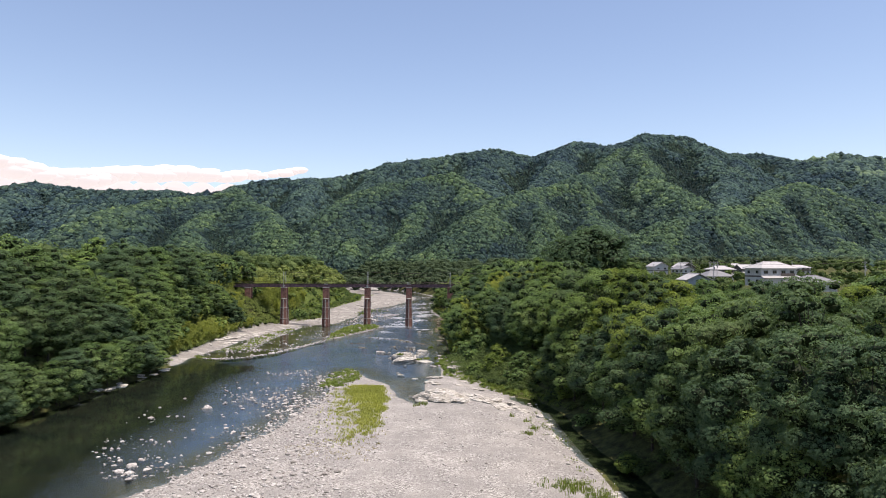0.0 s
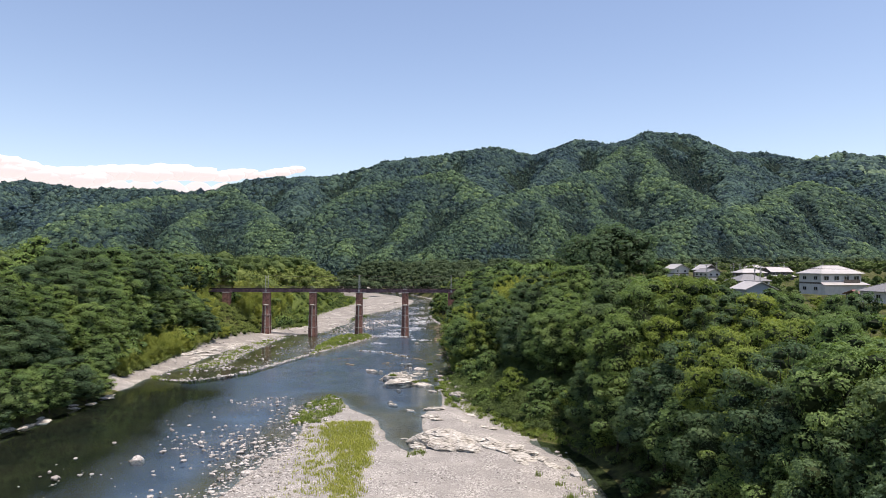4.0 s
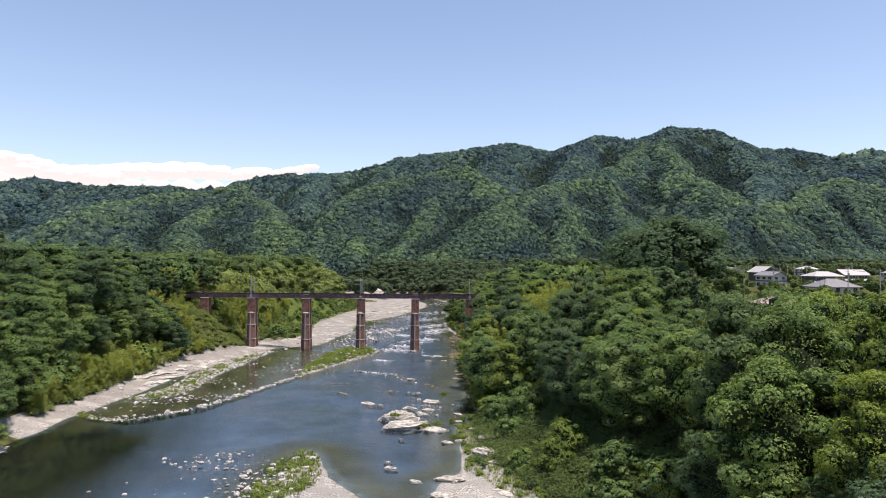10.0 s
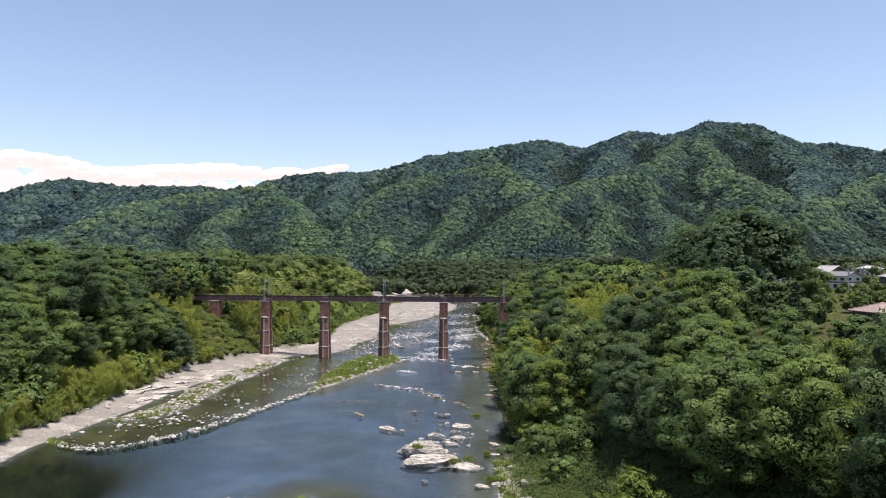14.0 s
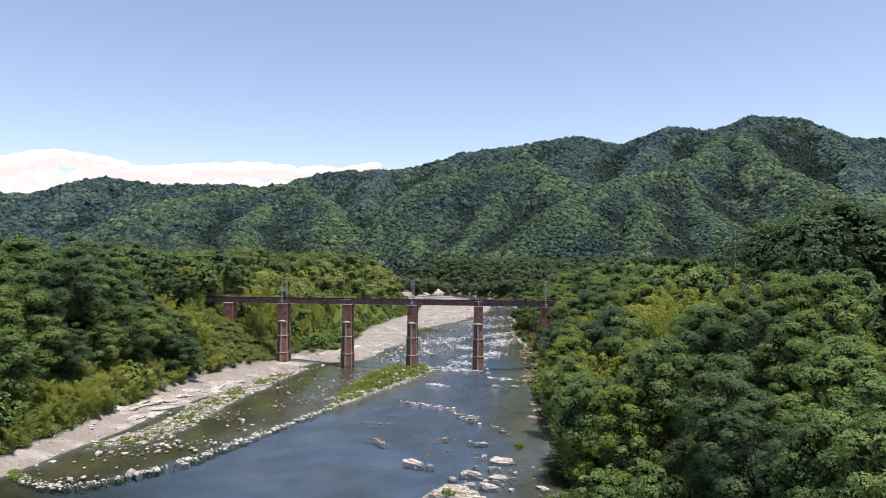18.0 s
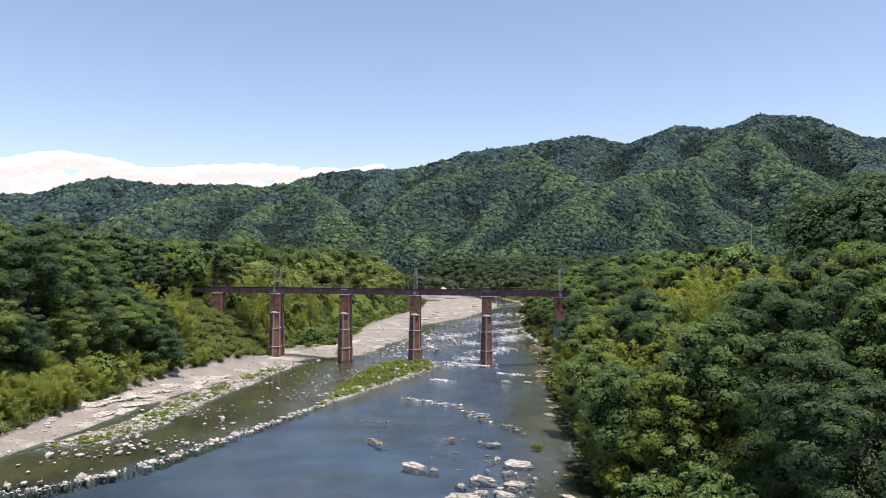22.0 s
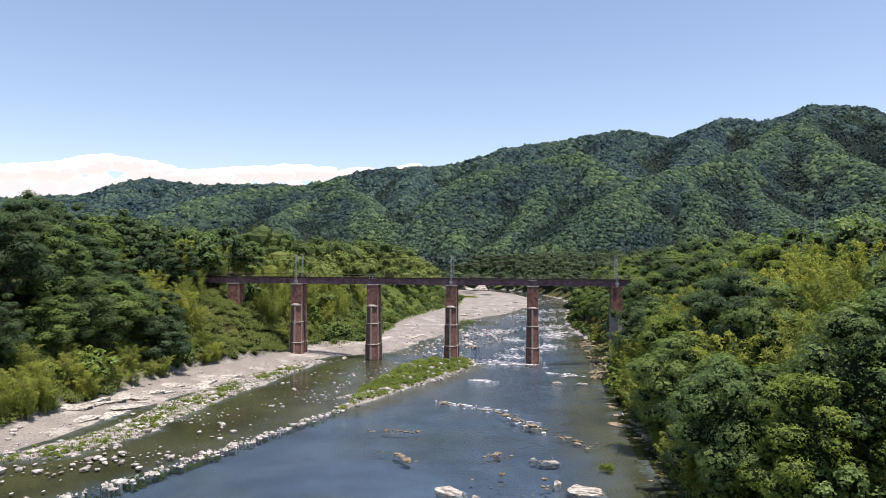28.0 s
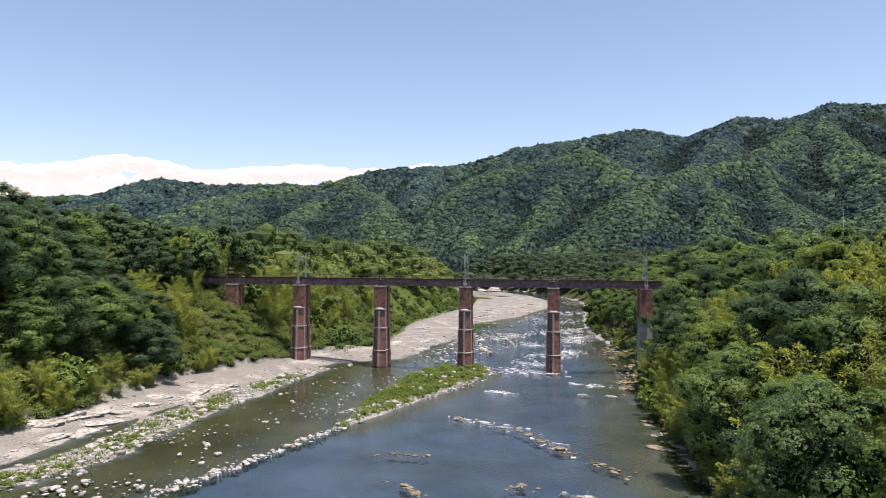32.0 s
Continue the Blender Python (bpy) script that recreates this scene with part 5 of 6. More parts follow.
# ---- rocks, stones, grass, white water ----
def rock_mesh(seed, flat=0.5, long=1.6, level=None, layers=5):
    """A weathered block of tilted beds: each bed broken back by its own amount, with cracks and a rough outline."""
    v, f = level or ICO3
    r = np.random.RandomState(seed)
    s = r.uniform(0, 50)
    p = np.sign(v) * np.abs(v) ** 0.7
    bulk = 1 + 0.34 * vnoise(v[:, 0] * 2 + s + v[:, 2], v[:, 1] * 2 + s, 1.3, 3) + 0.16 * vnoise(v[:, 0] * 7 + s, v[:, 1] * 7 - v[:, 2] * 5, 1.1, 2)
    p = p * bulk[:, None]
    tilt = np.array([r.uniform(-.5, .5), r.uniform(-.25, .25), 1.0])
    z = (p @ tilt) * layers / 2 + 0.15 * vnoise(p[:, 0] * 3 + s, p[:, 1] * 3, 1.0, 2)
    bed = np.floor(z).astype(int)
    step = (bed + np.clip((z - bed) * 2.6 - 0.8, 0, 1)) * 2 / layers
    p[:, 2] += step - z * 2 / layers
    back = r.uniform(0.78, 1.12, (40, 2))[bed % 40]
    p[:, :2] *= back
    p += r.normal(size=p.shape) * 0.022
    return mesh_np("rock", p * (long, 1, flat), f, [ROCK])


SLABS = [rock_mesh(s, 0.42, 1.7) for s in range(200, 206)]
BOULDERS = [rock_mesh(s, 0.62, 1.2, ICO2, 3) for s in range(210, 216)]
for me in BOULDERS:
    me.materials[0] = STONE_PALE


TAN_SLABS, GREY_SLABS = [me.copy() for me in SLABS], [me.copy() for me in SLABS]
for me in TAN_SLABS:
    me.materials[0] = STONE_TAN
for me in GREY_SLABS:
    me.materials[0] = STONE_PALE


def rock(x, y, size, turn, slab=True, sink=0.25, name="rock", group="river rocks", tall=1.0, label=None, beds=SLABS):
    r = np.random.RandomState(int(abs(x * 37 + y * 91) * 10) % 100000)
    me = (beds if slab else BOULDERS)[r.randint(6)]
    size *= 0.8
    bed = float(ground_height(x, y))
    z = max(bed, -0.12) + size * sink * 0.4 * tall
    half = size * tall * (0.46 if slab else 0.62)
    low = max(0.0, (z - half * 0.6) - bed)  # rooted in the bed, however deep
    label = label or ("pale layered rock slab rising from the river" if slab else "rounded white river boulder")
    ob = thing(name, label, "rock", group, data=me)
    ob.location, ob.rotation_euler, ob.scale = (x, y, z - low * 0.5), (r.uniform(-.16, .16), r.uniform(-.16, .16), radians(turn)), (size, size * r.uniform(0.7, 1.0), size * tall * (1 + low * 0.5 / half))
    return ob


rs = np.random.RandomState(21)
# the rocky islet in midstream and its neighbours: place, half length, turn, height
for x, y, half, t, h in ((67.2, -124, 4.3, -22, 2.3), (67.6, -129.8, 3.9, -8, 1.45), (71.2, -127.5, 2.6, -18, 1.1), (75.2, -131.4, 3.3, -6, .75), (74.0, -103, 2.6, -8, .7), (69.1, -110.7, 2.3, -14, .75),
                         (73.3, -112.2, 2.1, -6, .6), (68.6, -116, 1.4, -20, .6), (71.9, -116.6, 2.2, -12, .55), (58.4, -105.5, 2.4, -28, .6), (61.3, -107, .9, -20, .35), (69.8, -91.4, 1.8, -10, .45), (67.6, -90.6, .8, 0, .3),
                         (62.6, -89.3, .8, -30, .3), (65.8, -113.4, 1.0, -20, .4), (72.2, -106.6, 1.1, 10, .35), (77.5, -141.6, 1.4, -10, .6), (79.6, -140.2, .8, 0, .4), (66.8, -154.6, .9, -20, .35), (67.6, -158, 1.5, -16, .4),
                         (72.3, -30.6, 1.7, -4, .4), (77.4, -31, 1.4, -6, .35), (80.3, -116.6, 1.5, -30, .45), (83.0, -120.2, 1.2, 10, .45), (80.0, -123.5, 1.3, -12, .4), (72, -165, 1.3, -30, .35)):
    unit, h = half * (1.0 if h > 1 else 0.8) / 1.36, h * (1.0 if h > 1 else 0.72)
    rock(x, y, unit, t, True, 0.1, tall=h / (unit * 0.40))
for k in range(26):
    x, y = 73 + rs.normal() * 4, -113 + rs.normal() * 9
    rock(x, y, rs.gamma(2, 0.10) + 0.2, rs.uniform(-60, 20), rs.rand() < 0.6, 0.25, tall=rs.uniform(.7, 1.1), label="small pale rock beside the midstream islet")
# bedrock at the head of the gravel bar: tilted beds that all run the same way
for x, y, s, t, h in ((75.0, -195.4, 2.5, -44, .95), (78.2, -194.2, 3.3, -48, .85), (81.2, -196.2, 3.5, -52, .70), (79.0, -199.0, 2.8, -46, .62), (82.4, -201.0, 2.6, -50, .55), (77.2, -190.8, 1.9, -40, .70),
                      (81.6, -191.6, 2.2, -44, .55), (74.0, -197.4, 1.2, -30, .8), (84.6, -195.2, 1.6, -50, .5), (88.6, -197.2, 1.8, -46, .55), (91.0, -199.6, 2.1, -50, .5), (93.6, -202.6, 1.9, -54, .5), (89.8, -203.0, 1.7, -48, .5),
                      (92.4, -206.2, 1.9, -52, .45), (95.2, -206.0, 1.4, -58, .5), (87.6, -201.0, 1.4, -46, .5), (91.6, -209.4, 1.2, -50, .45), (86.2, -198.6, 1.3, -44, .5), (96.8, -210.0, 1.2, -60, .5),
                      (77.6, -164.6, 1.9, -30, .6), (76.4, -172.6, 1.6, -36, .6), (78.0, -176.0, 1.1, -30, .5), (71.4, -190.3, .6, -10, .5), (85.4, -171.0, 1.3, -40, .4), (84.0, -179.5, 1.0, -40, .4), (88.4, -183.0, 1.5, -44, .4),
                      (86.0, -143.5, 1.9, -34, 1.1), (84.4, -152.9, 2.2, -40, 1.0), (86.3, -157.8, 1.5, -30, .8), (85.8, -130.3, 1.7, 10, .5), (84.2, -134, 1.4, -20, .6)):
    rock(x, y, s, t, True, 0.2, tall=h * (1.65 if y < -189 and x < 85 else 1.4), label="pale weathered bedrock ledge beside the gravel", group="bank rocks")
# ledges along the foot of the banks
for k in range(26):
    y = rs.uniform(-112, -12)
    rock(float(by_y(RIGHT_WATER, y)) - rs.uniform(-1.5, 3.5), y, rs.uniform(0.5, 1.5), rs.uniform(-70, -20), True, 0.1, tall=rs.uniform(.3, .55), label="tan rock ledge at the wooded water's edge", group="bank rocks", beds=TAN_SLABS)
for k in range(30):
    y = rs.uniform(-84, -36)
    x = float(by_y(LEFT_WATER, y)) - rs.uniform(0.5, 8)
    rock(x, y, rs.uniform(0.8, 2.6), rs.uniform(30, 70), True, -0.55, tall=rs.uniform(.35, .7), label="pale bedrock slab on the sandy bank", group="bank rocks")
for k in range(9):
    y = rs.uniform(-188, -146)
    rock(float(by_y(LEFT_WATER, y)) - rs.uniform(-1.5, 1.5), y, rs.uniform(0.8, 2.0), rs.uniform(40, 80), True, 0.2, tall=rs.uniform(.4, .7), label="pale rock at the shaded water's edge", group="bank rocks")
for k in range(24):
    y = rs.uniform(12, 250)
    x = float(by_y(LEFT_WATER, y)) - rs.uniform(1, 18)
    rock(x, y, rs.uniform(1.0, 3.2), rs.uniform(20, 60), True, -0.4, tall=rs.uniform(.3, .6), label="pale flat rock on the far gravel bank", group="bank rocks")
for x, y, s, h in ((2, 440, 9, 1.5), (-5, 446, 8, 1.2), (8, 436, 8, 1.3), (14, 432, 6, 1.0), (-10, 448, 5, 1.0), (4, 432, 5, .8)):
    rock(x, y, s, -14, True, 0.3, tall=h, label="grey rock outcrop on the upstream shore", group="upstream outcrop", beds=GREY_SLABS)
for x, y, s in ((17, 22, 1.6), (14, 27, 1.5), (19, 17, 1.1)):
    rock(x, y, s, 40, True, 0.3, tall=1.0, label="grey boulder below the grassy bank", group="bank rocks")
rock(25.2, -204, 1.15, 20, False, 0.3, name="boulder", tall=.9, label="large white boulder standing in the shallows")


def along(pts, t):
    p = np.array(pts, float)
    d = np.r_[0, np.cumsum(np.hypot(*np.diff(p, axis=0).T))]
    return np.stack([np.interp(t * d[-1], d, p[:, 0]), np.interp(t * d[-1], d, p[:, 1])], -1)


WEIR = [(-6, -120), (0.5, -123.3), (7, -124), (11, -121.5), (15, -115.5), (19.3, -108), (22, -99), (25.3, -90), (28.5, -79), (32, -68), (33.6, -61)]
for k in range(230):
    (x, y), = along(WEIR, np.array([k / 229]))
    rock(x + rs.normal() * 0.55, y + rs.normal() * 0.6, rs.uniform(0.10, 0.24) + 0.42 * rs.beta(1, 3.5), rs.uniform(0, 180), False, 0.2, name="boulder", group="boulders of the low weir")

STONE_V, STONE_F = ICO1


def stones(name, pts, sizes, label, mat=STONE_PALE, flat=0.55, lift=0.0, seed=3):
    """Many small stones as one mesh, each resting on the ground or standing out of the water."""
    r = np.random.RandomState(seed)
    pts = np.asarray(pts, float)
    n = len(pts)
    z = np.maximum(ground_height(pts[:, 0], pts[:, 1]), -0.10) + lift
    size = np.asarray(sizes)[:, None, None] * r.uniform(0.7, 1.3, (n, 1, 3)) * (1, 1, flat)
    v = STONE_V[None] * r.uniform(0.75, 1.2, (n, len(STONE_V), 1)) * size
    a = r.uniform(0, math.tau, n)[:, None]
    v = np.stack([v[..., 0] * np.cos(a) - v[..., 1] * np.sin(a), v[..., 0] * np.sin(a) + v[..., 1] * np.cos(a), v[..., 2]], -1)
    v += np.stack([pts[:, 0], pts[:, 1], z + np.asarray(sizes) * flat * 0.35], -1)[:, None]
    f = STONE_F[None] + (np.arange(n) * len(STONE_V))[:, None, None]
    return tagged(new(name, mesh_np(name, v.reshape(-1, 3), f.reshape(-1, 3), [mat])), label, "stones", kind="stuff")


def in_poly(poly, n, r, margin=0.0):
    p = np.array(poly, float)
    lo, hi, got = p.min(0), p.max(0), []
    while len(got) < n:
        q = r.uniform(lo, hi, (n * 3, 2))
        got += q[inside(poly, q[:, 0], q[:, 1]) > margin].tolist()
    return np.array(got[:n])


SHALLOWS = [(26, -255), (38, -256), (46, -228), (51, -198), (52, -158), (42, -148), (27, -152), (20, -170), (12, -200), (14, -235)]
q = in_poly(SHALLOWS, 3800, rs)
q = q[rs.rand(len(q)) < np.clip(0.15 + 0.9 * vnoise(q[:, 0], q[:, 1], 9, 2) + (q[:, 0] - 26) / 46, 0.03, 1)]
stones("shallows_stones", q, rs.gamma(1.4, 0.115, len(q)) + 0.07, "pale stones breaking the surface of the shallows")
BEACH = [(24, -300), (33, -262), (40, -244), (41, -228), (45, -191), (52, -185), (54, -215), (60, -245), (64, -270), (64, -300)]
q = in_poly(BEACH, 4200, rs)
stones("beach_stones", q, rs.gamma(2.6, 0.06, len(q)) + 0.05, "coarse pale stones on the river side of the gravel bar", seed=5)
q = in_poly([(60, -300), (56, -240), (68, -195), (73, -199), (96, -210), (101, -256), (103, -300)], 1500, rs)
stones("bar_stones", q, rs.gamma(2.2, 0.035, len(q)) + 0.04, "small stones on the gravel bar", seed=6)
q = in_poly(POOL, 2500, rs)
q = q[rs.rand(len(q)) < np.clip(0.25 + 0.9 * vnoise(q[:, 0], q[:, 1], 11, 2) + 1.1 * np.clip(1.2 - np.hypot((q[:, 0] - 5) / 8, (q[:, 1] + 101) / 9), 0, .9), 0.04, 1)]
stones("pool_stones", q, rs.gamma(1.5, 0.085, len(q)) + 0.06 + 0.22 * (rs.rand(len(q)) < 0.35) * (np.hypot(q[:, 0] - 5, q[:, 1] + 102) < 9), "white stones scattered through the shallow side channel", seed=7)
q = in_poly(SHORE_STRIP, 1900, rs)
q = q[rs.rand(len(q)) < np.clip((q[:, 0] - by_y(LEFT_WATER, q[:, 1]) + 3) / 10 + vnoise(q[:, 0], q[:, 1], 6, 2) * 0.5, 0.05, 1)]
stones("shore_stones", q, rs.gamma(1.5, 0.12, len(q)) + 0.06, "pale stones along the grassy shore strip", seed=8)
q = np.concatenate([in_poly(GRASS_ISLAND, 200, rs), along([(29, -55), (38, -48), (45, -31), (51, -8), (49, 2)], rs.rand(420)) + rs.normal(size=(420, 2)) * 0.8])
stones("island_stones", q, rs.gamma(2.6, 0.07, len(q)) + 0.08, "pale stones edging the grassy islet", seed=9)
q = in_poly([(26, 6), (33, 60), (32, 118), (50, 168), (62, 150), (58, 90), (52, 40), (50, 8)], 900, rs)
q = q[rs.rand(len(q)) < np.clip(0.2 + 1.2 * vnoise(q[:, 0], q[:, 1], 16, 2), 0.03, 1)]
stones("upstream_stones", q, rs.gamma(3, 0.12, len(q)) + 0.12, "pale stones in the riffle beyond the bridge", seed=10)
y = rs.uniform(-120, 240, 1500)
q = np.stack([by_y(LEFT_WATER, y) - rs.uniform(-1, 1, 1500) ** 2 * np.maximum(by_y(LEFT_WATER, y) - by_y(LEFT_FOOT, y), 3), y], 1)
stones("bank_stones", q, rs.gamma(2.2, 0.07, len(q)) + 0.05, "loose stones on the sandy bank", seed=11)
q = np.concatenate([along(p, rs.rand(n)) + rs.normal(size=(n, 2)) * w for p, n, w in (
    ([(49, -55.3), (55, -59.5), (61.8, -63), (67, -71), (71.7, -78), (76, -83)], 190, (0.7, 0.8)), ([(64, -68), (69, -75)], 60, 0.8), ([(46.4, -90.5), (48.7, -91.4), (51.8, -94.7)], 50, 0.35), ([(40.2, -80), (49.5, -78.7)], 30, 0.6),
    ([(60, -89), (64, -90)], 24, 0.8), ([(76, -105), (84, -128)], 60, 2.0), ([(60, -100), (78, -104)], 30, 2.5), ([(72.8, 74), (79.3, 36), (84, 14)], 160, 1.8), ([(83, -60), (84, -110)], 130, 1.6))])
stones("ledge_stones", q, rs.gamma(2.0, 0.07, len(q)) + 0.07, "brownish stones just breaking the main channel", STONE_TAN, seed=12, flat=0.45)


def foam(name, areas, label):
    r = np.random.RandomState(33)
    pts = np.concatenate([along(p, r.rand(n)) + r.normal(size=(n, 2)) * w for p, n, w in areas])
    n = len(pts)
    v = STONE_V[None] * r.uniform(0.4, 1.5, (n, len(STONE_V), 1)) * np.stack([r.gamma(1.5, 0.30, n) + 0.08, r.gamma(1.3, 0.08, n) + 0.04, np.full(n, 0.045)], -1)[:, None]
    a = r.normal(size=(n, 1)) * 0.45
    v = np.stack([v[..., 0] * np.cos(a) - v[..., 1] * np.sin(a), v[..., 0] * np.sin(a) + v[..., 1] * np.cos(a), v[..., 2]], -1)
    v += np.stack([pts[:, 0], pts[:, 1], np.full(n, 0.01)], -1)[:, None]
    f = STONE_F[None] + (np.arange(n) * len(STONE_V))[:, None, None]
    tagged(new(name, mesh_np(name, v.reshape(-1, 3), f.reshape(-1, 3), [FOAM])), label, "rapids", kind="stuff")


foam("white_water", [([(52, 0), (58, -2), (65, -5)], 170, (2.4, 2.6)), ([(54, -30), (57, -32)], 26, (1.2, .8)), ([(48.5, -55), (54, -58), (61, -62)], 26, (1.2, 1.0)), ([(63, -66), (70, -76)], 8, (.8, .8)), ([(56, 12), (66, 8)], 90, (2.5, 3.5)),
                     ([(62, 24), (72, 40)], 170, (3, 4)), ([(46, 66), (57, 88)], 90, (2, 4)), ([(70, 62), (77, 84)], 220, (2.5, 5)), ([(62, 90), (76, 110)], 160, (3, 6)), ([(52, 170), (64, 140), (78, 150)], 160, (3, 8)),
                     ([(62, 190), (82, 210)], 140, (4, 10)), ([(60, 250), (80, 330)], 120, (5, 16)), ([(69, -18), (78, -20)], 30, (1.5, 1.2)), ([(60, 50), (56, 58)], 80, (2, 3))],
     "white broken water below the rapids")


def grass(name, pts, height, mat, label, blades=6, seed=3, spread=0.22, z=None):
    """Tufts of upright blades as one mesh."""
    r = np.random.RandomState(seed)
    n = len(pts)
    z = ground_height(pts[:, 0], pts[:, 1]) if z is None else z
    base = np.repeat(np.stack([pts[:, 0], pts[:, 1], z - 0.03], -1), blades, 0)
    m = n * blades
    base[:, :2] += r.normal(size=(m, 2)) * spread
    h = height * np.repeat(r.uniform(0.55, 1.25, n), blades) * r.uniform(0.6, 1.2, m)
    a, lean = r.uniform(0, math.tau, m), r.uniform(0.1, 0.6, m) * h
    side = np.stack([-np.sin(a), np.cos(a), np.zeros(m)], -1) * (0.022 + 0.028 * h)[:, None]
    tip = base + np.stack([np.cos(a) * lean, np.sin(a) * lean, h], -1)
    midp = base + np.stack([np.cos(a) * lean * 0.3, np.sin(a) * lean * 0.3, h * 0.6], -1)
    v = np.stack([base - side, base + side, midp + side * 0.8, tip, midp - side * 0.8], 1).reshape(-1, 3)
    i = np.arange(m)[:, None] * 5
    f = np.concatenate([i + [0, 1, 2], i + [0, 2, 4], i + [4, 2, 3]])
    tagged(new(name, mesh_np(name, v, f, [mat])), label, "grass", kind="stuff")


q = in_poly(GRASS_PATCH, 15000, rs, -2.5)
deep = inside(GRASS_PATCH, q[:, 0], q[:, 1]) + 2.4 * vnoise(q[:, 0], q[:, 1], 7, 3)
thick = np.clip(deep / 2.6, 0, 1) * np.clip((q[:, 1] + 215) / 40 + (q[:, 0] - 57) / 7 + 0.9 * vnoise(q[:, 0], q[:, 1], 1.3, 2), 0.04, 1)
q = q[rs.rand(len(q)) < thick + 0.012]
grass("reed_grass", q, 0.52, GRASS, "bright yellow-green reed grass on the gravel bar", 5)
POINT = [(46, -178), (54, -178), (57, -164), (54, -151), (50, -147), (46, -156)]
q = in_poly(POINT, 1300, rs)
q = q[rs.rand(len(q)) < np.clip(0.55 + 1.2 * vnoise(q[:, 0], q[:, 1], 6, 2), 0.1, 1)]
grass("point_shrubs", q, 0.6, WEED, "green scrub on the point of the gravel bar", 7, 4)
q = in_poly(GRASS_ISLAND, 1500, rs, -0.3)
grass("islet_grass", q, 0.5, WEED, "green weeds and grass on the islet at the pier", 7, 5)
q = in_poly(SHORE_STRIP, 2600, rs)
q = q[rs.rand(len(q)) < np.clip(0.4 + (q[:, 0] - by_y(LEFT_WATER, q[:, 1])) / 20 + 1.6 * vnoise(q[:, 0], q[:, 1], 8, 2), 0.05, 1)]
grass("shore_grass", q, 0.45, WEED, "patchy green weeds along the shore strip", 6, 6)
q = along(WEIR, rs.rand(200)) + rs.normal(size=(200, 2)) * 0.5
q = q[vnoise(q[:, 0], q[:, 1], 7, 2) > 0.02]
grass("weir_grass", q, 0.9, WEED, "tufts of green weed growing on the weir", 10, 7, 0.4)
y = rs.uniform(-110, 25, 700)
q = np.stack([by_y(LEFT_FOOT, y) + rs.normal(size=700) * 0.8, y], 1)
grass("bank_grass", q, 0.32, WEED, "tall grass along the top of the sandy bank", 6, 8)
y = rs.uniform(10, 320, 3600)
q = np.stack([by_y(LEFT_FOOT, y) + rs.uniform(-32, 10, 3600), y], 1)
grass("slope_grass", q, 1.0, WEED, "long green grass on the bank beyond the bridge", 5, 9, 0.6)
q = np.concatenate([rs.normal(size=(420, 2)) * (4.5, 4.0) + (40, 122), rs.normal(size=(160, 2)) * (3, 5) + (17, 290), rs.normal(size=(120, 2)) * (2, 6) + (34, 90)])
grass("far_bar_grass", q, 0.9, WEED, "green grass patches on the far gravel bank", 7, 24, 0.5)
y = rs.uniform(-205, -118, 2200)
q = np.stack([by_y(RIGHT_WATER, y) + rs.uniform(-3.5, 3.0, 2200), y], 1)
q = q[ground_height(q[:, 0], q[:, 1]) > 0.05]
grass("right_bank_grass", q, 0.42, WEED, "green grass and weeds at the foot of the wooded bank", 6, 10)
q = np.concatenate([rs.normal(size=(130, 2)) * (2.4, 1.8) + (97, -261), rs.normal(size=(60, 2)) * (1.2, 1.4) + (100, -265), rs.normal(size=(16, 2)) * .5 + (96.4, -225.4), rs.normal(size=(14, 2)) * .45 + (94.7, -230.6), rs.normal(size=(8, 2)) * .35 + (96.1, -219.9), rs.normal(size=(6, 2)) * .3 + (93.4, -216), rs.normal(size=(24, 2)) * (.9, .9) + (74, -201.5),
                    rs.normal(size=(30, 2)) * .8 + (82, -131)])
grass("bar_tufts", q, 0.7, WEED, "scattered green tufts on gravel and rocks", 8, 11)
q = in_poly([(50, -240), (68, -228), (66, -250), (52, -246)], 120, rs)
grass("dry_tufts", q, 0.4, GRASS_DRY, "sparse yellowing tufts on the gravel", 7, 12)
for x, y, h in ((18.2, -108.3, 1.0), (18.9, -106.8, 1.2), (19.6, -105.6, 1.1), (20.4, -104, 1.2), (21.2, -102.5, 1.0), (21.9, -101, .9), (23.2, -97, 1.1), (14.7, -114.6, .7), (29, -78, .7), (-5, -120, 1.1), (-3.5, -120.8, .9), (12.5, -118.5, .5)):
    plant("bush", x, y, h, rs, group="weir shrubs")
undergrowth("islet_scrub", in_poly(GRASS_ISLAND, 240, rs, 0.2), 86, WEED, (0.25, 0.9), "leafy green scrub on the islet at the pier", 0.3)
undergrowth("point_scrub", in_poly(POINT, 50, rs, 0.3), 87, WEED, (0.3, 0.8), "leafy green scrub on the point of the bar", 0.3)
q = np.concatenate([in_poly(POINT, 110, rs), in_poly(GRASS_ISLAND, 120, rs)])
stones("tuft_stones", q, rs.gamma(1.5, 0.15, len(q)) + 0.1, "pale stones among the weeds", seed=15)
q = in_poly(RIGHT_SHOAL, 3400, rs, 0.3)
q = q[vnoise(q[:, 0], q[:, 1], 6, 3) > -0.12]
undergrowth("shoal_scrub", in_poly(RIGHT_SHOAL, 170, rs, 0.6), 89, WEED, (0.25, 0.8), "yellow-green scrub below the wooded bank", 0.3)
grass("shoal_grass", q, 0.38, WEED, "green grass and weeds below the wooded bank", 6, 14)
y = rs.uniform(-30, 60, 420)
q = np.stack([by_y(RIGHT_WATER, y) + rs.uniform(-5, 1.5, 420), y], 1)
q = q[vnoise(q[:, 0], q[:, 1], 8, 2) > 0.0]
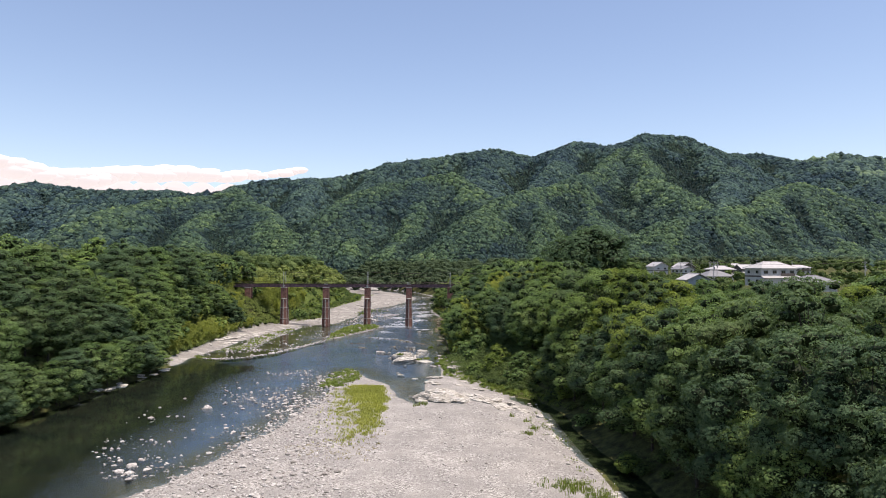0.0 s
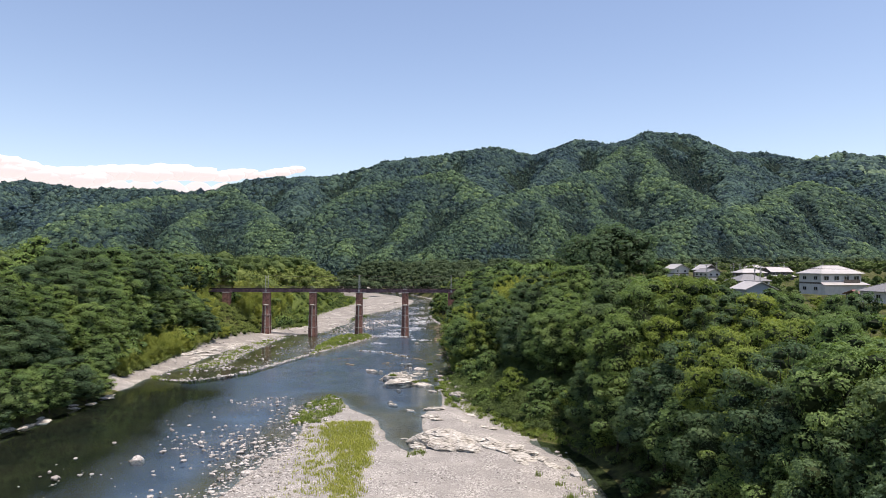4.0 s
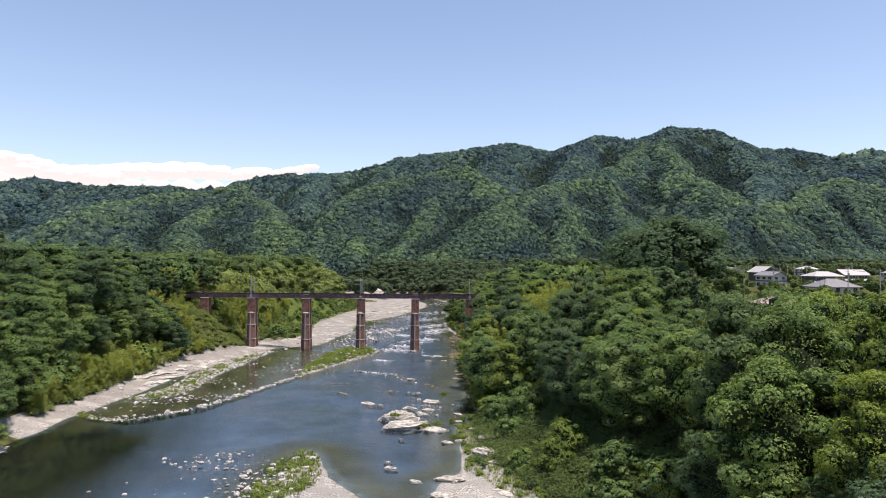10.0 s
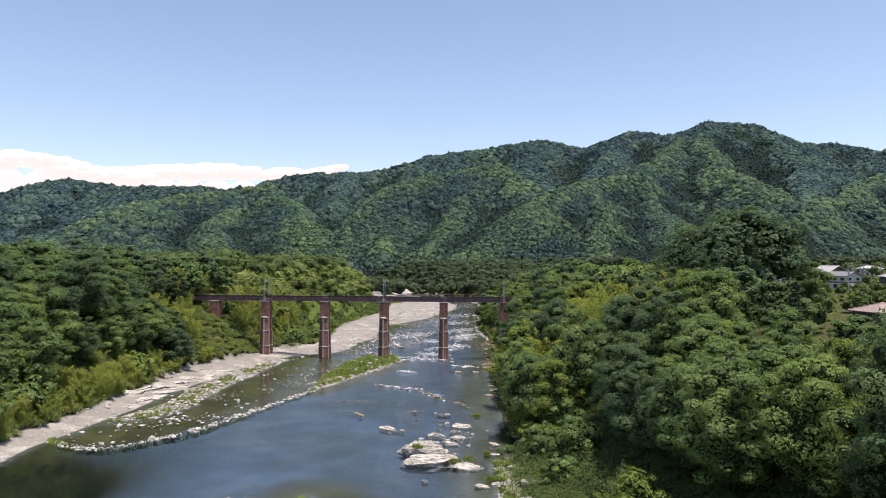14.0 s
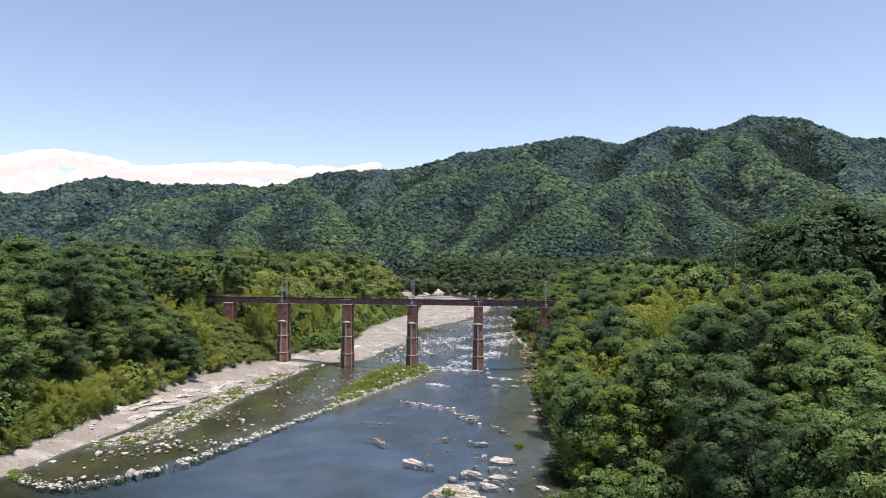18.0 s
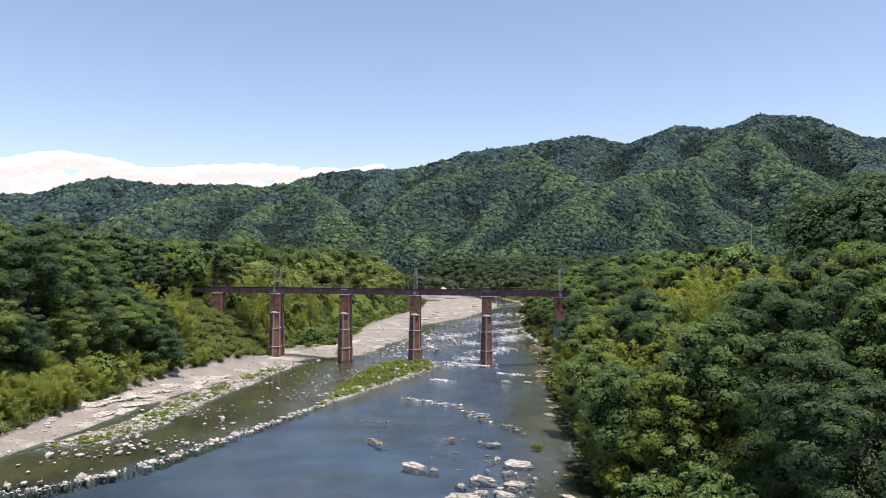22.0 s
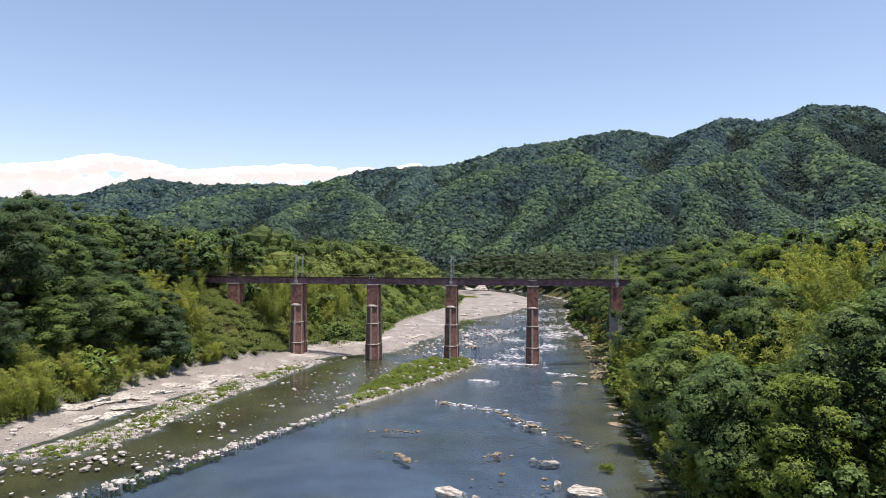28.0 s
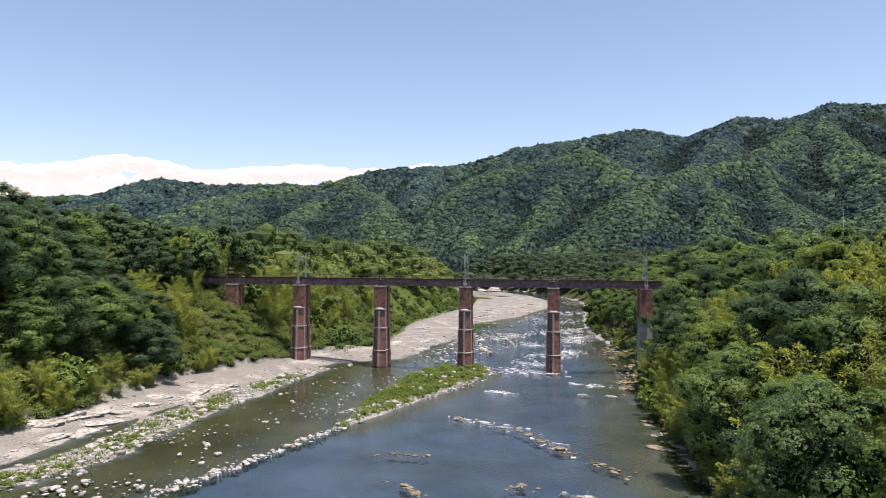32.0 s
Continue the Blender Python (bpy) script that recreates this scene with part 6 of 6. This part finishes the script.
stones("right_ledge_stones", q, rs.gamma(1.6, 0.16, len(q)) + 0.12, "tan stones along the wooded water's edge", STONE_TAN, seed=17, flat=0.5)
grass("ledge_grass", q[:160], 0.5, GRASS_DRY, "yellowing tufts on the ledges below the pier", 7, 18, 0.5)
q = along([(-1.8, -100), (3.4, -97), (5, -89), (4.7, -80), (4.1, -63), (4.9, -46), (5.9, -24), (7.3, -8)], rs.rand(420)) + rs.normal(size=(420, 2)) * (1.5, 1.8)
undergrowth("shore_scrub", q[vnoise(q[:, 0], q[:, 1], 9, 2) > -0.1], 88, WEED, (0.2, 0.5), "green weeds growing between the shore stones", 0.24)
ROCKTOPS = [(66.0, -125.4, 1.6, 1.3), (75.2, -129.8, 0.75, 1.3), (72.6, -130.8, 0.6, 0.8), (79.0, -139.0, 0.35, 0.9), (77.2, -93.6, 0.05, 0.8), (78.7, -124.4, 0.2, 0.5)]
q = np.concatenate([rs.normal(size=(40, 2)) * w * 0.55 + (x, y) for x, y, h, w in ROCKTOPS])
grass("rock_grass", q, 0.55, WEED, "green grass growing on top of the river rocks", 9, 19, 0.15, np.repeat([h for x, y, h, w in ROCKTOPS], 40))
q = in_poly(GRASS_ISLAND, 420, rs, 0.0)
grass("islet_dry_grass", q[vnoise(q[:, 0], q[:, 1], 9, 2) > 0], 0.5, GRASS_DRY, "yellowing grass on the islet at the pier", 7, 20)
q = along(WEIR, rs.rand(520)) + rs.normal(size=(520, 2)) * (0.7, 0.8)
stones("weir_stones", q, rs.gamma(1.8, 0.09, len(q)) + 0.08, "white stones filling the gaps of the low weir", seed=21)
undergrowth("weir_scrub", along(WEIR, np.r_[rs.uniform(0.40, 0.58, 46), rs.uniform(0, 0.06, 10), rs.uniform(0.7, 0.96, 10)]) + rs.normal(size=(66, 2)) * 0.5, 90, WEED, (0.25, 0.75), "green bushy weeds growing on the weir", 0.26)
for k in range(12):
    y = rs.uniform(-285, -205)
    x = float(np.interp(y, [-330, -256, -209], [103, 101, 100])) + rs.normal() * 0.8
    rock(x, y, rs.uniform(0.4, 1.2), rs.uniform(-90, -40), True, 0.0, tall=rs.uniform(.4, .8), label="pale rock at the shaded edge of the gravel bar", group="bank rocks")
y = rs.uniform(-300, -200, 260)
q = np.stack([np.interp(y, [-330, -256, -209], [102.5, 100.5, 99.5]) + rs.normal(size=260) * 1.3, y], 1)
grass("bar_edge_grass", q[vnoise(q[:, 0], q[:, 1], 7, 2) > -0.05], 0.55, WEED, "green tufts along the shaded edge of the gravel bar", 8, 22, 0.3)
stones("bar_edge_stones", q, rs.gamma(1.6, 0.1, len(q)) + 0.06, "pale stones along the shaded edge of the gravel bar", seed=23)


# ---- village on the terrace ----
ROOF_PALE = plain("pale_metal_roof", (0.35, 0.342, 0.335), 0.5, 0.1, 0.12, 0.8, 0.5)
ROOF_GREY = plain("grey_tile_roof", (0.15, 0.152, 0.158), 0.55, 0, 0.25, 2.0, 0.5)
ROOF_BROWN = plain("brown_tile_roof", (0.23, 0.175, 0.155), 0.6, 0, 0.25, 2.0, 0.4)
ROOF_RED = plain("red_tile_roof", (0.22, 0.11, 0.09), 0.6, 0, 0.25, 2.0, 0.4)
WALL_CREAM = plain("cream_plaster", (0.46, 0.45, 0.43), 0.9, 0, 0.1, 0.8)
WALL_BLUE = plain("pale_blue_cladding", (0.27, 0.31, 0.355), 0.8, 0, 0.1, 0.8)
WALL_DARK = plain("dark_timber_wall", (0.10, 0.085, 0.075), 0.8, 0, 0.25, 1.5)
FRAME = plain("window_frame", (0.30, 0.30, 0.30), 0.5, 0.2, 0.1, 3)
GLASS = Mat("window_glass", 0.06, 0, 0.8).color((0.02, 0.024, 0.028)).m
POLE = plain("concrete_pole", (0.33, 0.325, 0.315), 0.85, 0, 0.2, 2)


def roof_build(w, d, rise, hip, over=0.7, thick=0.16):
    """A hipped or gabled roof over a w by d plan, its ridge along x, with overhanging eaves of some thickness."""
    a, b = w / 2 + over, d / 2 + over
    r = a - (b if hip else 0)
    r = max(r, 0.3)
    v = [(-a, -b, 0), (a, -b, 0), (a, b, 0), (-a, b, 0), (-r, 0, rise), (r, 0, rise)]
    v += [(x, y, z - thick) for x, y, z in v]
    f = [(0, 1, 5, 4), (2, 3, 4, 5), (1, 2, 5), (3, 0, 4), (7, 6, 10, 11), (9, 8, 11, 10), (0, 6, 7, 1), (1, 7, 8, 2), (2, 8, 9, 3), (3, 9, 6, 0)]
    if hip:
        f += [(8, 7, 11), (6, 9, 10)]
    else:
        f = [q for q in f if len(q) == 4 and q not in ((1, 7, 8, 2), (3, 9, 6, 0))] + [(1, 7, 11, 5), (5, 11, 8, 2), (0, 4, 10, 6), (4, 3, 9, 10)]
    bld = Build().add(v, f, 0)
    bld.bar((-r, 0, rise + 0.05), (r, 0, rise + 0.05), 0.13, 0, 6)
    if hip:
        for sx in (-1, 1):
            for sy in (-1, 1):
                bld.bar((sx * a, sy * b, 0.03), (sx * r, 0, rise + 0.03), 0.10, 0, 5)
    return bld


def house_window(parent, x, y, z, w, h, face):
    """A sliding window set in a wall that looks along -y (face 0), +x (1), +y (2) or -x (3)."""
    turn = Matrix.Translation((x, y, z)) @ Matrix.Rotation(radians(90 * face), 4, "Z")
    fr = Build()
    for c, s in (((0, -.04, h / 2), (w + .12, .1, .08)), ((0, -.04, -h / 2), (w + .12, .1, .08)), ((-w / 2, -.04, 0), (.07, .1, h)), ((w / 2, -.04, 0), (.07, .1, h)), ((0, -.03, 0), (.05, .08, h))):
        fr.box(c, s, 0)
    win = part("window", fr.done("window", FRAME), parent, "", turn)
    for sx in (-1, 1):
        part("pane", Build().box((sx * w / 4, -.012, 0), (w / 2 - .07, .02, h - .06), 0).done("pane", GLASS), win)


def house(label, x, y, turn, w, d, wall_h, rise, hip, wall, roof, base=None, storeys=2, pent=None, front=None):
    """A Japanese house: walls, roof with eaves, a window row each storey, and a lean-to roof over the ground floor."""
    z = float(ground_height(x, y)) if base is None else base
    ob = thing("house", label, "house", "village houses", at=(x, y, z - 0.3), turn=turn)
    body = Build().box((0, 0, wall_h / 2), (w, d, wall_h), 0)
    if not hip:
        for sx in (-1, 1):
            body.add([(sx * (w / 2 - .1), -d / 2, wall_h), (sx * (w / 2 - .1), d / 2, wall_h), (sx * (w / 2 - .1), 0, wall_h + rise * d / (d + 1.4)), (sx * w / 2, -d / 2, wall_h), (sx * w / 2, d / 2, wall_h),
                      (sx * w / 2, 0, wall_h + rise * d / (d + 1.4))], [(3, 4, 5), (1, 0, 2), (0, 3, 5, 2), (4, 1, 2, 5)], 0)
    part("wall", body.done("wall", wall), ob)
    part("roof", roof_build(w, d, rise, hip).done("roof", roof), ob, "", Matrix.Translation((0, 0, wall_h - 0.05)))
    sh = wall_h / storeys
    for s in range(storeys):
        zc = s * sh + sh * 0.55
        for k in range(max(2, int(w / 3))):
            xx = -w / 2 + w * (k + 0.5) / max(2, int(w / 3))
            house_window(ob, xx, -d / 2, zc, 1.6, 1.1 if s else 1.5, 0)
        for k in range(2):
            house_window(ob, w / 2, -d / 4 + k * d / 2, zc, 1.3, 1.0, 1)
            house_window(ob, -w / 2, -d / 4 + k * d / 2, zc, 1.3, 1.0, 3)
    if storeys == 2:
        part("timber_band", Build().box((0, 0, sh + 0.25), (w + 0.08, d + 0.08, 0.5), 0).done("timber_band", WALL_DARK), ob, "dark timber band between the storeys")
    if hip and storeys == 2:
        part("balcony", Build().box((w * 0.2, -d / 2 - 0.5, sh + 0.35), (w * 0.4, 1.0, 0.12), 0).box((w * 0.2, -d / 2 - 0.97, sh + 0.85), (w * 0.4, 0.06, 0.9), 0).done("balcony", WALL_DARK), ob, "dark balcony along the upper floor")
    if pent:
        me = Build().add([(-w / 2 - 1.2, -d / 2 - 2.2, sh - .2), (w / 2 + 1.2, -d / 2 - 2.2, sh - .2), (w / 2 + .4, -d / 2, sh + .6), (-w / 2 - .4, -d / 2, sh + .6),
                          (-w / 2 - 1.2, -d / 2 - 2.2, sh - .34), (w / 2 + 1.2, -d / 2 - 2.2, sh - .34), (w / 2 + .4, -d / 2, sh + .45), (-w / 2 - .4, -d / 2, sh + .45)],
                         [(0, 1, 2, 3), (5, 4, 7, 6), (0, 4, 5, 1), (1, 5, 6, 2), (3, 7, 4, 0), (2, 6, 7, 3)], 0)
        part("lean_to_roof", me.done("lean_to_roof", pent), ob, "lean-to roof over the ground floor")
        part("porch_wall", Build().box((0, -d / 2 - .8, (sh - .3) / 2), (w + .4, 1.6, sh - .3), 0).done("porch_wall", wall), ob)
    return ob


house("two-storey cream house with pale hipped metal roof", 196, -126, 12, 14, 8.5, 6.2, 2.3, True, WALL_CREAM, ROOF_PALE, 26.2, 2, ROOF_PALE)
house("low house wing with grey hipped tile roof", 192, -158, 8, 11, 8, 3.0, 2.0, True, WALL_CREAM, ROOF_GREY, 25.4, 1)
house("low shed wing with red tile roof", 194, -144, 10, 6, 5, 1.9, 1.0, False, WALL_DARK, ROOF_RED, 25.2, 1)
house("pale blue shed with a white gabled roof among trees", 152, -168, 90, 7.0, 6.4, 4.6, 1.8, False, WALL_BLUE, ROOF_PALE, 24.6, 1)
house("cream two-storey house with grey gabled roof", 222, 22, -70, 9.5, 8.0, 5.4, 1.8, False, WALL_CREAM, ROOF_GREY, 25.6, 2)
house("two-storey house with pale hipped roof and long eaves", 240, 14, 8, 13, 8, 5.2, 2.0, True, WALL_DARK, ROOF_PALE, 25.8, 2, ROOF_PALE)
house("low house with wide grey hipped roof", 216, -34, 10, 14, 10, 2.6, 2.8, True, WALL_CREAM, ROOF_GREY, 25.4, 1)
house("house with pale gabled metal roof", 224, 70, 100, 11, 9, 6.0, 2.8, False, WALL_CREAM, ROOF_PALE, 26.4, 2)
house("house with bright gabled metal roof", 238, 62, 100, 11, 9, 5.6, 3.0, False, WALL_DARK, ROOF_PALE, 26.4, 2)
house("house with pale stepped gabled roof", 268, 40, 6, 12, 9, 4.6, 2.6, False, WALL_DARK, ROOF_PALE, 26.6, 2, ROOF_PALE)
house("low house with brown hipped tile roof beside the trees", 153, -119, 6, 8.4, 6.4, 2.0, 1.5, True, WALL_DARK, ROOF_BROWN, 24.8, 1)
house("house with pale roof far across the fields", 330, 96, 4, 14, 8, 4.4, 1.8, True, WALL_CREAM, ROOF_PALE, 27.5, 2)
house("long low house with grey roof far across the fields", 380, 60, -4, 18, 9, 3.2, 2.0, True, WALL_CREAM, ROOF_GREY, 28, 1)
house("far house with pale roof below the mountain", 330, 190, 8, 12, 8, 5.0, 2.0, True, WALL_CREAM, ROOF_PALE, 28, 2)
house("white house between the trees across the river", -124, 176, -20, 10, 8, 7.5, 2.2, True, WALL_CREAM, ROOF_GREY, 22.5, 2)
house("white-roofed building among trees on the terrace", -262, 205, -25, 22, 12, 7.5, 2.0, False, WALL_CREAM, ROOF_PALE, 23.5, 2)


def utility_pole(x, y, h, turn=0.0):
    ob = thing("utility_pole", "grey concrete utility pole with crossarms", "pole", "utility poles", at=(x, y, float(ground_height(x, y)) - 0.4), turn=turn)
    part("shaft", Build().bar((0, 0, 0), (0, 0, h), 0.17, 0, 8, 0.11).done("shaft", POLE), ob)
    for z in (h - 0.5, h - 1.5):
        part("crossarm", Build().box((0, 0.14, z), (1.9, 0.09, 0.09), 0).done("crossarm", STEEL_GREY), ob)
    for sx in (-.8, -.3, .3, .8):
        part("insulator", Build().bar((sx, .14, h - .46), (sx, .14, h - .26), 0.06, 0, 6).done("insulator", QUOIN), ob)
    part("transformer", Build().bar((0.35, 0, h - 2.9), (0.35, 0, h - 2.0), 0.26, 0, 10).done("transformer", STEEL_GREY), ob)


POLES = [(182, -112, 11), (202, -168, 11), (206, -60, 11), (214, 4, 10), (232, 34, 11), (252, 48, 11), (262, 78, 11), (280, 60, 10), (296, 84, 11), (312, 70, 11), (246, 96, 10), (190, -22, 10), (275, 110, 10), (290, 130, 10)]
for x, y, h in POLES:
    utility_pole(x, y, h, 20)
wires = thing("street_wires", "dark telephone wires between the village poles", "wires")
for a, b in ((0, 2), (2, 3), (3, 4), (4, 5), (5, 6), (6, 8), (8, 9), (1, 0)):
    for off in (-.8, .8):
        pa, pb = POLES[a], POLES[b]
        part("wire", wire([(pa[0] + off, pa[1], float(ground_height(pa[0], pa[1])) + pa[2] - .6), (pb[0] + off, pb[1], float(ground_height(pb[0], pb[1])) + pb[2] - .6)], 0.8, 0.03).done("wire", STEEL_DARK), wires)
mast = thing("radio_mast", "thin steel mast far behind the woods", "mast", at=(244, 286, 20))
part("tube", Build().bar((0, 0, 0), (0, 0, 41), 0.35, 0, 6, 0.18).done("tube", STEEL_GREY), mast)
part("ladder", Build().bar((.5, 0, 2), (.4, 0, 39), 0.06, 0, 4).done("ladder", STEEL_GREY), mast)

rs = np.random.RandomState(77)
for x, y, h in ((165, -150, 3.2), (172, -146, 3.6), (178, -150, 3), (160, -158, 2.8), (205, -112, 4), (212, -118, 3.5), (182, -124, 3), (178, -116, 3.2), (170, -128, 3), (163, -134, 3.5), (158, -110, 3.2), (164, -112, 3),
                (170, -104, 3.5), (176, -98, 3), (200, -40, 3), (206, -22, 3), (214, 0, 3), (228, -6, 3.4), (234, 0, 2.6), (246, 2, 3), (210, 40, 4), (252, 30, 4), (256, 60, 4), (230, 44, 3), (180, -60, 4), (186, -72, 3.4),
                (192, -84, 4), (174, -80, 3), (190, -48, 3), (198, -98, 3), (210, -90, 3.5), (168, -92, 3), (145, -176, 3), (148, -182, 3.5), (158, -178, 3.2), (141, -160, 3), (146, -155, 2.8), (160, -166, 2.4), (166, -172, 3), (172, -164, 3),
                (146, -127, 2.6), (149, -129, 2.4), (152.5, -130, 2.6), (156, -129, 2.4), (159.5, -127, 2.8), (144, -122, 3), (161, -120, 2.6), (176, -108, 3), (182, -104, 3.4), (188, -110, 3), (164, -100, 3.2), (172, -88, 3.4)):
    plant("bush", x, y, h, rs, group="garden shrubs")
y = rs.uniform(-190, 120, 3000)
q = np.stack([rs.uniform(142, 300, 3000), y], 1)
HOUSES = [ob.location for ob in bpy.data.objects if ob.name.startswith("house")]


def garden(r):
    while True:
        x, y = r.uniform(150, 300), r.uniform(-150, 104)
        if all(math.hypot(x - h.x, y - h.y) > 11 for h in HOUSES):
            return x, y


far_wood("garden_trees", 18, 330, garden, (2.2, 5.6), WOOD_GREEN, "garden trees and hedges round the houses")
grass("terrace_grass", q, 1.1, LEAF_LIME, "overgrown green plots between the houses", 4, 13, 0.8)

# ---- cloud bank low over the ridge ----
a = Mat("cloud", 1.0, 0, 0.0)
a.color((0.20, 0.195, 0.20))
# the cloud's sunlit white is added as a glow over a grey base
a.b.inputs["Emission Color"].default_value = (0.97, 0.93, 0.96, 1)
a.b.inputs["Emission Strength"].default_value = 0.63
CLOUD = a.m
rs = np.random.RandomState(55)
vs, fs, n = [], [], 0
for k in range(260):
    az = radians(rs.uniform(-64, -10.5))
    fade = np.clip((-math.degrees(az) - 12) / 9, 0.15, 1)
    top = float(np.interp(math.degrees(az), [-64, -33, -20, -11], [525, 565, 615, 640])) + 16 * math.sin(math.degrees(az) * 0.5) + 48 * math.exp(-((math.degrees(az) + 34.5) / 3.2) ** 2) + rs.uniform(-22, 6)
    r = rs.uniform(30, 62) * (0.5 + 0.5 * fade)
    v, f = ICO2
    bump = 1 + 0.22 * vnoise(v[:, 0] * 3 + k, v[:, 2] * 3 + k * 2, 1.5, 3)
    vs.append(v * bump[:, None] * (r * 2.2, r, r * 0.8) + (75 + 4250 * math.sin(az), -250 + 4250 * math.cos(az), top - r * 0.8)), fs.append(f + n)
    n += len(v)
for k in range(26):
    az = radians(-66 + k * 2.05)
    v, f = ICO3
    vs.append(v * (190, 80, 330) + (75 + 4300 * math.sin(az), -250 + 4300 * math.cos(az), 205)), fs.append(f + n)
    n += len(v)
tagged(new("backdrop_cloud", mesh_np("backdrop_cloud", np.concatenate(vs), np.concatenate(fs), [CLOUD], None, True)), "low bank of white cloud behind the ridge", "cloud", kind="structure")
